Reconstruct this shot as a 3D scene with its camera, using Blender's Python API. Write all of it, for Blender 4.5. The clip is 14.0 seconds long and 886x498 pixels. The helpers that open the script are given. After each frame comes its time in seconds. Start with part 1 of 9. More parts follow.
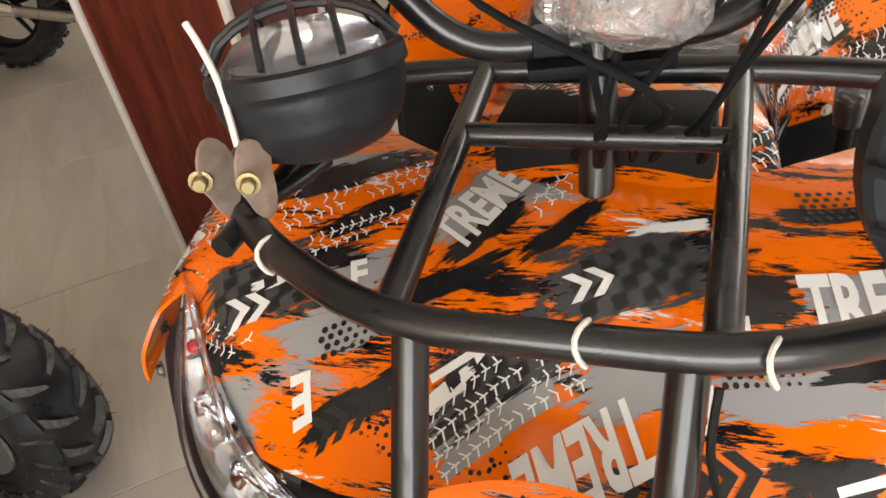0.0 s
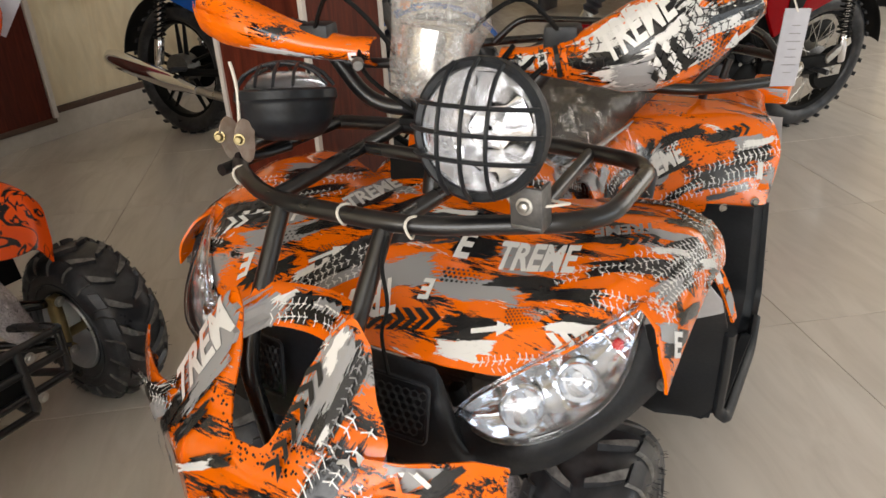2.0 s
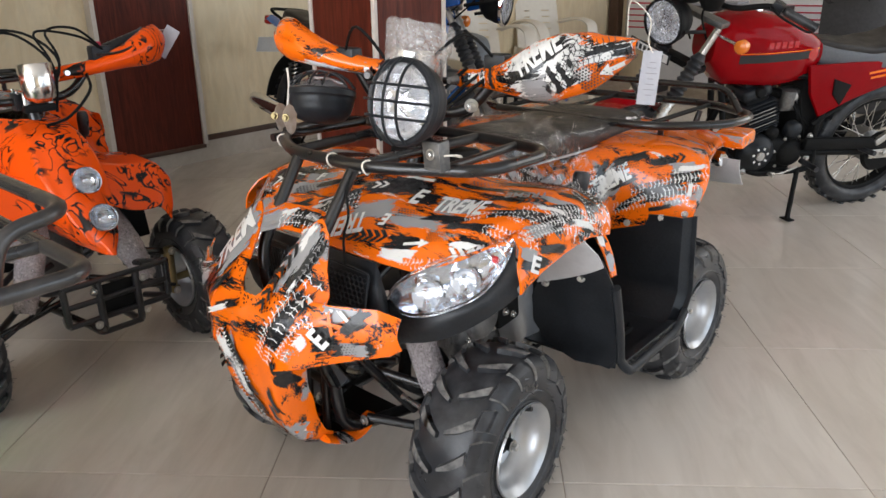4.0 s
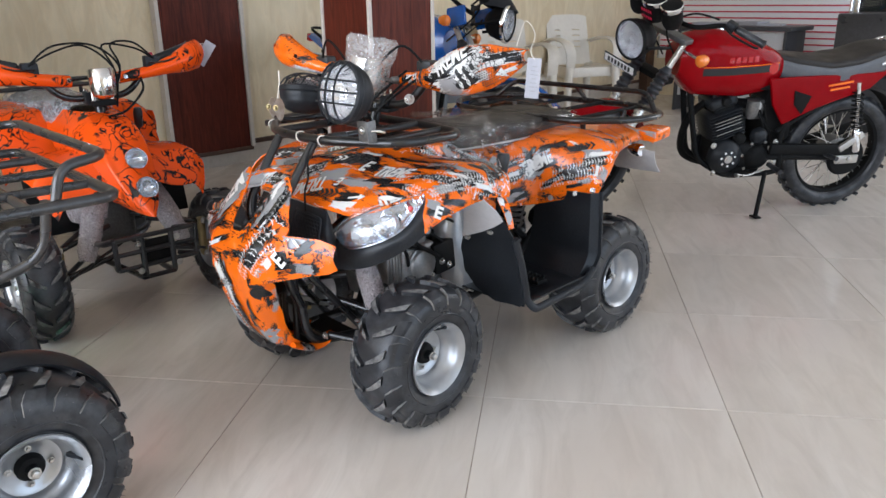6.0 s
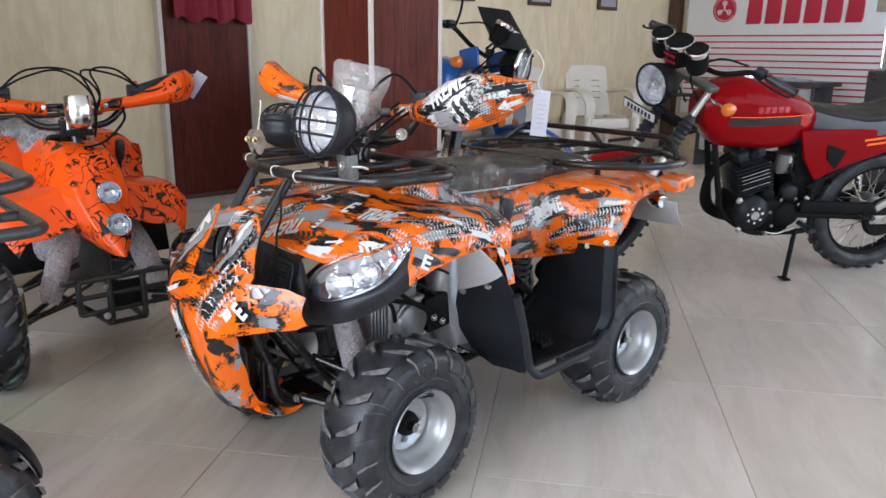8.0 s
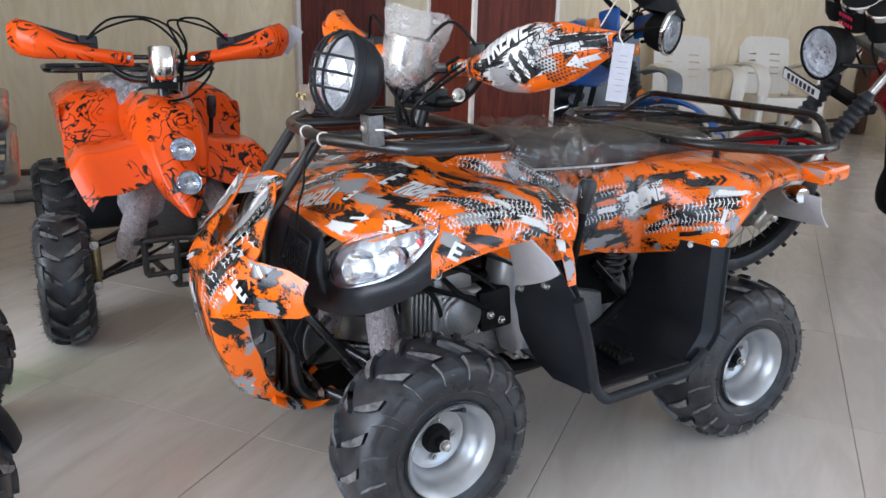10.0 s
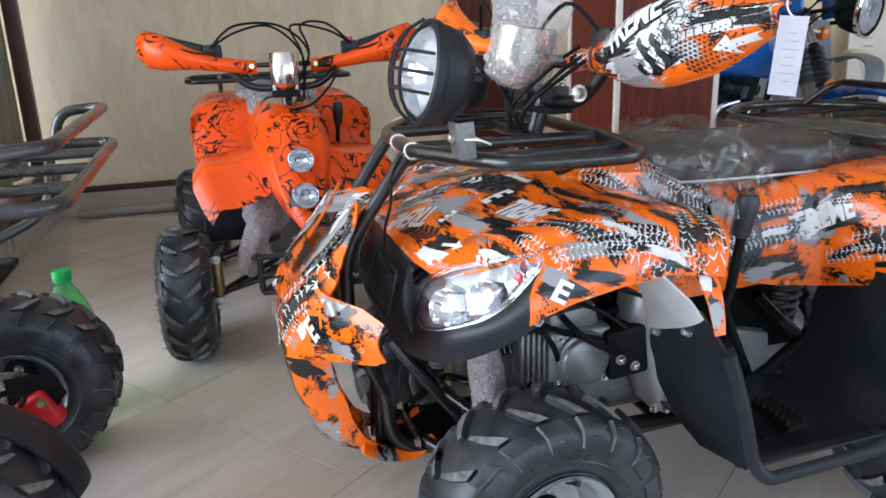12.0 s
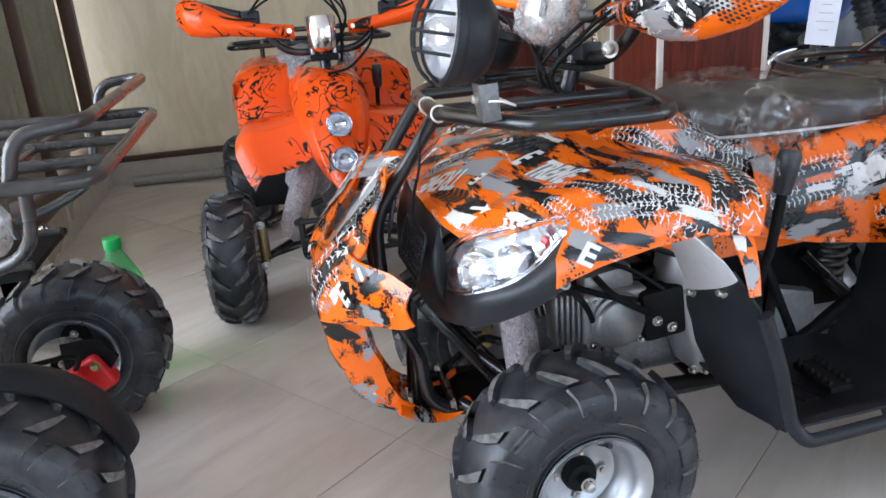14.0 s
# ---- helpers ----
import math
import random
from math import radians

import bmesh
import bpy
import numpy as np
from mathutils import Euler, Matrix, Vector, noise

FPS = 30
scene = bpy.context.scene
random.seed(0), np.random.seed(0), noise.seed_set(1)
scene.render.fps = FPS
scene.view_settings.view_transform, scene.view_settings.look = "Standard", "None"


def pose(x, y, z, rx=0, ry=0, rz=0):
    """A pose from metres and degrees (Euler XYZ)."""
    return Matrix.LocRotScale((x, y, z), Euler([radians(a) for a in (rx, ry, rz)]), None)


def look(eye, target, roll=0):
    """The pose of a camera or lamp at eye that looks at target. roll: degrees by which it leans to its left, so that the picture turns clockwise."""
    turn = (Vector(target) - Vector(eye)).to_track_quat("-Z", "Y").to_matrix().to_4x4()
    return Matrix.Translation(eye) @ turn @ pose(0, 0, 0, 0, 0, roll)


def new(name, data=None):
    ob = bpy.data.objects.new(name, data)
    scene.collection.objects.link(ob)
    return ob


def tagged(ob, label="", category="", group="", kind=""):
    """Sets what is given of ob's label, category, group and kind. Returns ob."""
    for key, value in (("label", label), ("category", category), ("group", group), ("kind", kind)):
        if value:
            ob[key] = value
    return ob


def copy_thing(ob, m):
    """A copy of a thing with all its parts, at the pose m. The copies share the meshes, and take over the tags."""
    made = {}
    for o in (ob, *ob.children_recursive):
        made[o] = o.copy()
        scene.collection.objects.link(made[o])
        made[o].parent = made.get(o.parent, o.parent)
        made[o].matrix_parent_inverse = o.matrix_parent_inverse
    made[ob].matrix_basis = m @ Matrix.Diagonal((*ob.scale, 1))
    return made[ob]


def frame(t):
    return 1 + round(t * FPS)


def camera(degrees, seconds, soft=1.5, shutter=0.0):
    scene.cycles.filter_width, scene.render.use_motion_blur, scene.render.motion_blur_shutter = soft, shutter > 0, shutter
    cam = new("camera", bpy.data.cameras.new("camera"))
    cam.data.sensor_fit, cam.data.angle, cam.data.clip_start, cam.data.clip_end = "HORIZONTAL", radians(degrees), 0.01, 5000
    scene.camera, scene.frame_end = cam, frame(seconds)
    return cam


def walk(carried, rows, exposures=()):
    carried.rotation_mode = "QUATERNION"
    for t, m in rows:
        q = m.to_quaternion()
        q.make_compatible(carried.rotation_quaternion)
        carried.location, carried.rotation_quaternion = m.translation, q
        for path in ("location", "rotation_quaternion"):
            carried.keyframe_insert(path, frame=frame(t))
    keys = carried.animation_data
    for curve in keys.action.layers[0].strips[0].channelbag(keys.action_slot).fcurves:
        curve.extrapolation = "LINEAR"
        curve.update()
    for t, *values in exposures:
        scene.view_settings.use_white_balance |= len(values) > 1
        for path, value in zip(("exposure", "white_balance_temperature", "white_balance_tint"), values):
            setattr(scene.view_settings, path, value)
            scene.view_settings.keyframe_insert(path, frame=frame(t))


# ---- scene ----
V3 = Vector
cam = camera(60.4, 14.0, 1.5, 0.3)
U = 0.857  # the plan below is drawn in units of this many metres
PATH = [
    (0, (0.120, -0.464, 1.127), (-0.575, 1.242, -0.306), -10.1),
    (0.5, (0.187, -0.499, 1.125), (-0.667, 1.233, -0.184), -8.7),
    (1, (0.319, -0.564, 1.104), (-0.648, 1.194, -0.091), -6.4),
    (1.5, (0.519, -0.737, 1.148), (-0.373, 0.791, 0.215), -4.1),
    (2, (0.64, -0.854, 1.185), (-0.295, 0.679, 0.303), -3.2),
    (2.5, (0.769, -0.914, 1.181), (-0.246, 0.591, 0.343), -2.6),
    (3, (0.947, -0.978, 1.175), (-0.184, 0.478, 0.398), -2.3),
    (3.5, (1.107, -1.027, 1.169), (-0.102, 0.388, 0.438), -1.5),
    (4, (1.216, -1.115, 1.15), (-0.035, 0.289, 0.466), -0.8),
    (4.2, (1.266, -1.152, 1.184), (0.015, 0.232, 0.461), -1.3),
    (6.5, (1.884, -1.286, 1.162), (0.481, 0.012, 0.571), -0.4),
    (7, (1.873, -1.273, 1.166), (0.47, 0.047, 0.625), -0.0),
    (7.5, (1.83, -1.217, 1.151), (0.422, 0.104, 0.631), 0.6),
    (8, (1.69, -1.066, 1.094), (0.251, 0.225, 0.583), 0.6),
    (8.5, (1.634, -0.95, 1.08), (0.127, 0.24, 0.523), 1.2),
    (11, (1.502, -0.528, 1.018), (-0.252, 0.255, 0.459), 0.5),
    (11.5, (1.418, -0.48, 1.018), (-0.375, 0.199, 0.448), -0.4),
    (12, (1.395, -0.455, 1.012), (-0.447, 0.069, 0.433), -1.8),
    (12.5, (1.386, -0.433, 1.014), (-0.476, -0.002, 0.424), -2.7),
    (13, (1.388, -0.423, 1.014), (-0.486, -0.058, 0.419), -3.5),
    (13.5, (1.39, -0.415, 1.015), (-0.481, -0.069, 0.397), -4.0),
    (14, (1.399, -0.412, 1.016), (-0.447, -0.04, 0.342), -4.2),
]
walk(cam, [(t, look(V3(eye) * U, V3(target) * U, roll)) for t, eye, target, roll in PATH],
     [(0.0, 0.25, 6900, 10), (0.5, 0.10, 6900, 10), (1.0, 0.04, 6900, 10), (1.6, -0.32, 6900, 10), (2.5, -0.35, 6850, 10), (3.2, -0.27, 6600, 10), (4.2, -0.16, 6150, 10), (6.5, -0.06, 5750, 10), (8.5, -0.02, 5650, 10), (11.0, -0.01, 5500, 10), (12.0, 0.12, 5500, 10), (14.0, 0.15, 5500, 10)])

# ---- light ----
world = bpy.data.worlds.new("world")
scene.world = world
world.use_nodes = True
wn = world.node_tree
sky = wn.nodes.new("ShaderNodeTexSky")
sky.sky_type = "NISHITA"
sky.sun_disc = False
sky.sun_elevation, sky.sun_rotation = radians(48), radians(200)
wn.links.new(sky.outputs[0], wn.nodes["Background"].inputs[0])
wn.nodes["Background"].inputs[1].default_value = 0.08


def area_lamp(name, eye, target, wide, high, watts, colour):
    data = bpy.data.lights.new(name, "AREA")
    data.shape, data.size, data.size_y, data.energy, data.color = "RECTANGLE", wide, high, watts, colour
    lamp = new(name, data)
    lamp.matrix_world = look(eye, target)
    return lamp


# daylight that comes through the glazed front behind the camera and the window walls
area_lamp("front_glazing_daylight", (0.0, -4.85, 1.6), (0.0, 0.0, 0.6), 6.5, 2.6, 312, (0.97, 0.98, 1.0))
area_lamp("side_glazing_daylight", (5.9, 1.5, 1.7), (0.0, 1.2, 0.6), 6.0, 2.6, 88, (0.84, 0.92, 1.0))
area_lamp("rear_glazing_daylight", (2.7, 6.6 * 0.857, 1.8), (-0.5, 3.0, 0.7), 4.0, 2.4, 66, (0.97, 0.98, 1.0))
sun = new("sun", bpy.data.lights.new("sun", "SUN"))
sun.data.energy, sun.data.angle, sun.data.color = 2.5, radians(0.6), (1.0, 0.95, 0.86)
sun.matrix_world = look((-3.0, -8.0, 9.5), (0.0, 0.0, 0.0))

# ---- materials ----


def material(name, colour=(0.5, 0.5, 0.5), rough=0.5, metal=0.0, coat=0.0):
    m = bpy.data.materials.new(name)
    m.use_nodes = True
    b = m.node_tree.nodes["Principled BSDF"]
    b.inputs["Base Color"].default_value = (*colour, 1)
    b.inputs["Roughness"].default_value = rough
    b.inputs["Metallic"].default_value = metal
    b.inputs["Coat Weight"].default_value = coat
    b.inputs["Coat Roughness"].default_value = 0.06
    return m


class Nodes:
    """Short hand for building a material's node tree."""

    def __init__(self, m):
        self.m, self.t = m, m.node_tree
        self.bsdf = self.t.nodes["Principled BSDF"]

    def put(self, value, socket):
        if isinstance(value, bpy.types.NodeSocket):
            self.t.links.new(value, socket)
        elif isinstance(value, (tuple, list)) and len(value) == 3 and socket.type == "RGBA":
            socket.default_value = (*value, 1)
        else:
            socket.default_value = value

    def coords(self, scale=(1, 1, 1), turn=(0, 0, 0), kind="Object", shift=(0, 0, 0)):
        c = self.t.nodes.new("ShaderNodeTexCoord")
        p = self.t.nodes.new("ShaderNodeMapping")
        self.t.links.new(c.outputs[kind], p.inputs[0])
        p.inputs["Scale"].default_value = scale
        p.inputs["Rotation"].default_value = [radians(a) for a in turn]
        p.inputs["Location"].default_value = shift
        return p.outputs[0]

    def noise(self, vec, scale, detail=4.0, rough=0.55, warp=0.0):
        n = self.t.nodes.new("ShaderNodeTexNoise")
        self.put(vec, n.inputs["Vector"])
        n.inputs["Scale"].default_value = scale
        n.inputs["Detail"].default_value = detail
        n.inputs["Roughness"].default_value = rough
        n.inputs["Distortion"].default_value = warp
        return n.outputs["Fac"]

    def wave(self, vec, scale, warp=0.0, detail=2.0, kind="BANDS", axis="X"):
        n = self.t.nodes.new("ShaderNodeTexWave")
        n.wave_type = kind
        n.bands_direction = axis
        self.put(vec, n.inputs["Vector"])
        n.inputs["Scale"].default_value = scale
        n.inputs["Distortion"].default_value = warp
        n.inputs["Detail"].default_value = detail
        return n.outputs["Fac"]

    def voronoi(self, vec, scale, feature="F1"):
        n = self.t.nodes.new("ShaderNodeTexVoronoi")
        n.feature = feature
        self.put(vec, n.inputs["Vector"])
        n.inputs["Scale"].default_value = scale
        return n.outputs["Distance"]

    def ramp(self, fac, *stops):
        n = self.t.nodes.new("ShaderNodeValToRGB")
        self.put(fac, n.inputs[0])
        e = n.color_ramp.elements
        while len(e) < len(stops):
            e.new(0.5)
        for el, (pos, col) in zip(e, stops):
            el.position = pos
            el.color = (*col, 1) if isinstance(col, tuple) else (col, col, col, 1)
        return n.outputs[0]

    def mix(self, fac, a, b, blend="MIX"):
        n = self.t.nodes.new("ShaderNodeMix")
        n.data_type, n.blend_type = "RGBA", blend
        self.put(fac, n.inputs[0])
        self.put(a, n.inputs[6])
        self.put(b, n.inputs[7])
        return n.outputs[2]

    def sums(self, a, b, op="MULTIPLY"):
        n = self.t.nodes.new("ShaderNodeMath")
        n.operation = op
        self.put(a, n.inputs[0])
        self.put(b, n.inputs[1])
        return n.outputs[0]

    def bump(self, height, strength=0.3, distance=0.002):
        n = self.t.nodes.new("ShaderNodeBump")
        n.inputs["Strength"].default_value = strength
        n.inputs["Distance"].default_value = distance
        self.put(height, n.inputs["Height"])
        self.put(n.outputs[0], self.bsdf.inputs["Normal"])

    def set(self, **kw):
        for k, v in kw.items():
            self.put(v, self.bsdf.inputs[k.replace("_", " ").title()])
        return self.m


def speckled(name, a, b, rough=0.5, metal=0.0, scale=60, bump=0.15, coat=0.0, dist=0.001, shine=0.5):
    """A surface with two scales of tone, uneven gloss and fine relief."""
    n = Nodes(material(name, a, rough, metal, coat))
    v = n.coords()
    fine, broad = n.noise(v, scale), n.noise(v, scale * 0.07, 3)
    n.bsdf.inputs["Specular IOR Level"].default_value = shine
    n.set(base_color=n.mix(n.ramp(n.sums(fine, broad, "MULTIPLY"), (0.12, 0.0), (0.42, 1.0)), a, b),
          roughness=n.ramp(broad, (0.3, max(rough - 0.1, 0.03)), (0.7, min(rough + 0.12, 1.0))))
    if bump:
        n.bump(fine, bump, dist)
    return n.m


def wallpaper():
    n = Nodes(material("wallpaper", rough=0.55))
    v = n.coords()
    w = n.coords((1, 1, 0.3))
    fibres, blot = n.noise(w, 38, 6, 0.65, 0.6), n.noise(v, 2.2, 4)
    swirl = n.noise(w, 9, 4, 0.6, 1.2)
    base = n.mix(n.ramp(swirl, (0.38, 0.0), (0.62, 1.0)), (0.73, 0.595, 0.385), (0.84, 0.710, 0.495))
    base = n.mix(n.ramp(fibres, (0.45, 0.0), (0.75, 0.6)), base, (0.69, 0.60, 0.43))
    base = n.mix(n.ramp(blot, (0.4, 0.0), (0.65, 0.35)), base, (0.745, 0.675, 0.51))
    n.set(base_color=base)
    n.bump(n.sums(fibres, swirl, "ADD"), 0.25, 0.002)
    return n.m


def dark_wood():
    n = Nodes(material("dark_wood", rough=0.35))
    n.bsdf.inputs["Specular IOR Level"].default_value = 0.16
    v = n.coords((1, 1, 0.09))
    grain = n.noise(v, 46, 6, 0.6, 1.2)
    rings = n.wave(n.coords((1, 1, 0.12)), 5.5, 7.0, 3.0)
    base = n.mix(n.ramp(grain, (0.32, 0.0), (0.7, 1.0)), (0.060, 0.011, 0.006), (0.145, 0.028, 0.014))
    base = n.mix(n.sums(rings, 0.35), base, (0.04, 0.008, 0.006))
    n.set(base_color=base, roughness=n.ramp(n.noise(n.coords(), 5), (0.3, 0.3), (0.7, 0.5)))
    n.bump(grain, 0.12, 0.001)
    return n.m


def floor_tile():
    n = Nodes(material("floor_tile", rough=0.16))
    oi = n.t.nodes.new("ShaderNodeObjectInfo")
    v = n.coords((0.22, 1.0, 1.0))
    add = n.t.nodes.new("ShaderNodeVectorMath")
    n.t.links.new(v, add.inputs[0])
    scl = n.t.nodes.new("ShaderNodeVectorMath")
    scl.operation = "SCALE"
    scl.inputs[0].default_value = (31, 17, 5)
    n.t.links.new(oi.outputs["Random"], scl.inputs["Scale"])
    n.t.links.new(scl.outputs[0], add.inputs[1])
    vv = add.outputs[0]
    streak, cloud = n.noise(vv, 13, 6, 0.6, 0.8), n.noise(vv, 3.0, 4, 0.5, 0.6)
    base = n.mix(n.ramp(cloud, (0.35, 0.0), (0.65, 1.0)), (0.63, 0.57, 0.505), (0.73, 0.675, 0.61))
    base = n.mix(n.ramp(streak, (0.42, 0.0), (0.72, 0.55)), base, (0.50, 0.445, 0.385))
    base = n.mix(n.sums(oi.outputs["Random"], 0.12), base, (0.62, 0.56, 0.49))
    dust = n.noise(n.coords(kind="Generated"), 7, 6)
    n.set(base_color=base, roughness=n.ramp(dust, (0.35, 0.13), (0.7, 0.27)))
    n.bump(n.noise(vv, 90, 3), 0.03, 0.0005)
    return n.m


def graphic_plastic():
    """Orange bodywork film with small dry-brushed black and grey strokes and dot screens."""
    n = Nodes(material("graphic_orange_film", rough=0.2, coat=0.45))
    n.bsdf.inputs["Specular IOR Level"].default_value = 0.34
    orange, black, grey, white = (0.93, 0.166, 0.002), (0.012, 0.012, 0.014), (0.33, 0.325, 0.33), (0.82, 0.80, 0.77)
    torn = n.noise(n.coords((16, 150, 110), (0, 0, 18)), 2.2, 6, 0.75)
    fleck = n.sums(torn, 0.5, "SUBTRACT")
    field = n.noise(n.coords((4.0, 11, 8.0), (0, 0, 18), shift=(1.3, 0.2, 0)), 1.3, 2, 0.4)
    base = n.mix(n.ramp(n.sums(field, n.sums(fleck, 0.30), "ADD"), (0.645, 0.0), (0.655, 1.0)), orange, grey)
    stroke = n.noise(n.coords((2.6, 15.0, 10.0), (0, 0, 18)), 2.2, 3, 0.5)
    base = n.mix(n.ramp(n.sums(stroke, n.sums(fleck, 0.85), "ADD"), (0.605, 0.0), (0.618, 1.0)), base, black)
    second = n.noise(n.coords((3.0, 15, 10), (0, 0, 14), shift=(5.1, 3.3, 1.7)), 1.9, 3, 0.5)
    base = n.mix(n.ramp(n.sums(second, n.sums(fleck, 0.7), "ADD"), (0.700, 0.0), (0.710, 1.0)), base, white)
    dots = n.voronoi(n.coords((1, 1, 1), (0, 0, 28)), 150)
    where = n.noise(n.coords((3, 7, 6), (0, 0, 16), shift=(9, 2, 4)), 1.8, 2)
    mask = n.sums(n.ramp(dots, (0.30, 1.0), (0.34, 0.0)), n.ramp(where, (0.61, 0.0), (0.63, 1.0)))
    base = n.mix(mask, base, black)
    n.set(base_color=base, roughness=n.ramp(torn, (0.3, 0.12), (0.8, 0.22)))
    n.bump(n.noise(n.coords(), 14, 3), 0.05, 0.002)
    return n.m


def brush_ink(name, colour, cover=0.0):
    """A dry-brushed print: solid in its middle, streaked and flecked towards its edges and ends."""
    n = Nodes(material(name, colour, 0.26, coat=0.2))
    maps = []
    for layer in ("unit", "flat"):
        u = n.t.nodes.new("ShaderNodeUVMap")
        u.uv_map = layer
        maps.append(u.outputs[0])
    sep = n.t.nodes.new("ShaderNodeSeparateXYZ")
    n.put(maps[0], sep.inputs[0])
    across = n.sums(1.0, n.sums(n.sums(n.sums(sep.outputs[1], 2.0), 1.0, "SUBTRACT"), 0.0, "ABSOLUTE"), "SUBTRACT")
    ends = n.sums(n.sums(sep.outputs[0], n.sums(1.0, sep.outputs[0], "SUBTRACT"), "MINIMUM"), 3.4)
    inside = n.sums(n.sums(n.sums(across, 1.5), ends, "MINIMUM"), 1.0, "MINIMUM")
    stretch = n.t.nodes.new("ShaderNodeMapping")
    n.put(maps[1], stretch.inputs[0])
    stretch.inputs["Scale"].default_value = (26, 210, 1)
    streak = n.noise(stretch.outputs[0], 1.0, 6, 0.72)
    wide = n.t.nodes.new("ShaderNodeMapping")
    n.put(maps[1], wide.inputs[0])
    wide.inputs["Scale"].default_value = (20, 55, 1)
    lump = n.noise(wide.outputs[0], 1.0, 3, 0.5)
    ragged = n.sums(n.sums(n.sums(streak, 0.5, "SUBTRACT"), 1.7), n.sums(n.sums(lump, 0.5, "SUBTRACT"), 1.1), "ADD")
    n.set(alpha=n.ramp(n.sums(n.sums(inside, 0.72), ragged, "ADD"), (0.330 - cover, 0.0), (0.355 - cover, 1.0)))
    return n.m


def tribal_plastic():
    """Plain orange bodywork with thin black curling lines."""
    n = Nodes(material("tribal_orange_film", rough=0.34, coat=0.0))
    n.bsdf.inputs["Specular IOR Level"].default_value = 0.28
    orange, black = (0.83, 0.088, 0.003), (0.014, 0.011, 0.010)
    a = n.noise(n.coords((1, 1, 1)), 10.5, 1.8, 0.42, 2.0)
    b = n.noise(n.coords((1, 1, 1), shift=(3, 1, 2)), 6.0, 2, 0.4)
    ring = n.ramp(a, (0.462, 0.0), (0.474, 1.0), (0.512, 1.0), (0.524, 0.0))
    keep = n.ramp(b, (0.44, 0.0), (0.48, 1.0))
    blot = n.ramp(n.noise(n.coords((1, 1, 1), shift=(7, 7, 1)), 12, 2, 0.5, 1.0), (0.615, 0.0), (0.628, 1.0))
    mask = n.sums(n.sums(ring, keep), n.sums(blot, n.ramp(b, (0.5, 0.0), (0.55, 1.0))), "MAXIMUM")
    n.set(base_color=n.mix(mask, orange, black), roughness=n.ramp(n.noise(n.coords(), 20), (0.3, 0.15), (0.7, 0.26)))
    return n.m


def rubber():
    n = Nodes(material("tyre_rubber", rough=0.6))
    n.bsdf.inputs["Specular IOR Level"].default_value = 0.45
    v = n.coords()
    dust = n.noise(v, 16, 5, 0.6)
    n.set(base_color=n.mix(n.ramp(dust, (0.45, 0.0), (0.75, 1.0)), (0.020, 0.021, 0.024), (0.070, 0.072, 0.077)),
          roughness=n.ramp(dust, (0.3, 0.26), (0.75, 0.52)))
    n.bump(n.noise(v, 150, 3), 0.2, 0.0008)
    return n.m


def clear(name, colour=(1, 1, 1), rough=0.02, ior=1.45):
    m = material(name, colour, rough)
    b = m.node_tree.nodes["Principled BSDF"]
    b.inputs["Transmission Weight"].default_value = 1.0
    b.inputs["IOR"].default_value = ior
    return m


def film_wrap(name, density, tone=(0.85, 0.85, 0.85), scale=26, relief=0.6, gloss=0.0):
    """Thin crumpled see-through wrap: partly open, partly glossy film with sharp creases."""
    n = Nodes(material(name, tone, 0.12 - 0.04 * gloss, gloss))
    v = n.coords()
    crease = n.noise(v, scale, 5, 0.6, 1.5)
    n.bump(crease, relief, 0.01)
    ridge = n.noise(n.coords((1, 1.8, 1)), scale * 1.6, 4, 0.6, 2.6)
    fold = n.sums(n.sums(n.noise(v, scale * 0.8, 3, 0.55, 2.0), 0.5, "SUBTRACT"), 0.0, "ABSOLUTE")
    veil = n.ramp(crease, (0.35, density * 0.5), (0.62, density), (0.74, min(1.0, density * 2.4)))
    lines = n.ramp(fold, (0.0, 0.30 * gloss), (0.010, 0.0))
    n.set(alpha=n.sums(n.sums(veil, n.ramp(ridge, (0.60, 0.0), (0.78, min(0.5, density * 1.6))), "ADD"), lines, "ADD"))
    return n.m


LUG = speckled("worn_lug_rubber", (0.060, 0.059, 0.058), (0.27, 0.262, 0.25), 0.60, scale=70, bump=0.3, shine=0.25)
WALL, WOOD, TILE = wallpaper(), dark_wood(), floor_tile()
FILM, TRIBAL, RUBBER = graphic_plastic(), tribal_plastic(), rubber()
GROUT = speckled("grout", (0.34, 0.275, 0.22), (0.42, 0.35, 0.285), 0.8, scale=90)
SKIRT = speckled("skirting_stone", (0.47, 0.42, 0.36), (0.58, 0.53, 0.47), 0.3, scale=20)
PLASTER = speckled("ceiling_plaster", (0.60, 0.58, 0.55), (0.66, 0.64, 0.61), 0.85, scale=30)
TRIM = speckled("trim_strip", (0.58, 0.52, 0.46), (0.68, 0.62, 0.56), 0.4, scale=40)
BROWN = speckled("brown_trim", (0.06, 0.028, 0.016), (0.10, 0.05, 0.03), 0.45, scale=40)
BLACK_TUBE = speckled("black_enamel", (0.006, 0.006, 0.0065), (0.012, 0.012, 0.013), 0.30, scale=70, coat=0.35, bump=0.05)
GREY_TUBE = speckled("dusty_grey_enamel", (0.014, 0.0145, 0.016), (0.042, 0.040, 0.040), 0.26, scale=50, coat=0.4, bump=0.05)
BLACK_PLASTIC = speckled("black_plastic", (0.011, 0.0125, 0.015), (0.020, 0.0225, 0.027), 0.40, scale=160, bump=0.25, shine=0.3)
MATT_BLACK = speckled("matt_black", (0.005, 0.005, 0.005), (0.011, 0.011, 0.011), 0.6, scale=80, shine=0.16)
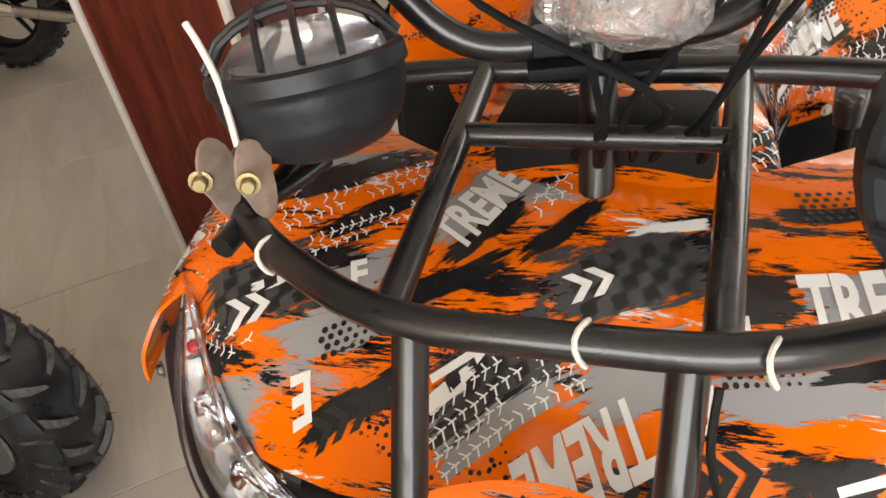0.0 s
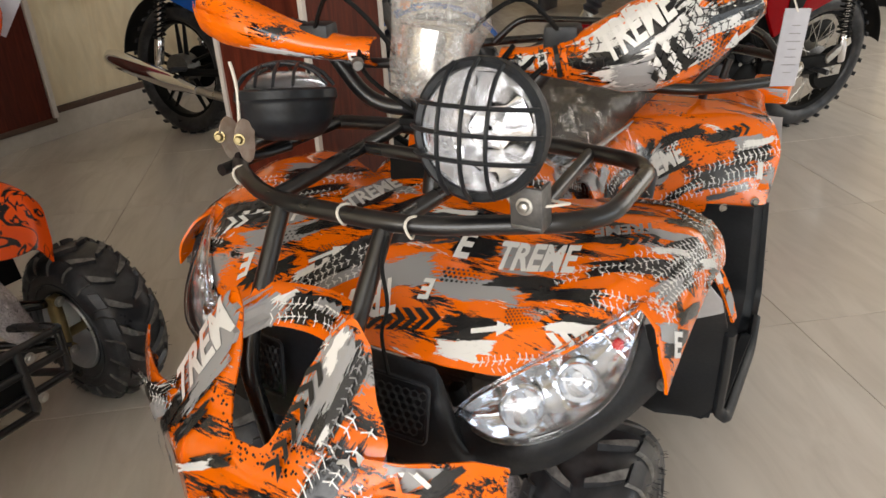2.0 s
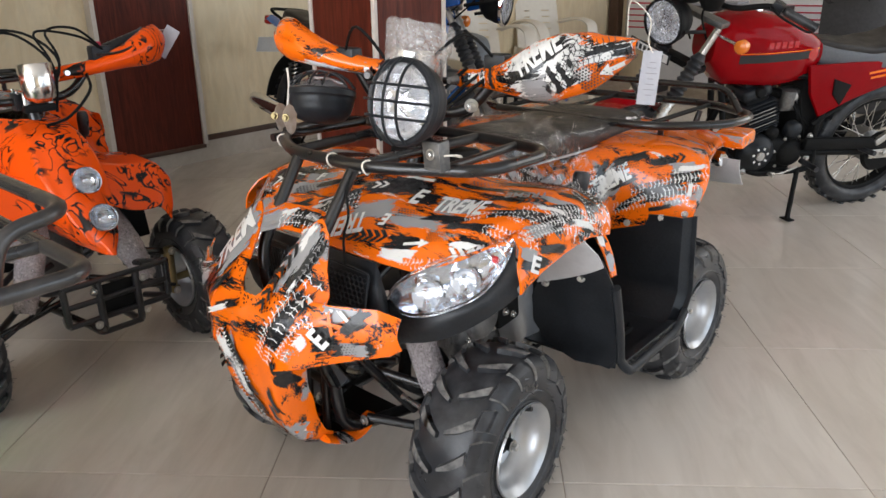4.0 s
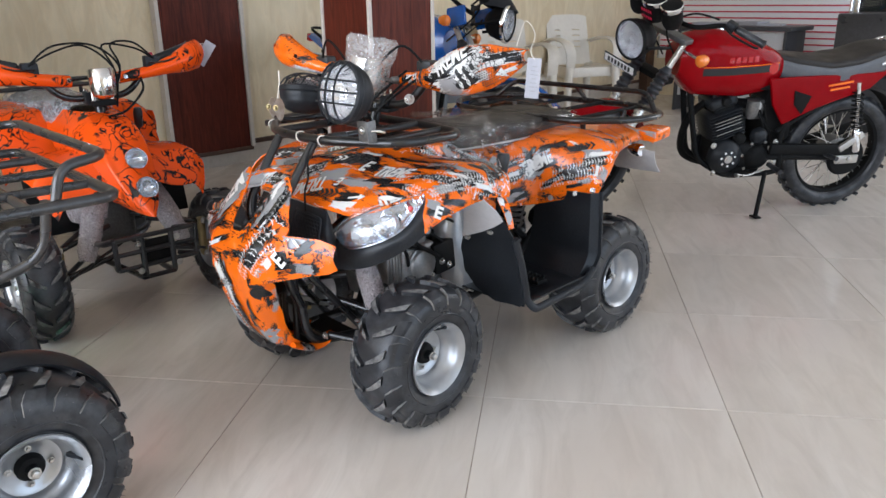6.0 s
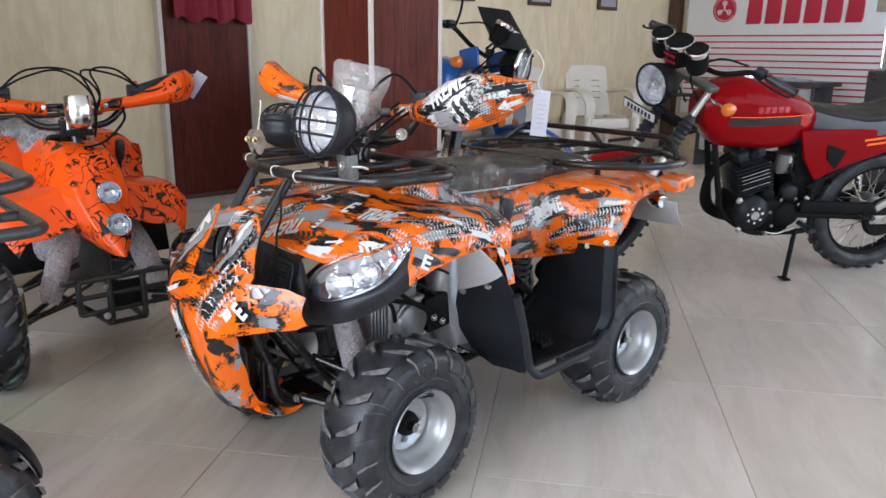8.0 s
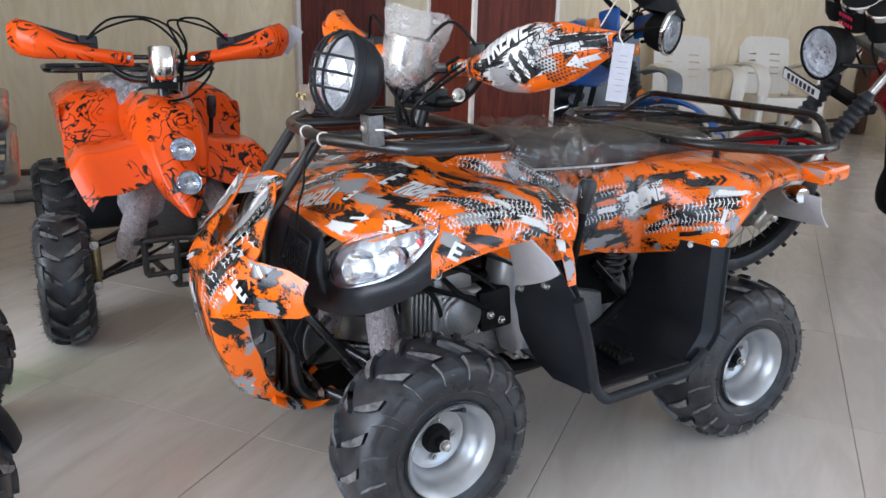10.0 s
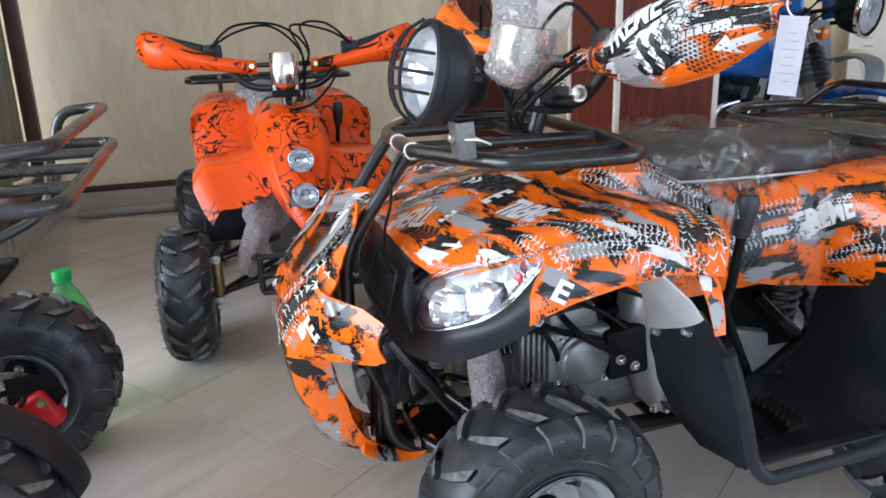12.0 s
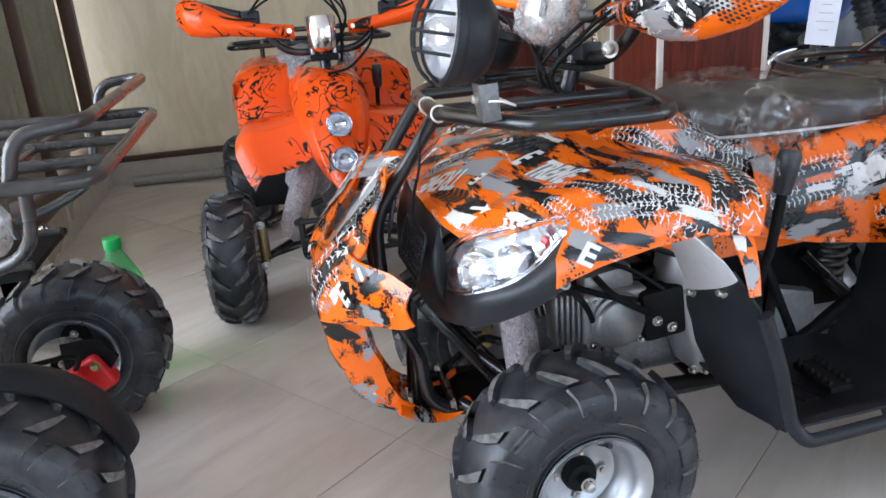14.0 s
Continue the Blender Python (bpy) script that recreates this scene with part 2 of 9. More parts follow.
SILVER = speckled("silver_paint", (0.42, 0.435, 0.455), (0.52, 0.535, 0.555), 0.32, 0.75, scale=30, bump=0.05)
CAST = speckled("cast_aluminium", (0.13, 0.129, 0.127), (0.24, 0.236, 0.23), 0.42, 0.7, scale=110, bump=0.3)
CASE = speckled("pale_cast_alloy", (0.24, 0.237, 0.23), (0.34, 0.335, 0.33), 0.42, 0.55, scale=110, bump=0.25)
CHROME = material("chrome", (0.85, 0.85, 0.86), 0.07, 1.0)
CUP_METAL = material("polished_cup", (0.80, 0.79, 0.78), 0.20, 1.0)
STEEL = speckled("zinc_steel", (0.48, 0.47, 0.44), (0.62, 0.60, 0.57), 0.3, 0.9, scale=90, bump=0.05)
GALVANISED = speckled("dull_galvanised_steel", (0.30, 0.29, 0.27), (0.42, 0.41, 0.38), 0.55, 0.3, scale=60, bump=0.1)
BRASS = speckled("yellow_zinc", (0.34, 0.26, 0.12), (0.45, 0.37, 0.2), 0.36, 0.8, scale=60, bump=0.1)
GREY_FLAP = speckled("grey_flap", (0.50, 0.49, 0.50), (0.58, 0.57, 0.58), 0.5, scale=60, bump=0.05)
WHITE = speckled("white_paint", (0.72, 0.72, 0.71), (0.8, 0.8, 0.79), 0.4, scale=50, bump=0.0)
WHITE_PLASTIC = speckled("white_plastic", (0.74, 0.69, 0.61), (0.82, 0.77, 0.69), 0.42, scale=30, bump=0.05)
PAPER = speckled("tag_card", (0.36, 0.36, 0.40), (0.44, 0.44, 0.48), 0.6, scale=50, bump=0.0)
SEAT_VINYL = speckled("seat_vinyl", (0.024, 0.021, 0.019), (0.042, 0.037, 0.034), 0.5, scale=180, bump=0.35, shine=0.3)
WRAP = film_wrap("clear_wrap", 0.070, (0.90, 0.89, 0.88), 7, 0.30, 1.0)
BUBBLE = film_wrap("bubble_wrap", 0.42, (0.84, 0.83, 0.82), 70, 0.8, 0.25)
LENS = clear("lamp_lens", (0.97, 0.98, 1.0), 0.03)
MESHY = film_wrap("mesh_wrap", 0.6, (0.84, 0.76, 0.77), 120, 0.8)
RED_PAINT = speckled("red_enamel", (0.24, 0.0008, 0.003), (0.29, 0.0015, 0.005), 0.06, scale=15, coat=0.0, bump=0.0, shine=0.13)
BLUE_PAINT = speckled("blue_enamel", (0.01, 0.10, 0.44), (0.015, 0.13, 0.52), 0.2, scale=15, coat=0.6, bump=0.0)
RED_CAST = speckled("red_caliper", (0.55, 0.012, 0.016), (0.68, 0.02, 0.022), 0.35, scale=60, bump=0.2)
AMBER_SOLID = material("amber_plastic", (0.85, 0.22, 0.02), 0.25, coat=0.4)
RED_LENS = material("red_plastic", (0.45, 0.01, 0.012), 0.2, coat=0.5)
GREEN_PET = clear("green_bottle_plastic", (0.52, 0.96, 0.60), 0.06, 1.10)
GREEN_PET.node_tree.nodes["Principled BSDF"].inputs["Transmission Weight"].default_value = 0.9
GREEN_CAP = material("green_cap", (0.02, 0.38, 0.07), 0.4)
REFLECTOR = Nodes(material("lamp_reflector", (0.62, 0.66, 0.72), 0.14, 0.95))
REFLECTOR.bump(REFLECTOR.voronoi(REFLECTOR.coords(), 34), 0.16, 0.02)
REFLECTOR = REFLECTOR.m
LAMP_MIRROR = material("bright_lamp_reflector", (0.78, 0.78, 0.79), 0.24, 0.85)
CLOTH_RED = speckled("red_cloth", (0.22, 0.012, 0.03), (0.30, 0.025, 0.05), 0.8, scale=160, bump=0.3)
CURTAIN = speckled("green_curtain", (0.20, 0.19, 0.13), (0.30, 0.28, 0.20), 0.85, scale=120, bump=0.3)
SIGN_WHITE = speckled("glossy_sign_white", (0.86, 0.86, 0.86), (0.90, 0.90, 0.90), 0.35, scale=20, bump=0.0)
RED_INK = material("red_ink", (0.55, 0.02, 0.06), 0.4)
BLACK_INK = material("black_ink", (0.012, 0.012, 0.012), 0.45)
WHITE_INK = material("white_ink", (0.82, 0.81, 0.79), 0.3, coat=0.3)
GREY_INK = material("grey_ink", (0.23, 0.225, 0.225), 0.3, coat=0.3)
CHECK_INK = material("charcoal_ink", (0.075, 0.074, 0.076), 0.3, coat=0.3)
ORANGE_INK = material("orange_ink", (0.93, 0.166, 0.002), 0.25, coat=0.3)
BRUSH = {BLACK_INK: brush_ink("black_brush", (0.012, 0.012, 0.013)), WHITE_INK: brush_ink("white_brush", (0.80, 0.79, 0.77)),
         GREY_INK: brush_ink("grey_brush", (0.33, 0.325, 0.33), 0.05), CHECK_INK: brush_ink("charcoal_brush", (0.055, 0.054, 0.056), 0.08),
         ORANGE_INK: brush_ink("orange_brush", (0.93, 0.166, 0.002), 0.12)}
DARK_TOP = speckled("dark_laminate", (0.035, 0.035, 0.038), (0.06, 0.06, 0.065), 0.35, scale=60)
GLASS = clear("window_glass", (0.97, 0.99, 0.98), 0.0)

# ---- mesh helpers ----
V = Vector


def finish(name, bm, mat, parent=None, label="", smooth=True, angle=46):
    bmesh.ops.remove_doubles(bm, verts=bm.verts, dist=1e-6)
    bmesh.ops.recalc_face_normals(bm, faces=bm.faces)
    me = bpy.data.meshes.new(name)
    bm.to_mesh(me)
    bm.free()
    me.materials.append(mat)
    if smooth:
        for p in me.polygons:
            p.use_smooth = True
        me.set_sharp_from_angle(angle=radians(angle))
    ob = new(name, me)
    if parent is not None:
        ob.parent = parent
    if label:
        tagged(ob, label)
    return ob


def part(name, bm, mat, parent, label="", smooth=True, angle=46):
    return finish(name, bm, mat, parent, label, smooth, angle)


def thing(name, label, category, m=None, group="", kind=""):
    """An empty at the base of a thing, which parents its parts."""
    ob = tagged(new(name), label, category, group, kind)
    ob.matrix_world = m if m is not None else Matrix()
    return ob


def box(bm, size, m=None, bevel=0.0, seg=2):
    """A box of that size centred on the pose m."""
    r = bmesh.ops.create_cube(bm, size=1.0)
    vs = r["verts"]
    bmesh.ops.scale(bm, vec=size, verts=vs)
    if bevel:
        es = list({e for v in vs for e in v.link_edges})
        b = bmesh.ops.bevel(bm, geom=es, offset=bevel, segments=seg, profile=0.6, affect="EDGES")
        vs = list({v for f in b["faces"] for v in f.verts} | {v for v in vs if v.is_valid})
    if m is not None:
        bmesh.ops.transform(bm, matrix=m, verts=vs)
    return vs


def slab(size, m=None, bevel=0.0, seg=2):
    bm = bmesh.new()
    box(bm, size, m, bevel, seg)
    return bm


def smooth_path(pts, steps=5, closed=False):
    """A Catmull-Rom path through the points."""
    pts = [V(p) for p in pts]
    out, n = [], len(pts)
    for i in range(n if closed else n - 1):
        p0 = pts[(i - 1) % n] if closed or i > 0 else pts[0]
        p1, p2 = pts[i], pts[(i + 1) % n]
        p3 = pts[(i + 2) % n] if closed or i + 2 < n else pts[-1]
        for k in range(steps):
            t = k / steps
            out.append(0.5 * ((2 * p1) + (p2 - p0) * t + (2 * p0 - 5 * p1 + 4 * p2 - p3) * t * t + (3 * p1 - p0 - 3 * p2 + p3) * t ** 3))
    if not closed:
        out.append(pts[-1])
    return out


def rounded(pts, r, steps=4, closed=False):
    """A polyline whose corners are rounded with radius about r."""
    pts = [V(p) for p in pts]
    n, out = len(pts), []
    for i, p in enumerate(pts):
        if not closed and i in (0, n - 1):
            out.append(p)
            continue
        a, b = pts[(i - 1) % n] - p, pts[(i + 1) % n] - p
        d = min(r, a.length * 0.45, b.length * 0.45)
        s, e = p + a.normalized() * d, p + b.normalized() * d
        for k in range(steps + 1):
            t = k / steps
            out.append(s * (1 - t) ** 2 + p * 2 * t * (1 - t) + e * t * t)
    return out


def sweep(bm, pts, r, seg=10, closed=False, caps=True, flat=1.0):
    """A tube along the points; r is one radius or one for each point. flat squeezes it across."""
    pts = [V(p) for p in pts]
    n = len(pts)
    radii = r if isinstance(r, (list, tuple)) else [r] * n
    rings, up = [], None
    for i in range(n):
        a = pts[(i - 1) % n] if closed or i > 0 else pts[0]
        b = pts[(i + 1) % n] if closed or i < n - 1 else pts[-1]
        t = (b - a).normalized()
        if up is None:
            up = V((0, 0, 1)) if abs(t.z) < 0.9 else V((1, 0, 0))
        side = t.cross(up)
        if side.length < 1e-5:
            side = t.orthogonal()
        side.normalize()
        up = side.cross(t).normalized()
        rings.append([bm.verts.new(pts[i] + (side * math.cos(2 * math.pi * k / seg) + up * flat * math.sin(2 * math.pi * k / seg)) * radii[i]) for k in range(seg)])
    for i in range(n if closed else n - 1):
        A, B = rings[i], rings[(i + 1) % n]
        for k in range(seg):
            bm.faces.new((A[k], A[(k + 1) % seg], B[(k + 1) % seg], B[k]))
    if caps and not closed:
        bm.faces.new(rings[0][::-1])
        bm.faces.new(rings[-1])


def tube(pts, r, seg=10, closed=False, flat=1.0):
    bm = bmesh.new()
    sweep(bm, pts, r, seg, closed, True, flat)
    return bm


def spin(bm, profile, seg=32, m=None, closed=False):
    """Turns a profile of (radius, height) about z. closed: the profile is a loop."""
    m = m or Matrix()
    rings = []
    for r, h in profile:
        if r < 1e-6:
            rings.append([bm.verts.new(m @ V((0, 0, h)))])
        else:
            rings.append([bm.verts.new(m @ V((r * math.cos(2 * math.pi * k / seg), r * math.sin(2 * math.pi * k / seg), h))) for k in range(seg)])
    for i in range(len(rings) if closed else len(rings) - 1):
        A, B = rings[i], rings[(i + 1) % len(rings)]
        for k in range(seg):
            j = (k + 1) % seg
            f = [A[k % len(A)], A[j % len(A)], B[j % len(B)], B[k % len(B)]]
            f = [v for i2, v in enumerate(f) if v not in f[:i2]]
            if len(f) > 2:
                bm.faces.new(f)


def lathe(profile, seg=32, m=None, closed=False):
    bm = bmesh.new()
    spin(bm, profile, seg, m, closed)
    return bm


def along(a, b):
    """A pose at a whose z axis points to b."""
    a, b = V(a), V(b)
    return Matrix.Translation(a) @ (b - a).to_track_quat("Z", "Y").to_matrix().to_4x4()


def rod(bm, a, b, r, seg=10):
    spin(bm, [(0, 0), (r, 0), (r, (V(b) - V(a)).length), (0, (V(b) - V(a)).length)], seg, along(a, b))


def skin(bm, rows, wrap=False):
    """Faces between rows of points; wrap closes each row."""
    vs = [[bm.verts.new(p) for p in row] for row in rows]
    for A, B in zip(vs, vs[1:]):
        n = len(A)
        for k in range(n if wrap else n - 1):
            bm.faces.new((A[k], A[(k + 1) % n], B[(k + 1) % n], B[k]))
    return vs


def shell(fn, nu, nv, thick, keep=None):
    """A sheet fn(u, v) for u, v in 0..1, given thickness inwards, open at keep(u, v) false."""
    bm = bmesh.new()
    vs = [[bm.verts.new(fn(i / nu, j / nv)) for j in range(nv + 1)] for i in range(nu + 1)]
    for i in range(nu):
        for j in range(nv):
            if keep is None or keep((i + 0.5) / nu, (j + 0.5) / nv):
                bm.faces.new((vs[i][j], vs[i + 1][j], vs[i + 1][j + 1], vs[i][j + 1]))
    loose = [v for v in bm.verts if not v.link_faces]
    bmesh.ops.delete(bm, geom=loose, context="VERTS")
    if thick:
        thicken(bm, thick)
    return bm


def thicken(bm, t):
    bmesh.ops.recalc_face_normals(bm, faces=bm.faces)
    bm.normal_update()
    bmesh.ops.solidify(bm, geom=bm.faces[:], thickness=t)


def plate(outline, thick, m=None, bevel=0.0):
    """A flat plate: an outline of (x, y), as thick as that along z."""
    bm = bmesh.new()
    f = bm.faces.new([bm.verts.new((x, y, 0)) for x, y in outline])
    r = bmesh.ops.extrude_face_region(bm, geom=[f])
    top = [v for v in r["geom"] if isinstance(v, bmesh.types.BMVert)]
    bmesh.ops.translate(bm, vec=(0, 0, thick), verts=top)
    if bevel:
        es = [e for e in bm.edges if abs(e.verts[0].co.z - e.verts[1].co.z) < 1e-7]
        bmesh.ops.bevel(bm, geom=es, offset=bevel, segments=2, profile=0.6, affect="EDGES")
    if m is not None:
        bm.transform(m)
    return bm


def lerp(a, b, t):
    return a + (b - a) * t


def table(keys, x):
    """Straight-line look-up in rows of (x, value)."""
    if x <= keys[0][0]:
        return keys[0][1]
    for (x0, a), (x1, b) in zip(keys, keys[1:]):
        if x <= x1:
            return lerp(a, b, (x - x0) / (x1 - x0))
    return keys[-1][1]


def ease(t):
    t = min(max(t, 0.0), 1.0)
    return t * t * (3 - 2 * t)

# ---- the room ----
WX, BACK, LEFT_Y, FRONT_Y, EAST_X, HIGH = -3.25, 6.80, -1.40, -5.0, 6.0, 3.3


def wall_panel(name, size, centre, mat=None):
    ob = finish(name, slab(size), mat or WALL, smooth=False)
    ob.matrix_world = pose(*centre)
    return tagged(ob, kind="structure")


wall_panel("wall_west", (0.2, BACK - LEFT_Y + 0.4, HIGH), (WX - 0.1, (BACK + LEFT_Y) / 2, HIGH / 2))
wall_panel("wall_back", (EAST_X - WX + 0.2, 0.2, HIGH), ((EAST_X + WX) / 2 + 0.1, BACK + 0.1, HIGH / 2))
# the window bay beside the corner: a sill wall with a curtained window over it, and the jamb that ends it
wall_panel("wall_bay_sill", (2.0, 0.16, 0.22), (WX + 1.0, LEFT_Y - 0.08, 0.11), SKIRT)
wall_panel("wall_bay_head", (2.0, 0.16, 0.7), (WX + 1.0, LEFT_Y - 0.08, HIGH - 0.35))
wall_panel("wall_bay_end", (0.16, LEFT_Y - FRONT_Y + 0.16, HIGH), (WX + 1.92, (FRONT_Y + LEFT_Y) / 2 - 0.08, HIGH / 2))
# the glazed street front behind the camera, and the glazed east side
for nm, x0, x1 in (("wall_front_west", -1.3, -0.9), ("wall_front_east", 5.2, 6.2)):
    wall_panel(nm, (x1 - x0, 0.2, HIGH), ((x0 + x1) / 2, FRONT_Y - 0.1, HIGH / 2))
wall_panel("wall_front_sill", (6.1, 0.2, 0.25), (2.15, FRONT_Y - 0.1, 0.125))
wall_panel("wall_front_head", (6.1, 0.2, 0.35), (2.15, FRONT_Y - 0.1, HIGH - 0.175))
for nm, y0, y1 in (("wall_east_south", -5.2, -1.6), ("wall_east_north", 4.6, 7.0)):
    wall_panel(nm, (0.2, y1 - y0, HIGH), (EAST_X + 0.1, (y0 + y1) / 2, HIGH / 2))
wall_panel("wall_east_sill", (0.2, 6.2, 0.25), (EAST_X + 0.1, 1.5, 0.125))
wall_panel("wall_east_head", (0.2, 6.2, 0.35), (EAST_X + 0.1, 1.5, HIGH - 0.175))
wall_panel("ceiling", (EAST_X - WX + 0.4, BACK - FRONT_Y + 0.4, 0.15), ((EAST_X + WX) / 2, (BACK + FRONT_Y) / 2, HIGH + 0.075), PLASTER)
ground = wall_panel("ground", (400, 400, 0.1), (0, 0, -0.16), speckled("street_ground", (0.2, 0.19, 0.18), (0.28, 0.27, 0.25), 0.9, scale=4))

# skirting: pale stone below a brown strip along the west wall
sk = bmesh.new()
box(sk, (0.022, BACK - LEFT_Y, 0.13), pose(WX + 0.011, (BACK + LEFT_Y) / 2, 0.065), 0.003)
tagged(finish("baseboard", sk, SKIRT), kind="structure")
sk = bmesh.new()
box(sk, (0.03, BACK - LEFT_Y, 0.034), pose(WX + 0.015, (BACK + LEFT_Y) / 2, 0.147), 0.006)
tagged(finish("trim", sk, BROWN), kind="structure")

# pillar clad in dark wood with pale corner strips
PX0, PX1, PY0, PY1 = -1.00, -0.68, 0.69, 1.03
pillar = thing("pillar", "square pillar clad in dark red-brown wood panels", "pillar", kind="structure")
part("cladding", slab((PX1 - PX0, PY1 - PY0, HIGH - 0.01), pose((PX0 + PX1) / 2, (PY0 + PY1) / 2, HIGH / 2)), WOOD, pillar, smooth=False)
for cx, cy in ((PX0, PY0), (PX1, PY0), (PX1, PY1), (PX0, PY1)):
    part("corner_strip", slab((0.016, 0.016, HIGH - 0.02), pose(cx, cy, HIGH / 2), 0.003), TRIM, pillar, "pale aluminium corner strip")

# dark wooden door panel on the west wall, with a red cloth hung over its top
panel = thing("door_1", "dark brown wooden panel door set in the papered wall", "door", kind="structure")
part("leaf", slab((0.05, 0.58, 2.14), pose(WX + 0.03, 1.22, 1.19), 0.004), WOOD, panel, smooth=False)
for y in (0.915, 1.525):
    part("frame", slab((0.07, 0.028, 2.16), pose(WX + 0.035, y, 1.20), 0.004), TRIM, panel, smooth=False)
part("threshold", slab((0.06, 0.62, 0.03), pose(WX + 0.03, 1.22, 0.108), 0.006), BROWN, panel)


def drape_fn(u, v):
    fold = 0.022 * math.sin(u * 30) + 0.012 * math.sin(u * 53 + 1)
    return V((WX + 0.09 + fold + 0.02 * v, lerp(1.00, 1.55, u) + 0.01 * math.sin(v * 5), lerp(2.27, 1.25 + 0.02 * math.sin(u * 19), v)))


drape = tagged(finish("red_drape", shell(drape_fn, 60, 10, 0.003), CLOTH_RED), "dark red pleated cloth hanging over the wooden door", "drape")

# curtained window in the bay
win = thing("window_1", "tall bay window with a dark metal frame", "window", kind="structure")
part("window_frame", slab((0.06, 0.07, 2.38), pose(WX + 0.12, LEFT_Y - 0.02, 1.41), 0.004), BROWN, win)
part("window_frame", slab((0.05, 0.05, 2.38), pose(WX + 0.95, LEFT_Y - 0.06, 1.41), 0.004), BROWN, win)
part("window_sill", slab((1.9, 0.20, 0.04), pose(WX + 0.96, LEFT_Y - 0.04, 0.24), 0.005), BROWN, win)
pane = part("pane", slab((1.8, 0.008, 2.3), pose(WX + 0.95, LEFT_Y - 0.13, 1.42)), GLASS, win, smooth=False)
pane.visible_shadow = False


def curtain_fn(u, v):
    f = 0.028 * math.sin(u * 52) + 0.014 * math.sin(u * 93 + 2) + 0.01 * math.sin(u * 23)
    return V((lerp(WX + 0.12, WX + 1.82, u), LEFT_Y - 0.085 + f * (0.6 + 0.4 * v) * 0.8, lerp(2.6, 0.29, v)))


tagged(finish("curtain", shell(curtain_fn, 220, 8, 0.002), CURTAIN), "grey-green pleated curtain drawn over the bay window", "curtain")

# sign of the back wall: a white board with red rules, a red ringed emblem and a word of red block shapes
SX0, SX1, SZ0, SZ1 = -3.03, -0.99, 0.42, 2.05
sign = thing("sign_board", "white sign board with red rules and emblem on the far wall", "sign")
part("board", slab((SX1 - SX0, 0.05, SZ1 - SZ0), pose((SX0 + SX1) / 2, BACK - 0.03, (SZ0 + SZ1) / 2), 0.006), SIGN_WHITE, sign)
part("edge_strip", slab((0.022, 0.06, SZ1 - SZ0), pose(SX0 - 0.011, BACK - 0.03, (SZ0 + SZ1) / 2), 0.003), STEEL, sign, "bright metal edge strip")
for k in range(12):
    z = 1.247 - 0.0625 * k
    part("rule", slab((SX1 - SX0 - 0.03, 0.006, 0.014), pose((SX0 + SX1) / 2, BACK - 0.058, z)), RED_INK, sign, smooth=False)
em = pose(SX0 + 0.425, BACK - 0.056, 1.515, 90)
part("emblem", lathe([(0.118, 0.0), (0.118, 0.008), (0.130, 0.008), (0.130, 0.0)], 44, em, True), RED_INK, sign, "round red emblem ring")
part("emblem", lathe([(0.0, 0.006), (0.108, 0.006), (0.110, 0.0), (0.0, 0.0)], 44, em), RED_INK, sign, "round red emblem")
for k in range(3):
    fork = bmesh.new()
    box(fork, (0.014, 0.078, 0.004), pose(0, 0.047, 0.008))
    for s in (-1, 1):
        box(fork, (0.010, 0.034, 0.004), pose(s * 0.020, 0.066, 0.008, 0, 0, s * 8))
        box(fork, (0.026, 0.010, 0.004), pose(s * 0.012, 0.046, 0.008, 0, 0, s * 30))
    fork.transform(em @ pose(0, 0, 0, 0, 0, 120 * k))
    part("emblem_fork", fork, SIGN_WHITE, sign, smooth=False)
for k in range(6):
    # plain red block shapes in place of the brand's letters, leaning a little
    x0 = SX0 + 0.675 + k * 0.196
    bar = plate([(x0, 1.362), (x0 + 0.150, 1.362), (x0 + 0.162, 1.400), (x0 + 0.162, 1.640), (x0 + 0.020, 1.640), (x0 + 0.012, 1.600)], 0.008, Matrix(((1, 0, 0, 0), (0, 0, -1, BACK - 0.054), (0, 1, 0, 0), (0, 0, 0, 1))), 0.002)
    part("letter_bar", bar, RED_INK, sign)
tagged(finish("door_frame", slab((0.11, 0.12, HIGH - 0.02), pose(WX + 0.075, BACK - 0.06, HIGH / 2), 0.004), BROWN, smooth=False), "brown wooden corner post beside the sign board", "post", kind="structure")
# glass door with long steel pulls at the end of the sign
gd = thing("door_2", "frameless glass door with a long steel pull", "door", kind="structure")
gp = part("pane", slab((1.0, 0.012, 2.3), pose(-0.42, BACK - 0.30, 1.16)), GLASS, gd, smooth=False)
gp.visible_shadow = False
for z, s in ((2.27, 0.1), (0.05, 0.1)):
    part("patch_fitting", slab((0.26, 0.03, s), pose(-0.80, BACK - 0.30, z), 0.004), STEEL, gd)
for x in (-0.905, -0.845):
    part("pull", tube([(x, BACK - 0.34, 0.90), (x, BACK - 0.34, 1.62)], 0.014, 12), CHROME, gd, "polished steel pull")
part("patch_lock", slab((0.16, 0.04, 0.13), pose(-0.93, BACK - 0.33, 1.50), 0.01), STEEL, gd)
# flat black slab added on the wall for the dark view through the glass
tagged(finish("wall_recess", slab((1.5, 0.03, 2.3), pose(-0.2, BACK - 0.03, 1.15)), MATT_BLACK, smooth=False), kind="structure")

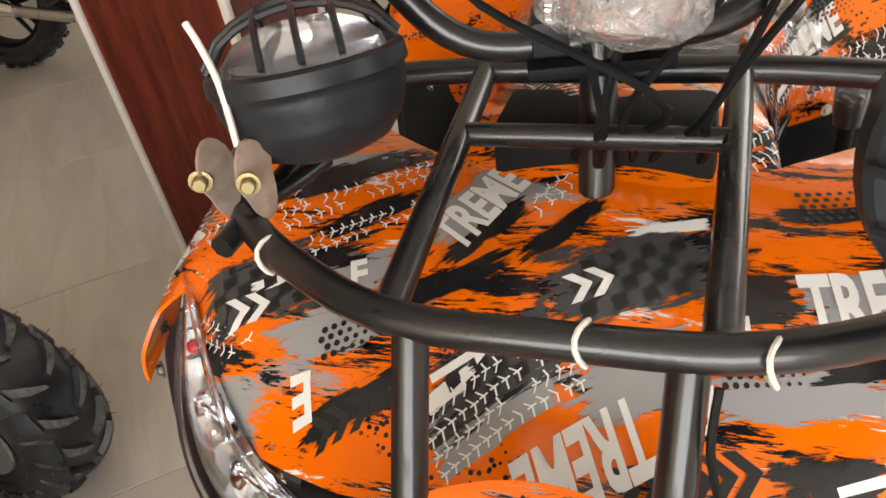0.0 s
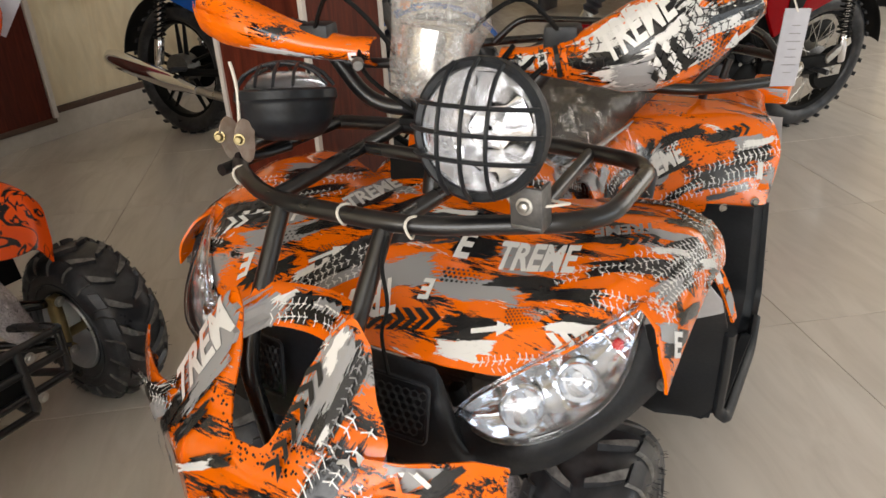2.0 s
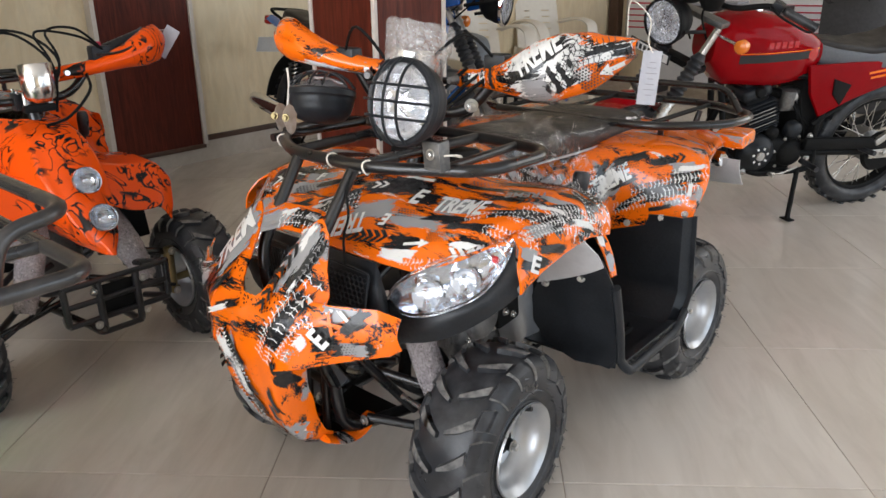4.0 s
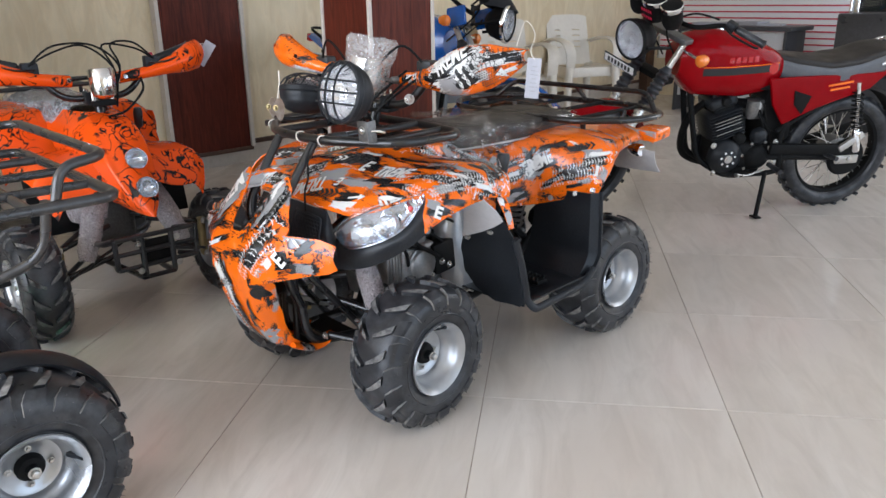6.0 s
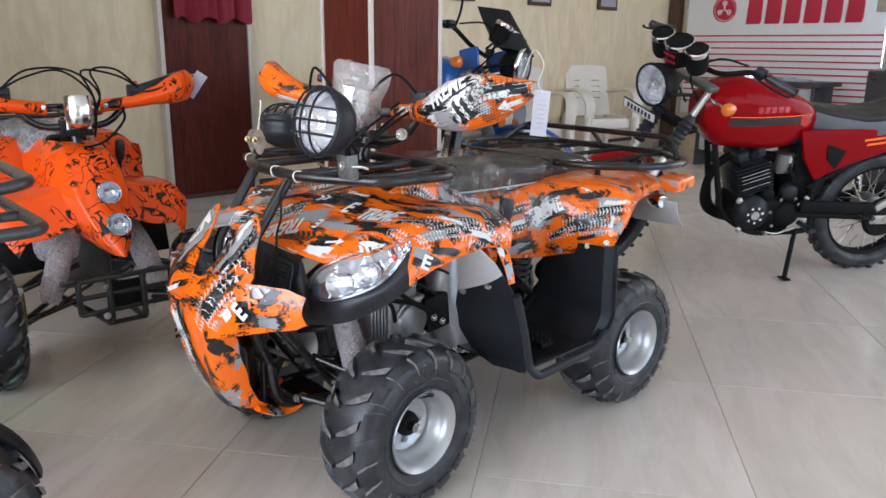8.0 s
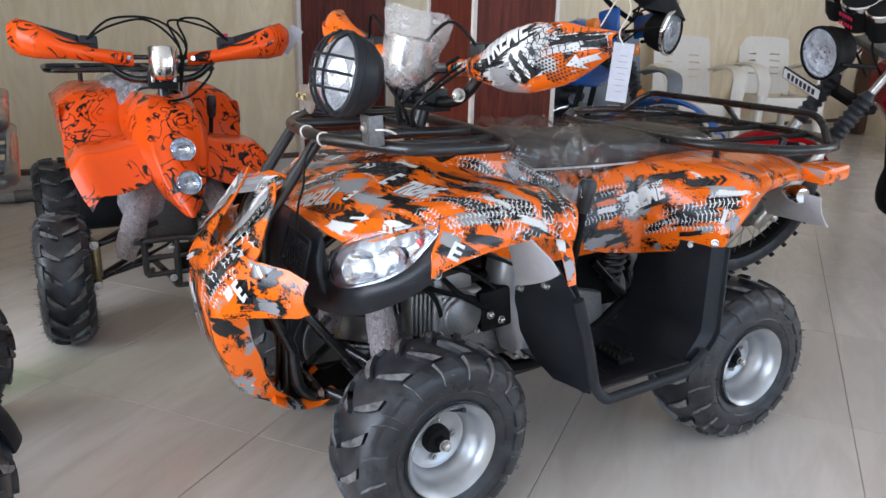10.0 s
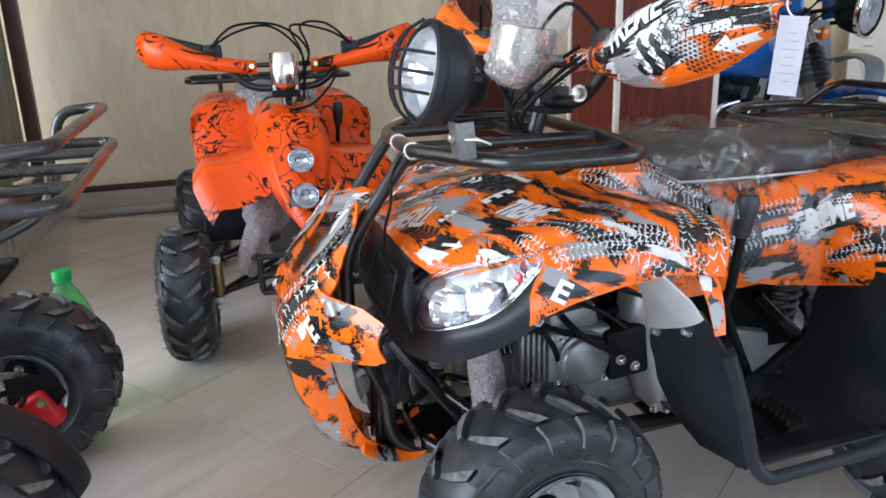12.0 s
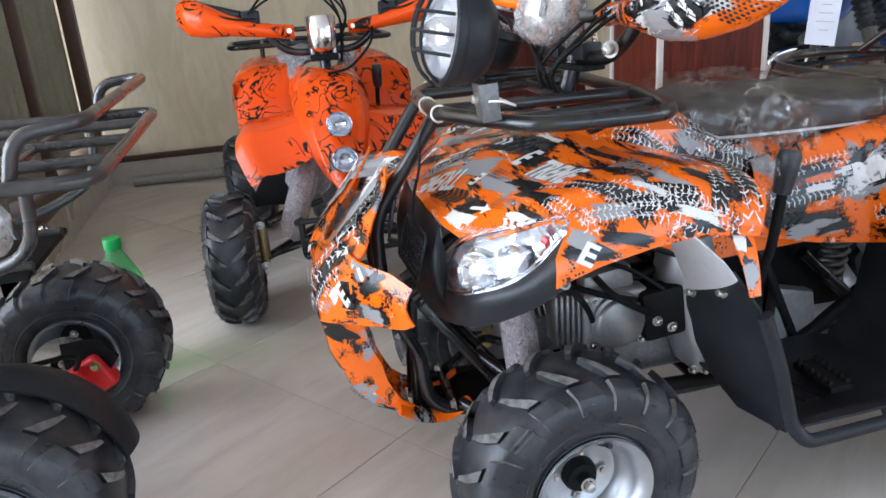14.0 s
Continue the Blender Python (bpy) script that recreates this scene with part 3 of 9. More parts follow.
# picture frames on the west wall
for y in (3.53, 4.52, 5.55):
    pf = thing("picture_frame", "small dark framed certificate hung on the papered wall", "picture", group="framed certificates")
    part("frame", slab((0.03, 0.31, 0.24), pose(WX + 0.015, y, 1.60), 0.008), BROWN, pf)
    part("print", slab((0.006, 0.245, 0.175), pose(WX + 0.032, y, 1.60)), PAPER, pf, smooth=False)

# floor: square tiles laid on the diagonal, dark joints between them
TILE_W, TILE_A = 0.712, math.atan2(-0.783, 0.623)
floor = tagged(finish("floor", slab((EAST_X - WX + 0.2, BACK - FRONT_Y + 0.2, 0.1), pose((EAST_X + WX) / 2, (BACK + FRONT_Y) / 2, -0.052)), GROUT, smooth=False), kind="structure")

# ---- parts shared by the quad bikes and the motorcycles ----
from mathutils.bvhtree import BVHTree


def bolt_bm(at, way, r=0.007, h=0.006):
    """A hexagon head with a washer."""
    bm = bmesh.new()
    m = along(at, V(at) + V(way))
    spin(bm, [(0, 0), (r * 1.5, 0), (r * 1.5, 0.0015), (r * 1.05, 0.0017)], 14, m)
    spin(bm, [(r, 0.0015), (r, h), (r * 0.8, h + 0.0012), (0, h + 0.0012)], 6, m)
    return bm


TYRE_R, RIM_R = 0.205, 0.095


def crown(s, w, lift=0.0):
    """Radius and offset of a balloon tyre's outside for s from -1 (inner bead) to 1 (outer bead)."""
    a, mid, half = min(abs(s), 1.0), 0.148, w * 0.515
    if a < 0.62:
        q = a / 0.62 * math.pi / 2
        r, x = mid + (TYRE_R - mid) * math.cos(q) ** 0.8, half * math.sin(q) ** 0.72
        n = V((math.sin(q), math.cos(q)))
    else:
        t = (a - 0.62) / 0.38
        r, x, n = mid - (mid - RIM_R) * t, half * (1 - 0.22 * t * t), V((1, -0.3 * t)).normalized()
    return r + lift * n.y, math.copysign(x + lift * n.x, s)


def tyre_bm(w, lugs=18, seed=1):
    """A quad tyre about the x axis: round carcass, bead, arrow-head centre lugs and low shoulder blocks."""
    bm = bmesh.new()
    rnd = random.Random(seed)
    prof = [crown(s / 18, w) for s in range(-18, 19)]
    prof += [(RIM_R - 0.004, prof[-1][1] - 0.012), (RIM_R - 0.004, prof[0][1] + 0.012)]
    turn = Matrix.Rotation(radians(90), 4, "Y")
    spin(bm, [(r, x) for r, x in prof], 64, turn, True)
    # raised rings on the side walls
    for sgn in (-1, 1):
        for q in (0.74, 0.93):
            r, x = crown(sgn * q, w)
            spin(bm, [(r - 0.003, x - sgn * 0.0005), (r, x + sgn * 0.0022), (r + 0.003, x)], 64, turn)

    def lug(ang, edge_a, edge_b, lift_a, lift_b, mat, sgn, steps=4, rim=0):
        """A bar between two edges ((s, angle), (s, angle)), bowed round the crown, tapering in height."""
        rows = []
        for k in range(steps + 1):
            t = k / steps
            ring = []
            for (p, q), side in ((edge_a, -1), (edge_b, 1)):
                s, da = lerp(p[0], q[0], t), lerp(p[1], q[1], t)
                for h in ((-0.003, lerp(lift_a, lift_b, t)) if side < 0 else (lerp(lift_a, lift_b, t), -0.003)):
                    inset = -side * 0.013 if h > 0 else 0.0
                    r, x = crown(sgn * s, w, h)
                    aa = ang + da + inset
                    ring.append(bm.verts.new((x, r * math.sin(aa), r * math.cos(aa))))
            rows.append(ring)
        for A, B in zip(rows, rows[1:]):
            for i in range(4):
                f = bm.faces.new((A[i], A[(i + 1) % 4], B[(i + 1) % 4], B[i]))
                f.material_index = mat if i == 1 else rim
        bm.faces.new(rows[0])
        bm.faces.new(rows[-1])

    step = 2 * math.pi / lugs
    for k in range(lugs):
        for sgn in (-1, 1):
            a = k * step + (0.16 * step if sgn > 0 else 0) + rnd.uniform(-0.006, 0.006)
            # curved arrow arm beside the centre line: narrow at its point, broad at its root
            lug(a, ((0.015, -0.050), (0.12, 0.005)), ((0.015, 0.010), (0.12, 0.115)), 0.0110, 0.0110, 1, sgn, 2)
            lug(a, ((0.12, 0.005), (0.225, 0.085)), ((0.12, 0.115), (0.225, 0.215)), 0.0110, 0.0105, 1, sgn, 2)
            # broad low block over the shoulder with worn pale edges, narrow grooves between the blocks
            lug(a, ((0.255, 0.075), (0.40, 0.110)), ((0.255, 0.300), (0.40, 0.375)), 0.0085, 0.0070, 0, sgn, 3, 1)
            lug(a, ((0.40, 0.110), (0.58, 0.120)), ((0.40, 0.375), (0.58, 0.395)), 0.0070, 0.0040, 0, sgn, 4, 1)
            # moulding hairs left on the blocks
            for _ in range(5):
                q, h = rnd.uniform(0.26, 0.80), rnd.uniform(0.007, 0.014)
                (r0, x0), (r1, x1), aa, ab = crown(sgn * q, w, 0.004), crown(sgn * q, w, 0.004 + h), a + rnd.uniform(0.08, 0.36), rnd.uniform(-0.03, 0.03)
                p, e = V((x0, r0 * math.sin(aa), r0 * math.cos(aa))), V((x1, r1 * math.sin(aa + ab), r1 * math.cos(aa + ab)))
                sweep(bm, [p, e], [0.0009, 0.0005], 3)
    return bm


def rim_bm(w, s):
    """A pressed steel rim about x: deep dish on the outer side s."""
    prof = [(0.030, 0.012), (0.050, 0.012), (0.056, 0.018), (0.066, 0.020), (0.074, 0.040), (0.080, 0.044), (0.083, 0.060),
            (0.089, w * 0.5 - 0.012), (0.096, w * 0.5 - 0.004), (0.103, w * 0.5 + 0.002), (0.105, w * 0.5 - 0.003),
            (0.098, w * 0.5 - 0.010), (0.085, 0.03), (0.085, -0.03), (0.098, -w * 0.5 + 0.01), (0.105, -w * 0.5 + 0.003),
            (0.103, -w * 0.5 - 0.002), (0.093, -w * 0.5 + 0.006), (0.080, -0.03), (0.062, -0.004), (0.030, 0.004)]
    return lathe([(r, s * x) for r, x in prof], 40, Matrix.Rotation(radians(90), 4, "Y"), True)


WHEEL_DATA = {}


def quad_wheel(parent, at, w, s, turn=0.0, spin_deg=0.0, caliper=False):
    """One wheel of a quad under its thing; s: which side is out."""
    key = (w, s)
    m = pose(*at, 0, 0, turn) @ pose(0, 0, 0, spin_deg)
    if key not in WHEEL_DATA:
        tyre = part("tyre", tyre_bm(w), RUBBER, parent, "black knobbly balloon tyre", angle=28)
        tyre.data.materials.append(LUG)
        rim = part("rim", rim_bm(w, s), SILVER, tyre, "silver pressed steel rim")
        hub = bmesh.new()
        t = Matrix.Rotation(radians(90), 4, "Y")
        spin(hub, [(0, s * 0.052), (0.013, s * 0.052), (0.014, s * 0.034), (0.026, s * 0.032), (0.031, s * 0.022), (0.031, s * -0.02), (0, s * -0.02)], 20, t)
        hub = part("hub", hub, MATT_BLACK, tyre, "black wheel hub")
        nut = part("axle_nut", bolt_bm((s * 0.052, 0, 0), (s, 0, 0), 0.009, 0.012), STEEL, tyre, "steel castle nut")
        val = bmesh.new()
        sweep(val, [V((s * 0.036, 0.064, 0.044)), V((s * 0.060, 0.070, 0.048)), V((s * 0.064, 0.071, 0.049)), V((s * 0.082, 0.075, 0.052))], [0.0095, 0.0075, 0.0055, 0.0050], 10)
        val = part("valve", val, BLACK_PLASTIC, tyre)
        bolts = []
        for k in range(4):
            a = radians(45 + 90 * k)
            bolts.append(part("wheel_bolt", bolt_bm((s * 0.017, 0.043 * math.sin(a), 0.043 * math.cos(a)), (s, 0, 0), 0.005, 0.005), STEEL, tyre))
        WHEEL_DATA[key] = tyre
        tyre.matrix_basis = m
        return tyre
    made = copy_thing(WHEEL_DATA[key], m)
    made.parent = parent
    return made


def cover(target_obs, deform=None):
    """A search tree over the faces of some meshes, in world places."""
    vs, fs = [], []
    for ob in target_obs:
        base = len(vs)
        m = ob.matrix_world if ob.parent is None else ob.parent.matrix_world @ ob.matrix_basis
        vs += [m @ v.co for v in ob.data.vertices]
        fs += [[base + i for i in p.vertices] for p in ob.data.polygons]
    return BVHTree.FromPolygons(vs, fs)


def text_shapes(body, size, narrow=1.0):
    cu = bpy.data.curves.new("letters", "FONT")
    cu.body, cu.size, cu.resolution_u, cu.offset = body, size, 3, size * 0.034
    ob = bpy.data.objects.new("letters", cu)
    me = bpy.data.meshes.new_from_object(ob)
    vs = [(v.co.x * narrow, v.co.y) for v in me.vertices]
    fs = [tuple(p.vertices) for p in me.polygons]
    bpy.data.objects.remove(ob)
    bpy.data.curves.remove(cu)
    bpy.data.meshes.remove(me)
    return vs, fs


def decal(name, shapes, mat, parent, tree, origin, right, up, lift=0.0012, label="", shear=0.0, cut=0.013):
    """Lays flat shapes (points, faces) on a curved panel: thrown along the normal of right and up on to the tree."""
    right, up = V(right).normalized(), V(up).normalized()
    n = right.cross(up).normalized()
    up = n.cross(right)
    vs, fs = shapes
    bm = bmesh.new()
    bv = [bm.verts.new((x + shear * y, y, 0)) for x, y in vs]
    if name == "stroke":
        mat = BRUSH[mat]
    for f in fs:
        try:
            bm.faces.new([bv[i] for i in f])
        except ValueError:
            pass
    bmesh.ops.triangulate(bm, faces=bm.faces)
    for _ in range(5):
        long = [e for e in bm.edges if e.calc_length() > cut]
        if long:
            bmesh.ops.subdivide_edges(bm, edges=long, cuts=1)
            bmesh.ops.triangulate(bm, faces=bm.faces)
    inv = parent.matrix_world.inverted()
    x0, x1 = min(v.co.x for v in bm.verts), max(v.co.x for v in bm.verts)
    y0, y1 = min(v.co.y for v in bm.verts), max(v.co.y for v in bm.verts)
    unit, flat = bm.loops.layers.uv.new("unit"), bm.loops.layers.uv.new("flat")
    slip = V((origin[0] * 7.3 + x1 * 31, origin[1] * 5.1 + y1 * 57))
    for f in bm.faces:
        for lp in f.loops:
            c = lp.vert.co
            lp[unit].uv = ((c.x - x0) / (x1 - x0), (c.y - y0) / (y1 - y0))
            lp[flat].uv = (c.x + slip.x, c.y + slip.y)
    lost = []
    for v in bm.verts:
        p = V(origin) + right * v.co.x + up * v.co.y
        hit, nor, _, _ = tree.ray_cast(p + n * 0.15, -n, 0.4)
        if hit is None:
            lost.append(v)
        else:
            v.co = inv @ (hit + n * lift)
    bmesh.ops.delete(bm, geom=lost, context="VERTS")
    if not bm.faces:
        bm.free()
        return None
    me = bpy.data.meshes.new(name)
    bm.to_mesh(me)
    bm.free()
    me.materials.append(mat)
    ob = new(name, me)
    ob.parent = parent
    if label:
        tagged(ob, label)
    return ob


def poly_shapes(*polys):
    vs, fs = [], []
    for p in polys:
        fs.append(tuple(range(len(vs), len(vs) + len(p))))
        vs += p
    return vs, fs


def arrow_shape(l, w):
    return poly_shapes([(0, -w * 0.22), (l * 0.66, -w * 0.18), (l * 0.66, w * 0.18), (0, w * 0.12)], [(l * 0.62, -w * 0.5), (l, 0), (l * 0.62, w * 0.5)])


def chevron_shapes(n, size, gap, thick=0.35):
    out = []
    for k in range(n):
        x, t = k * gap, size * thick
        out.append([(x, 0), (x + t, 0), (x + t + size * 0.5, size * 0.5), (x + size * 0.5, size * 0.5)])
        out.append([(x + size * 0.5, size * 0.5), (x + t + size * 0.5, size * 0.5), (x + t, size), (x, size)])
    return poly_shapes(*out)


def tread_shapes(length, width, pitch, bend=0.0, seed=3):
    """A tyre print: two rows of hooked bars along x."""
    rnd, out, x = random.Random(seed), [], 0.0
    while x < length:
        c = bend * math.sin(math.pi * x / length)
        for sgn in (-1, 1):
            if rnd.random() < 0.92:
                w, t = width * 0.5, pitch * 0.155
                y0, y1, y2 = c + sgn * w * 0.10, c + sgn * w * rnd.uniform(0.5, 0.62), c + sgn * w * rnd.uniform(0.9, 1.1)
                dx = pitch * 0.5
                out.append([(x, y0), (x + t, y0), (x + dx + t, y1), (x + dx, y1)])
                out.append([(x + dx, y1), (x + dx + t, y1), (x + dx * 0.7 + t, y2), (x + dx * 0.7, y2)])
                if rnd.random() < 0.8:
                    out.append([(x + t, y1 - sgn * t * 0.6), (x + pitch * 0.95, y1 - sgn * t), (x + pitch * 0.95, y1), (x + t, y1 + sgn * t * 0.3)])
        x += pitch * rnd.uniform(0.92, 1.08)
    return poly_shapes(*out)


def brush_shapes(length, width, seed=0, strands=0):
    """The field of a brush stroke along x; its ragged edge is in the ink."""
    return poly_shapes([(0, -width * 0.62), (length, -width * 0.62), (length, width * 0.62), (0, width * 0.62)])


def dots_shapes(nx, ny, pitch, r):
    out = []
    for i in range(nx):
        for j in range(ny):
            rr = r * (1 - 0.55 * i / nx)
            cx, cy = i * pitch + (0.5 * pitch if j % 2 else 0), j * pitch * 0.87
            out.append([(cx + rr * math.cos(k * math.pi / 3), cy + rr * math.sin(k * math.pi / 3)) for k in range(6)])
    return poly_shapes(*out)


def checker_shapes(nx, ny, s):
    return poly_shapes(*[[(i * s, j * s), (i * s + s, j * s + s * 0.25), (i * s + s, j * s + s * 1.25), (i * s, j * s + s)] for i in range(nx) for j in range(ny) if (i + j) % 2 == 0])


def split_pairs(shp):
    """Each chevron (two bars) on its own."""
    vs, fs = shp
    return [poly_shapes(*[[vs[i] for i in f] for f in fs[k:k + 2]]) for k in range(0, len(fs), 2)]

# ---- the graphic orange quad bike ----
XC = 0.045
quad = thing("quad_bike", "orange, black and grey sticker-wrapped quad bike with two round lamps", "quad bike", pose(XC, 0, 0), group="quad bikes")
STEER = 12.0


def nose_y(x, z):
    y = table([(0.19, -0.215), (0.215, -0.25), (0.25, -0.315), (0.30, -0.348), (0.38, -0.378), (0.46, -0.39), (0.545, -0.385), (0.60, -0.345), (0.66, -0.295), (0.74, -0.232)], z)
    return y + 1.35 * x * x - 0.012 * max(0, 1 - abs(abs(x) - 0.1) / 0.06)


def nose_cover():
    bm = bmesh.new()

    def patch(fn, nu, nv):
        vs = [[bm.verts.new(fn(i / nu, j / nv)) for j in range(nv + 1)] for i in range(nu + 1)]
        for i in range(nu):
            for j in range(nv):
                bm.faces.new((vs[i][j], vs[i + 1][j], vs[i + 1][j + 1], vs[i][j + 1]))

    # chin, from the hooked lower edge up to the foot of the opening
    def chin(u, v):
        z = lerp(0.205, 0.578, v)
        w = table([(0.205, 0.050), (0.25, 0.058), (0.32, 0.066), (0.40, 0.080), (0.455, 0.094), (0.50, 0.112), (0.578, 0.125)], z)
        a = 2 * u - 1
        x = w * max(-1.0, min(1.0, a / 0.72))
        back = max(0.0, abs(a) - 0.72) / 0.28
        deep = table([(0.205, 0.035), (0.25, 0.058), (0.34, 0.075), (0.44, 0.070), (0.48, 0.02), (0.578, 0.0)], z)
        return V((x + math.copysign(0.010 * math.sin(back * math.pi / 2), a), nose_y(x, z) + deep * back ** 1.3, z))

    patch(chin, 32, 26)
    # bridge between the tops of the two blades
    def bridge(u, v):
        x = lerp(-0.080, 0.080, u)
        arch = 1 - (x / 0.080) ** 2
        return V((x, nose_y(0.06, 0.68) + 0.012 + 0.030 * arch + 0.050 * v, lerp(0.674, 0.712, math.sin(v * math.pi / 2)) - 0.006 * arch))

    patch(bridge, 10, 5)
    for s in (-1, 1):
        def blade(u, v):
            z = lerp(0.572, 0.722 - 0.022 * abs(2 * u - 1) ** 2.2 - 0.008 * u, v)
            inner = table([(0.572, 0.012), (0.585, 0.030), (0.61, 0.042), (0.66, 0.054), (0.70, 0.072), (0.732, 0.088)], z)
            outer = table([(0.572, 0.172), (0.60, 0.172), (0.64, 0.146), (0.70, 0.120), (0.732, 0.108)], z)
            x = s * lerp(inner, outer, u)
            return V((x, nose_y(x, z), z))

        def wing(u, v):
            x = lerp(0.098, 0.302 if s > 0 else 0.345, u)
            top = table([(0.098, 0.592), (0.172, 0.594), (0.22, 0.594), (0.27, 0.591), (0.302, 0.574)], x)
            low = table([(0.098, 0.456), (0.15, 0.466), (0.22, 0.486), (0.29, 0.502), (0.302, 0.512)], x)
            z = lerp(low, top, v)
            k = ease((x - 0.10) / 0.12)
            bulge = -0.0025 - 0.012 * math.sin(v * math.pi) * k
            return V((s * x, nose_y(x, lerp(z, 0.53, 0.8 * k)) + 0.012 * k + bulge, z))

        patch(blade, 8, 18)
        patch(wing, 12, 8)
    thicken(bm, 0.0035)
    return part("nose_cover", bm, FILM, quad, "orange nose cover with black and grey graphics", angle=50)


NOSE = nose_cover()
for s in (-1, 1):
    # the hooked toes of the nose cover
    part("nose_toe", tube(smooth_path([(s * 0.066, -0.262, 0.232), (s * 0.068, -0.215, 0.208), (s * 0.066, -0.165, 0.202), (s * 0.060, -0.118, 0.222)], 4), [0.026, 0.027, 0.028, 0.028, 0.027, 0.026, 0.025, 0.024, 0.023, 0.022, 0.020, 0.018, 0.014], 10, flat=0.3), FILM, quad)


HOOD_Z = [(-0.19, 0.618), (-0.15, 0.640), (-0.10, 0.668), (-0.05, 0.692), (0.0, 0.708), (0.08, 0.724), (0.16, 0.732), (0.26, 0.715), (0.32, 0.67)]
FRONT = [(0.0, -0.182), (0.34, -0.172), (0.50, -0.148), (0.63, -0.098), (0.735, -0.024), (0.79, -0.035), (0.88, -0.065), (1.0, -0.068)]
REAR = [(0.0, 0.13), (0.3, 0.15), (0.42, 0.20), (0.55, 0.255), (0.75, 0.275), (1.0, 0.245)]


def hood_point(s, v):
    """s: -1 to 1 across, v: 0 front to 1 back."""
    a = abs(s)
    y = lerp(table(FRONT, a), table(REAR, a), v)
    x = 0.40 * a / 0.80 if a < 0.80 else 0.40 + 0.028 * math.sin((a - 0.8) / 0.2 * math.pi / 2)
    z = table(HOOD_Z, y)
    # dip between the middle and the wings, raised rounded wings, then a drop at the side
    z += -0.005 * math.exp(-((a - 0.40) / 0.14) ** 2) * ease((y + 0.12) / 0.15) - 0.004 * ease((a - 0.2) / 0.5)
    z += 0.012 * math.exp(-(a / 0.16) ** 2)
    z -= 0.020 * max(0, 1 - v * 7) * ease((a - 0.3) / 0.2) * (1 if a < 0.74 else 0)
    if a > 0.66:
        z -= 0.085 * ((a - 0.66) / 0.34) ** 1.6
    return V((math.copysign(x, s) if a > 1e-6 else 0.0, y, z))


HOOD = part("hood", shell(lambda u, v: hood_point(2 * u - 1, v), 72, 26, 0.004), FILM, quad, "orange hood and front wings with black and grey graphics", angle=50)
STRIPS = []
for s in (-1, 1):
    # strip of bodywork that runs down behind the wheel
    def tail_strip(u, v):
        p = lerp(V((0.392, 0.190, 0.676)), V((0.455, 0.218, 0.546)), v) + V((0.006 * math.sin(v * math.pi), 0.006 * math.sin(v * math.pi), 0))
        q = lerp(V((0.378, 0.228, 0.690)), V((0.457, 0.234, 0.548)), v) + V((0.012 * math.sin(v * math.pi), 0.006 * math.sin(v * math.pi), 0))
        r = lerp(p, q, u)
        return V((s * r.x, r.y, r.z))

    STRIPS.append(part("wing_strip", shell(tail_strip, 5, 14, 0.004), FILM, quad))

    # splash guard behind the wheel: grey upper sheet, black lower sheet
    def guard(u, v, z0, z1):
        z = lerp(z0, z1, v) + (0.085 * (u - 0.35) * v if z0 < 0.4 else 0.085 * (u - 0.35) * (1 - v))
        xo = table([(0.268, 0.420), (0.35, 0.432), (0.50, 0.445), (0.60, 0.440), (0.655, 0.425)], z)
        xi = table([(0.268, 0.35), (0.30, 0.262), (0.36, 0.222), (0.44, 0.235), (0.52, 0.285), (0.60, 0.340), (0.655, 0.375)], z)
        x = lerp(xi, xo, u)
        y = table([(0.268, 0.330), (0.40, 0.295), (0.52, 0.245), (0.60, 0.19), (0.655, 0.135)], z) - 0.03 * (1 - u)
        return V((s * x, y, z))

    part("splash_guard", shell(lambda u, v: guard(u, v, 0.275, 0.53), 8, 14, 0.004), BLACK_PLASTIC, quad, "black rubber splash guard")
    part("guard_sheet", shell(lambda u, v: guard(u, v, 0.515, 0.652) + V((0, -0.005, 0)), 8, 10, 0.003), GREY_FLAP, quad, "pale grey inner wing sheet")
    for q in (0.12, 0.58):
        p = guard(q, 0.90, 0.275, 0.53)
        part("guard_bolt", bolt_bm(p + V((0, -0.006, 0)), (0.1 * s, -1, 0.2), 0.006, 0.012), STEEL, quad)


# headlamps: reflector, clear lens and the black cowl under them
def lamp_edge(v, upper):
    top = [V((0.178, -0.166, 0.548)), V((0.215, -0.166, 0.592)), V((0.262, -0.142, 0.628)), V((0.315, -0.088, 0.655)), V((0.380, -0.008, 0.688))]
    low = [V((0.178, -0.166, 0.548)), V((0.248, -0.178, 0.543)), V((0.316, -0.151, 0.560)), V((0.370, -0.086, 0.602)), V((0.380, -0.008, 0.688))]
    pts = smooth_path(top if upper else low, 6)
    f = v * (len(pts) - 1)
    i = min(int(f), len(pts) - 2)
    return lerp(pts[i], pts[i + 1], f - i)


def cowl_low(v):
    pts = smooth_path([(0.0, -0.205, 0.475), (0.12, -0.205, 0.474), (0.22, -0.192, 0.478), (0.31, -0.152, 0.498), (0.375, -0.090, 0.543), (0.418, -0.045, 0.592)], 5)
    f = v * (len(pts) - 1)
    i = min(int(f), len(pts) - 2)
    return lerp(pts[i], pts[i + 1], f - i)


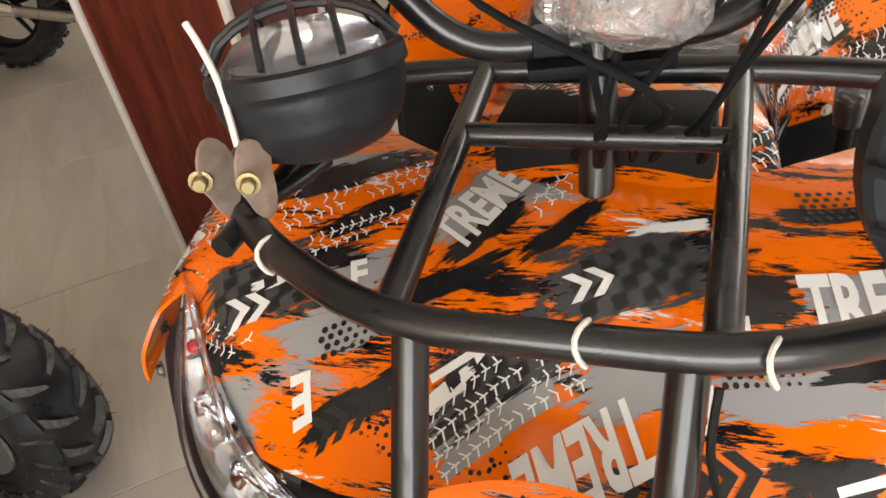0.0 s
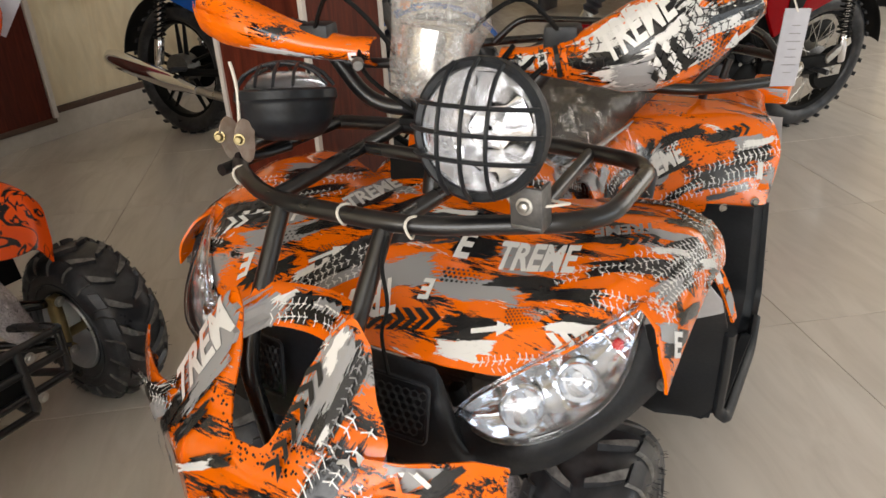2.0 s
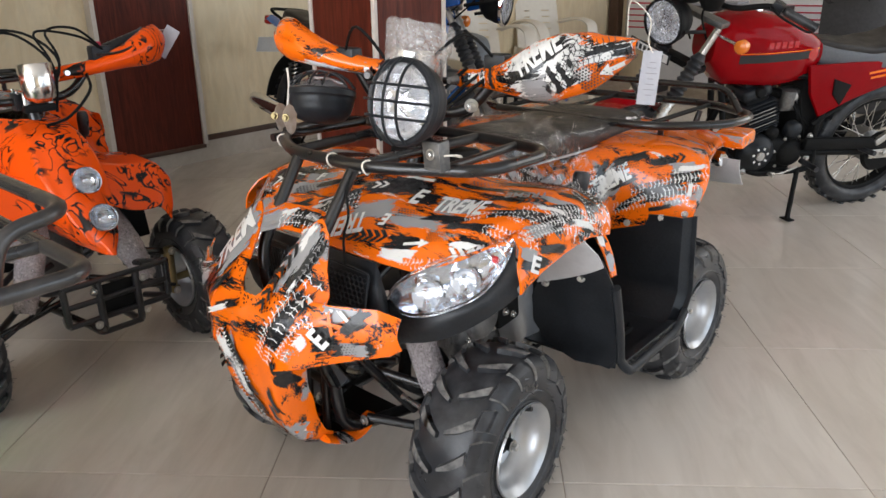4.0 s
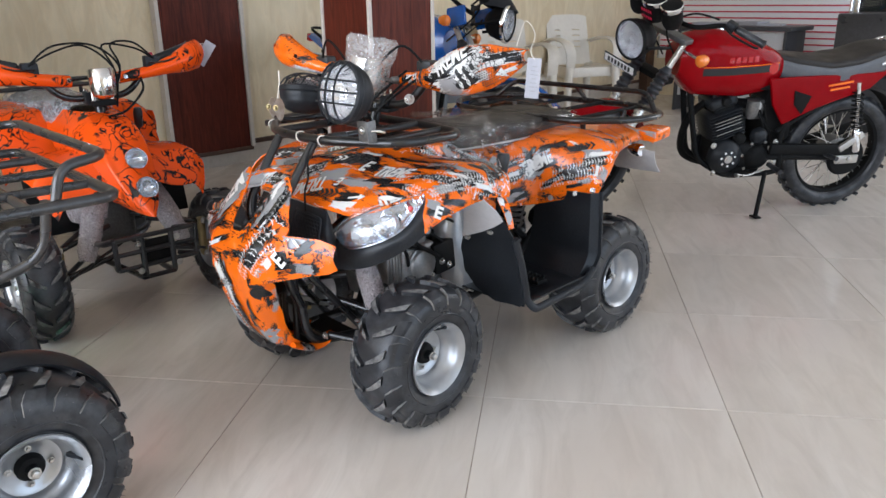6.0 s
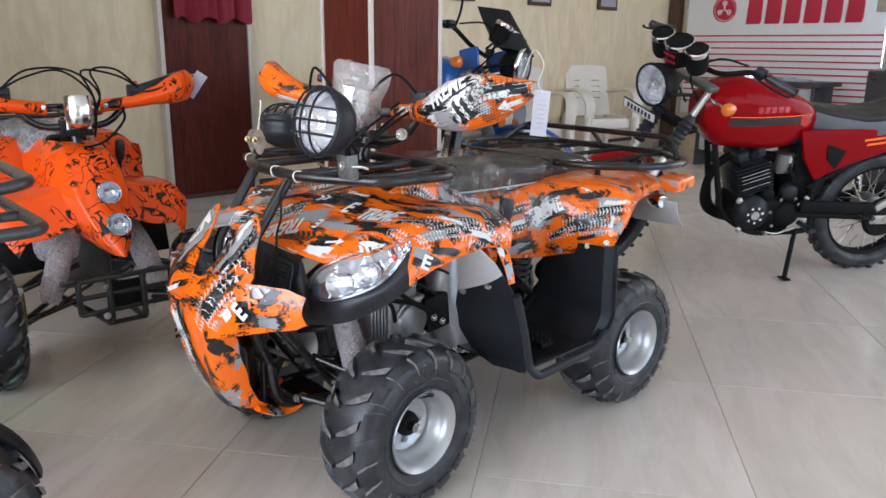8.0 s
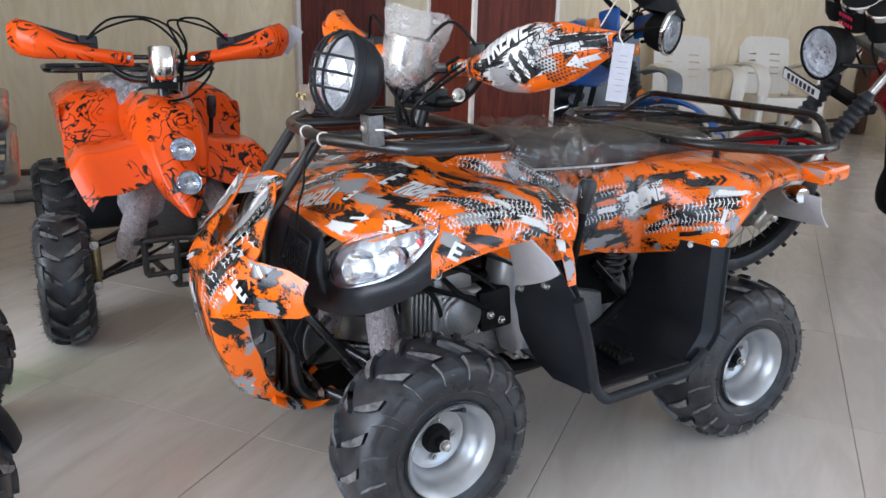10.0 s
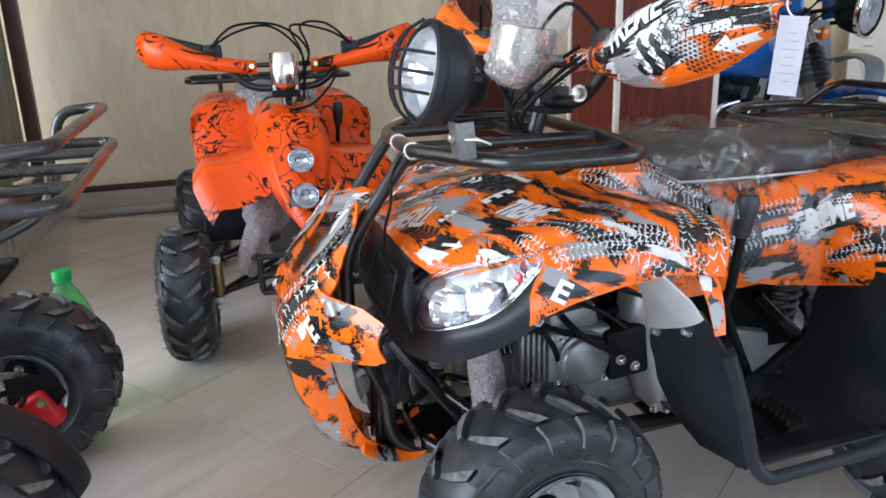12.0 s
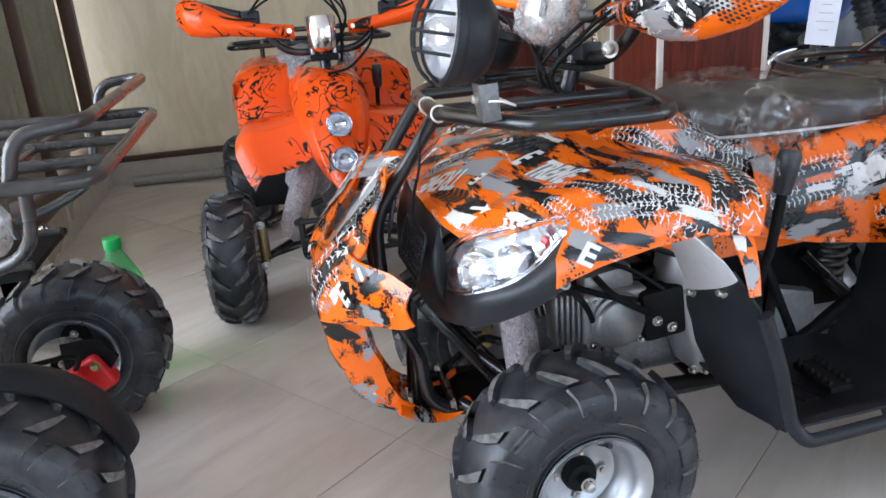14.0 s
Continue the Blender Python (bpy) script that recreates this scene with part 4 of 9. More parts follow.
for s in (-1, 1):
    def lens(u, v, push):
        p = lerp(lamp_edge(u, False), lamp_edge(u, True), v)
        k = math.sin(math.pi * v) * math.sin(math.pi * u) ** 0.6
        p = p + V((0.35, -0.80, 0.48)) * (push * k)
        return V((s * p.x, p.y, p.z))

    lamp = part("headlamp", shell(lambda u, v: lens(u, v, -0.030), 24, 10, 0.0), REFLECTOR, quad, "almond-shaped headlamp with a clear lens")
    part("lens", shell(lambda u, v: lens(u, v, 0.014), 24, 10, 0.002), LENS, lamp, "clear lamp lens")
    for q, h, rr in ((0.42, 0.46, 0.030), (0.66, 0.44, 0.027)):
        c = V(lens(q, h, -0.014))
        m = along(c, c + V((0.35 * s, -0.85, 0.3)))
        ring = part("projector", lathe([(rr, -0.010), (rr, 0.005), (rr * 0.93, 0.008), (rr * 0.86, 0.004), (rr * 0.80, -0.006), (rr * 0.55, -0.014), (rr * 0.25, -0.017)], 28, m), CHROME, lamp, "chrome projector bowl")
        part("bulb", lathe([(0, 0.004), (rr * 0.22, 0.002), (rr * 0.26, -0.008), (rr * 0.26, -0.018)], 16, m), WHITE, ring, "pale lamp bulb")
        part("bulb_shield", slab((rr * 1.5, 0.003, 0.004), m @ pose(0, rr * 0.1, 0.002), 0.001), CHROME, ring)
    for q in (0.82, 0.87, 0.91):
        part("lamp_rib", tube([V(lens(q, k / 8, -0.010)) for k in range(1, 8)], 0.0022, 6), CHROME, lamp)
    c = V(lens(0.83, 0.40, -0.002))
    part("marker", lathe([(0, 0.005), (0.006, 0.003), (0.008, -0.002), (0, -0.004)], 14, along(c, c + V((0.5 * s, -0.8, 0.2)))), RED_LENS, lamp, "small red marker lens")
    for upper in (True, False):
        rim_pts = [V((s * p.x, p.y, p.z)) for p in [lamp_edge(k / 30, upper) + V((0.003, -0.010, 0.005 if upper else 0.002)) * math.sin(math.pi * k / 30) for k in range(31)]]
        part("bezel", tube(rim_pts, 0.0036, 8), LENS, lamp, "clear rim of the lens")

    def cowl(u, v):
        lo = cowl_low(u)
        if u < 0.42:
            hi = hood_point(min(u, 0.36) / 0.36 * 0.33, 0.0) + V((0, -0.004, -0.004))
            if u > 0.36:
                hi = lerp(hi, V((0.178, -0.168, 0.552)), (u - 0.36) / 0.06)
        else:
            hi = lamp_edge((u - 0.42) / 0.58 * 0.93, False)
        p = lerp(lo, hi, v) + V((0.2, -0.75, 0.1)) * (0.018 * math.sin(math.pi * v) * (0.5 + 0.5 * u))
        return V((s * p.x, p.y, p.z))

    part("cowl", shell(cowl, 40, 10, 0.005), BLACK_PLASTIC, quad, "black plastic lower cowl")
    # grille panel with a honeycomb of holes
    gm = bmesh.new()
    for i in range(8):
        for j in range(6):
            cx, cz = i * 0.0118 + (0.0059 if j % 2 else 0) - 0.045, j * 0.0102 - 0.026
            pts = [V((cx + 0.0056 * math.cos(k * math.pi / 3 + 0.52), 0, cz + 0.0056 * math.sin(k * math.pi / 3 + 0.52))) for k in range(6)]
            sweep(gm, pts, 0.0013, 4, True)
    gm.transform(pose(s * 0.112, -0.2165, 0.574, -14, s * 6, s * 8))
    part("grille", gm, BLACK_PLASTIC, quad, "black honeycomb grille", smooth=False)
    fr = rounded([(-0.056, 0, -0.036), (0.056, 0, -0.040), (0.05, 0, 0.040), (-0.05, 0, 0.043)], 0.01, 3, True)
    fm = tube([pose(s * 0.112, -0.2160, 0.574, -14, s * 6, s * 8) @ p for p in fr], 0.003, 6, True)
    part("grille_frame", fm, BLACK_PLASTIC, quad)
    part("cowl_bolt", bolt_bm((s * 0.418, -0.052, 0.597), (s * 0.6, -0.7, 0.2), 0.006, 0.005), CAST, quad)

# front rack of black tube on two posts
RZ, RR = 0.803, 0.0125
main = [(-0.16, 0.195, RZ), (-0.28, 0.165, RZ), (-0.305, 0.02, RZ), (-0.235, -0.078, RZ + 0.002), (-0.105, -0.154, RZ), (0.125, -0.154, RZ), (0.335, -0.055, RZ + 0.004), (0.33, 0.165, RZ), (0.16, 0.195, RZ)]
rack = part("front_rack", tube(rounded(main, 0.06, 6, True), RR, 12, True), BLACK_TUBE, quad, "black tubular front rack")
for x in (-0.10, 0.10):
    part("rack_bar", tube([(x, -0.155, RZ), (x * 1.15, 0.192, RZ)], 0.0115, 10), BLACK_TUBE, rack)
for x in (-0.25, 0.25):
    part("rack_bar", tube([(x, -0.095, RZ), (x * 0.92, 0.18, RZ)], 0.0095, 8), BLACK_TUBE, rack)
part("rack_bar", tube([(-0.11, 0.075, RZ), (0.11, 0.075, RZ)], 0.0105, 10), BLACK_TUBE, rack)
for s in (-1, 1):
    part("rack_post", tube(rounded([(s * 0.084, -0.150, RZ - 0.005), (s * 0.076, -0.272, 0.625), (s * 0.055, -0.268, 0.46), (s * 0.05, -0.21, 0.33)], 0.04), 0.0125, 10), BLACK_TUBE, quad, "black front rack post")
for x, y in ((-0.208, -0.098), (0.024, -0.154), (0.126, -0.154)):
    part("cable_tie", tube([V((x, y, RZ)) + V((0.003 * math.sin(a * 2), 0.0136 * math.cos(a), 0.0136 * math.sin(a))) for a in [2 * math.pi * k / 14 for k in range(14)]], 0.0019, 6, True), WHITE_PLASTIC, rack, "white cable tie")
part("cable", tube(smooth_path([(0.100, -0.168, RZ - 0.01), (0.098, -0.185, 0.76), (0.106, -0.192, 0.71), (0.100, -0.202, 0.67), (0.112, -0.212, 0.62)], 4), 0.0026, 6), MATT_BLACK, quad, "thin black cable hanging from the rack")


def facet_bowl(radius, m, seed):
    """A lamp bowl pressed into rings of small domed facets."""
    bm, rnd = bmesh.new(), random.Random(seed)
    depth = lambda r: -0.045 + 0.049 * (r / radius) ** 1.7
    for k, n in enumerate((6, 12, 18, 24, 30)):
        r0, r1 = radius * (k + 0.15) / 5.15, radius * (k + 1.15) / 5.15
        for i in range(n):
            a0, a1 = 2 * math.pi * i / n, 2 * math.pi * (i + 1) / n
            ring = [bm.verts.new((r * math.cos(a), r * math.sin(a), depth(r))) for r, a in ((r0, a0), (r1, a0), (r1, a1), (r0, a1))]
            am, rm = (a0 + a1) / 2 + rnd.uniform(-0.05, 0.05), (r0 + r1) / 2
            tip = bm.verts.new((rm * math.cos(am), rm * math.sin(am), depth(rm) + 0.0035 + rnd.uniform(-0.001, 0.001)))
            for p, q in zip(ring, ring[1:] + ring[:1]):
                bm.faces.new((p, q, tip))
    bm.transform(m)
    return bm


def round_lamp(at, way, name, label):
    """A round bowl lamp with a wire cage."""
    at = V(at)
    m = along(at, at + V(way))
    bowl = lathe([(0, -0.066), (0.034, -0.064), (0.054, -0.056), (0.067, -0.040), (0.0705, -0.031), (0.0705, -0.029), (0.0735, -0.021), (0.075, -0.010), (0.075, -0.006), (0.079, -0.002), (0.078, 0.010), (0.074, 0.013), (0.068, 0.011), (0.066, 0.0)], 40, m)
    ob = part(name, bowl, BLACK_PLASTIC, quad, label)
    part("reflector", facet_bowl(0.067, m, 5), LAMP_MIRROR, ob, "faceted lamp reflector", angle=8)
    part("lens", lathe([(0.067, 0.004), (0.062, 0.018), (0.05, 0.030), (0.03, 0.038), (0, 0.041), (0, 0.038), (0.03, 0.035), (0.049, 0.027), (0.060, 0.016), (0.066, 0.002)], 36, m), LENS, ob, "clear round lens")
    for k in (-1, 0, 1):
        for flip in (0, 1):
            o = k * 0.028
            half = math.sqrt(0.076 ** 2 - o * o)
            pts = []
            for q in range(11):
                t = lerp(-half, half, q / 10)
                h = 0.050 * math.sqrt(max(0, 1 - (t * t + o * o) / 0.0785 ** 2)) + 0.004
                pts.append(m @ (V((o, t, h)) if flip else V((t, o, h))))
            part("cage_wire", tube(pts, 0.0028, 6), BLACK_PLASTIC, ob)
    return ob


round_lamp((0.222, -0.150, 0.935), (0.05, -0.97, 0.20), "round_lamp", "round black lamp with a clear lens and wire cage")
round_lamp((-0.208, 0.022, 0.888), (-0.12, 0.22, 0.95), "round_lamp", "round black lamp tipped up, with a wire cage")
# brackets of bent plate
br = bmesh.new()
box(br, (0.038, 0.030, 0.004), pose(0.262, -0.108, 0.814), 0.001)
box(br, (0.038, 0.004, 0.055), pose(0.262, -0.122, 0.838, 6), 0.001)
box(br, (0.004, 0.028, 0.055), pose(0.281, -0.110, 0.838, 4), 0.001)
part("lamp_bracket", br, CAST, quad, "bent steel lamp bracket")
part("bracket_bolt", bolt_bm((0.262, -0.125, 0.842), (0, -1, 0.1), 0.007), STEEL, quad)
part("cable_tie", tube(smooth_path([(0.225, -0.10, 0.842), (0.26, -0.118, 0.838), (0.302, -0.10, 0.842), (0.29, -0.075, 0.832), (0.24, -0.075, 0.832)], 3, True), 0.0018, 6, True), WHITE_PLASTIC, quad, "white cable tie")
rustmat = speckled("rusty_zinc", (0.30, 0.21, 0.155), (0.50, 0.43, 0.37), 0.45, 0.5, scale=60)
for dx in (-0.016, 0.016):
    part("lamp_bracket", plate([(0.017 * math.cos(a) * (1.0 if math.sin(a) > 0 else 0.8), 0.034 * math.sin(a)) for a in [2 * math.pi * k / 18 for k in range(18)]], 0.0035, pose(-0.242 + dx, -0.060, 0.842, 90, 0, 68)), rustmat, quad, "rusty steel lamp bracket")
    part("bracket_bolt", bolt_bm((-0.243 + dx * 1.25, -0.074, 0.848), (0.4, -0.9, 0.1), 0.006, 0.007), BRASS, quad)
part("wire", tube(smooth_path([(-0.232, -0.060, 0.87), (-0.240, -0.046, 0.91), (-0.252, -0.036, 0.935), (-0.262, -0.030, 0.950)], 4), 0.0026, 6), WHITE_PLASTIC, quad, "stripped white wire end")
part("bracket_arm", tube(rounded([(-0.238, -0.07, 0.818), (-0.23, -0.02, 0.806), (-0.21, 0.02, 0.81)], 0.02), 0.007, 8), BLACK_TUBE, quad)

# handlebar, turned a little
BAR = pose(0.0, 0.135, 0.86, 0, 0, STEER)
BARX = lambda pts: [BAR @ V(p) for p in pts]
bars = part("handlebar", tube(BARX(rounded([(-0.36, 0.06, 0.125), (-0.20, 0.02, 0.105), (-0.115, 0.0, 0.0), (0.115, 0.0, 0.0), (0.20, 0.02, 0.105), (0.36, 0.06, 0.125)], 0.05, 6)), 0.0125, 12), BLACK_TUBE, quad, "black tubular handlebar")
part("cross_brace", tube(BARX([(-0.165, 0.012, 0.066), (0.165, 0.012, 0.066)]), 0.008, 10), BLACK_TUBE, bars)
for x in (-0.04, 0.04):
    cm = bmesh.new()
    box(cm, (0.03, 0.042, 0.03), BAR @ pose(x, 0, 0.012), 0.004)
    part("bar_clamp", cm, BLACK_PLASTIC, bars)
    for y in (-0.015, 0.015):
        part("clamp_bolt", bolt_bm(BAR @ V((x, y, 0.026)), (0, 0, 1), 0.005, 0.014), CHROME, bars)
part("steering_stem", tube([(0, 0.135, 0.86), (0, 0.10, 0.74), (0, 0.04, 0.52)], 0.016, 12), BLACK_TUBE, quad)
part("stem_plate", slab((0.12, 0.05, 0.012), BAR @ pose(0, 0.0, -0.016), 0.003), MATT_BLACK, bars)
for s in (-1, 1):
    a, b = BAR @ V((s * 0.225, 0.024, 0.108)), BAR @ V((s * 0.36, 0.06, 0.125))
    gm = bmesh.new()
    spin(gm, [(0.013, 0)] + [(0.0185 if k % 2 else 0.0170, 0.006 * k + 0.004) for k in range(20)] + [(0.021, 0.128), (0.021, 0.136), (0.008, 0.139)], 14, along(a, b))
    part("grip", gm, RUBBER, bars, "black ribbed rubber grip")
    lm = BAR @ pose(s * 0.19, -0.005, 0.108)
    part("switch_box", slab((0.05, 0.042, 0.045), lm, 0.008), BLACK_PLASTIC, bars)
    part("lever", tube(BARX(smooth_path([(s * 0.19, -0.025, 0.10), (s * 0.24, -0.035, 0.10), (s * 0.31, -0.02, 0.108), (s * 0.345, -0.012, 0.112)], 4)), 0.006, 8, flat=0.6), BLACK_TUBE, bars)
    if s > 0:
        part("lever_bolt", bolt_bm(BAR @ V((0.135, -0.02, 0.022)), (0.6, -0.8, 0), 0.010, 0.014), STEEL, bars)

    # hand guard: a narrow clamp that swells into a paddle and wraps round the grip
    def paddle(u, v):
        x = lerp(0.10, 0.455 if s > 0 else 0.425, u)
        if s > 0:
            half = table([(0.0, 0.020), (0.12, 0.018), (0.3, 0.032), (0.5, 0.060), (0.62, 0.067), (0.78, 0.059), (0.9, 0.038), (1.0, 0.016)], u)
            mid = table([(0.0, 0.075), (0.3, 0.084), (0.55, 0.102), (0.85, 0.122), (1.0, 0.144)], u)
        else:
            half = table([(0.0, 0.022), (0.12, 0.018), (0.3, 0.022), (0.55, 0.034), (0.80, 0.048), (0.93, 0.045), (1.0, 0.024)], u)
            mid = table([(0.0, 0.085), (0.3, 0.100), (0.6, 0.125), (0.85, 0.145), (1.0, 0.150)], u)
        ang = lerp(-1.75, 1.75, v)
        dep = half * 0.75 + 0.012
        y = -0.035 - 0.03 * math.sin(u * 2.0) - dep * math.cos(ang) + 0.04 + (0.11 if s > 0 else 0.075) * u ** 3
        return BAR @ V((s * x, y, mid + half * math.sin(ang)))

    g = part("hand_guard", shell(paddle, 26, 14, 0.003), FILM, bars, "flared hand guard in the bike's graphics", angle=60)
    part("guard_knob", lathe([(0, 0.012), (0.007, 0.012), (0.009, 0.007), (0.009, -0.01), (0, -0.01)], 16, along(BAR @ V((s * 0.108, -0.05, 0.078)), BAR @ V((s * 0.09, -0.09, 0.078)))), CAST, bars)
    if s > 0:
        GUARD_R = g
    else:
        GUARD_L = g
# silver reservoir cup under bubble wrap
cm = BAR @ pose(0.015, -0.060, 0.080, -8, 8) @ Matrix.Scale(1.2, 4)
cup = part("gauge_cup", lathe([(0, -0.045), (0.02, -0.043), (0.040, -0.03), (0.046, 0.0), (0.046, 0.045), (0.042, 0.048), (0, 0.048)], 28, cm), CUP_METAL, bars, "polished silver gauge cup")


def crumple(profile, m, seg, amp, seed):
    bm = lathe(profile, seg, None)
    for v in bm.verts:
        v.co += noise.noise_vector(v.co * 28 + V((seed, 0, 0))) * amp + noise.noise_vector(v.co * 90 + V((0, seed, 0))) * amp * 0.4
    bm.transform(m)
    return bm


part("bubble_wrap", crumple([(0.035, -0.04), (0.049, -0.028), (0.052, 0.0), (0.053, 0.03), (0.056, 0.055), (0.060, 0.085), (0.052, 0.095)], cm, 40, 0.008, 2), BUBBLE, bars, "crumpled bubble wrap")
# cables from the bar down to the body
for k, (x0, x1) in enumerate(((0.06, 0.03), (0.085, 0.05), (-0.06, -0.02), (0.10, 0.09))):
    part("cable", tube(smooth_path([BAR @ V((x0 * 2.0, -0.01, 0.10)), BAR @ V((x0 * 1.5, -0.055, 0.06)), V((x1 + 0.04 * (k % 3), 0.055, 0.84)), V((x1, 0.12, 0.76)), V((x1 * 0.5, 0.16, 0.70))], 6), 0.0038, 6), MATT_BLACK, bars)
for x0, bow in ((-0.19, 0.06), (0.19, 0.05)):
    part("cable", tube(smooth_path([BAR @ V((x0, -0.02, 0.12)), BAR @ V((x0 * 0.7, -0.05, 0.12 + bow)), BAR @ V((x0 * 0.2, -0.06, 0.09)), V((0.01, 0.06, 0.83)), V((0.0, 0.11, 0.74))], 6), 0.0036, 6), MATT_BLACK, bars)

# price tag on a wire loop at the guard
tagc = thing("price_tag", "white card price tag hanging from the hand guard", "tag")
tm = pose(0.515, 0.285, 0.950, 0, 0, 38) @ pose(0, 0, 0, 0, 4, 0)
part("card", slab((0.037, 0.0012, 0.104), tm, 0.0), PAPER, tagc, smooth=False)
for k in range(7):
    part("print_line", slab((0.012 + 0.005 * (k % 3), 0.0004, 0.0012), tm @ pose(0.002, -0.0010, 0.030 - 0.0105 * k)), GREY_INK, tagc, smooth=False)
part("wire", tube(smooth_path([tm @ V((0, 0, 0.048)), V((0.51, 0.28, 1.02)), V((0.49, 0.32, 1.06)), V((0.43, 0.35, 1.09)), V((0.47, 0.27, 1.03))], 5), 0.0013, 5), WHITE_PLASTIC, tagc)

# dark cover in front of the bar, orange cowl between hood and seat
cw = bmesh.new()
box(cw, (0.20, 0.10, 0.06), pose(0.0, 0.175, 0.745, -6), 0.012)
part("dash_box", cw, MATT_BLACK, quad, "black box under the handlebar")


def waist(u, v):
    y = lerp(0.10, 0.56, u)
    a = lerp(-1.0, 1.0, v)
    w = table([(0.10, 0.205), (0.2, 0.185), (0.34, 0.150), (0.56, 0.150)], y)
    top = table([(0.10, 0.735), (0.2, 0.775), (0.30, 0.765), (0.40, 0.72), (0.56, 0.70)], y)
    low = table([(0.10, 0.60), (0.25, 0.52), (0.35, 0.48), (0.56, 0.49)], y)
    b = abs(a)
    x = w * (0.80 * b / 0.5 if b < 0.5 else 0.80 + 0.22 * (b - 0.5) / 0.5)
    z = top - 0.035 * (b / 0.5) ** 2 if b < 0.5 else lerp(top - 0.035, low, ((b - 0.5) / 0.5) ** 1.1)
    return V((math.copysign(x, a), y, z))


WAIST = part("waist_cowl", shell(waist, 26, 28, 0.004), FILM, quad, "orange cowl in front of the seat", angle=50)


# seat and its clear wrap
def seat_pt(u, v, grow=0.0):
    y = lerp(0.30 - grow, 0.93 + grow, u)
    a = lerp(-math.pi, math.pi, v)
    w = table([(0.28, 0.06), (0.33, 0.10), (0.42, 0.125), (0.60, 0.14), (0.80, 0.155), (0.90, 0.15), (0.95, 0.11)], y) + grow
    top = table([(0.28, 0.745), (0.36, 0.782), (0.5, 0.772), (0.65, 0.765), (0.8, 0.775), (0.9, 0.770), (0.95, 0.745)], y) + grow
    low = 0.685 - grow
    cx, cz = math.sin(a), math.cos(a)
    x = w * math.copysign(abs(cx) ** 0.55, cx)
    z = (top + low) / 2 + (top - low) / 2 * math.copysign(abs(cz) ** 0.5, cz)
    return V((x, y, z))


seat = part("seat", shell(lambda u, v: seat_pt(u, v), 28, 32, 0.0), SEAT_VINYL, quad, "dark vinyl seat in clear wrap")


for s in (-1, 1):
    edge = [V((s * 0.108, 0.33, 0.703)), V((s * 0.132, 0.42, 0.704)), V((s * 0.147, 0.60, 0.706)), V((s * 0.162, 0.80, 0.712)), V((s * 0.150, 0.91, 0.714))]
    part("piping", tube(smooth_path(edge, 5), 0.0028, 6), GREY_FLAP, seat, "pale piping along the seat")


def wrap_pt(u, v):
    p = seat_pt(u, v, 0.013)
    if u < 0.5:
        p = p + V((0, 0, -0.045 * ease((0.5 - u) * 2) * abs(math.sin(lerp(-math.pi, math.pi, v)))))
        k = ease((0.45 - u) / 0.45)
        p.x *= 1 + 0.22 * k
        p.y -= 0.05 * k
    q = noise.noise_vector(p * 11) * 0.011 + noise.noise_vector(p * 24) * 0.004
    fold = 0.012 * (1 - abs(noise.noise(p * 19 + V((3, 1, 7)))) * 5)
    return p + V((q.x, q.y, abs(q.z) + max(0.0, fold))) * lerp(1.7, 0.22, ease((u - 0.28) / 0.30))


part("clear_wrap", shell(wrap_pt, 90, 90, 0.0), WRAP, quad, "crumpled clear plastic wrap over the seat", angle=70)

# loose end of the wrap that hangs over the side of the bike
def hanging(u, v):
    p = lerp(V((0.06, lerp(0.27, 0.52, u), 0.800)), V((0.205 + 0.02 * math.sin(u * 5), lerp(0.30, 0.50, u), 0.655 + 0.04 * abs(2 * u - 1))), v)
    p.x += 0.045 * math.sin(v * math.pi / 2)
    q = noise.noise_vector(p * 13 + V((4, 0, 0))) * 0.018 + noise.noise_vector(p * 30) * 0.005
    return p + q + V((0, 0, 0.014 * max(0.0, 1 - 6 * abs(noise.noise(p * 21)))))


part("clear_wrap", shell(hanging, 44, 44, 0.0), WRAP, quad, "crumpled end of the clear wrap", angle=50)

# rear wings
BOT = [V((0.175, 0.43, 0.520)), V((0.185, 0.54, 0.497)), V((0.215, 0.63, 0.494)), V((0.325, 0.652, 0.528)), V((0.425, 0.673, 0.561)), V((0.432, 0.720, 0.622)), V((0.385, 0.84, 0.664)), V((0.355, 0.96, 0.674)), V((0.345, 1.045, 0.668))]
TOP = [V((0.150, 0.42, 0.640)), V((0.158, 0.52, 0.660)), V((0.195, 0.61, 0.680)), V((0.30, 0.68, 0.700)), V((0.385, 0.735, 0.706)), V((0.402, 0.775, 0.708)), V((0.365, 0.86, 0.706)), V((0.340, 0.97, 0.703)), V((0.330, 1.05, 0.697))]
INN = [V((0.125, 0.42, 0.655)), V((0.130, 0.52, 0.680)), V((0.135, 0.61, 0.700)), V((0.14, 0.69, 0.715)), V((0.14, 0.75, 0.722)), V((0.14, 0.82, 0.726)), V((0.14, 0.90, 0.728)), V((0.14, 0.98, 0.724)), V((0.14, 1.05, 0.716))]


def rear_wing(u, v, s):
    f = u * (len(BOT) - 1)
    i = min(int(f), len(BOT) - 2)
    t = f - i
    b, tp, n = (lerp(q[i], q[i + 1], t) for q in (BOT, TOP, INN))
    if v < 0.6:
        w = v / 0.6
        p = lerp(b, tp, w) + V((0.012, -0.008, 0)) * math.sin(math.pi * w)
    else:
        p = lerp(tp, n, (v - 0.6) / 0.4) + V((0, 0, 0.010)) * math.sin(math.pi * (v - 0.6) / 0.4)
    return V((s * p.x, p.y, p.z))


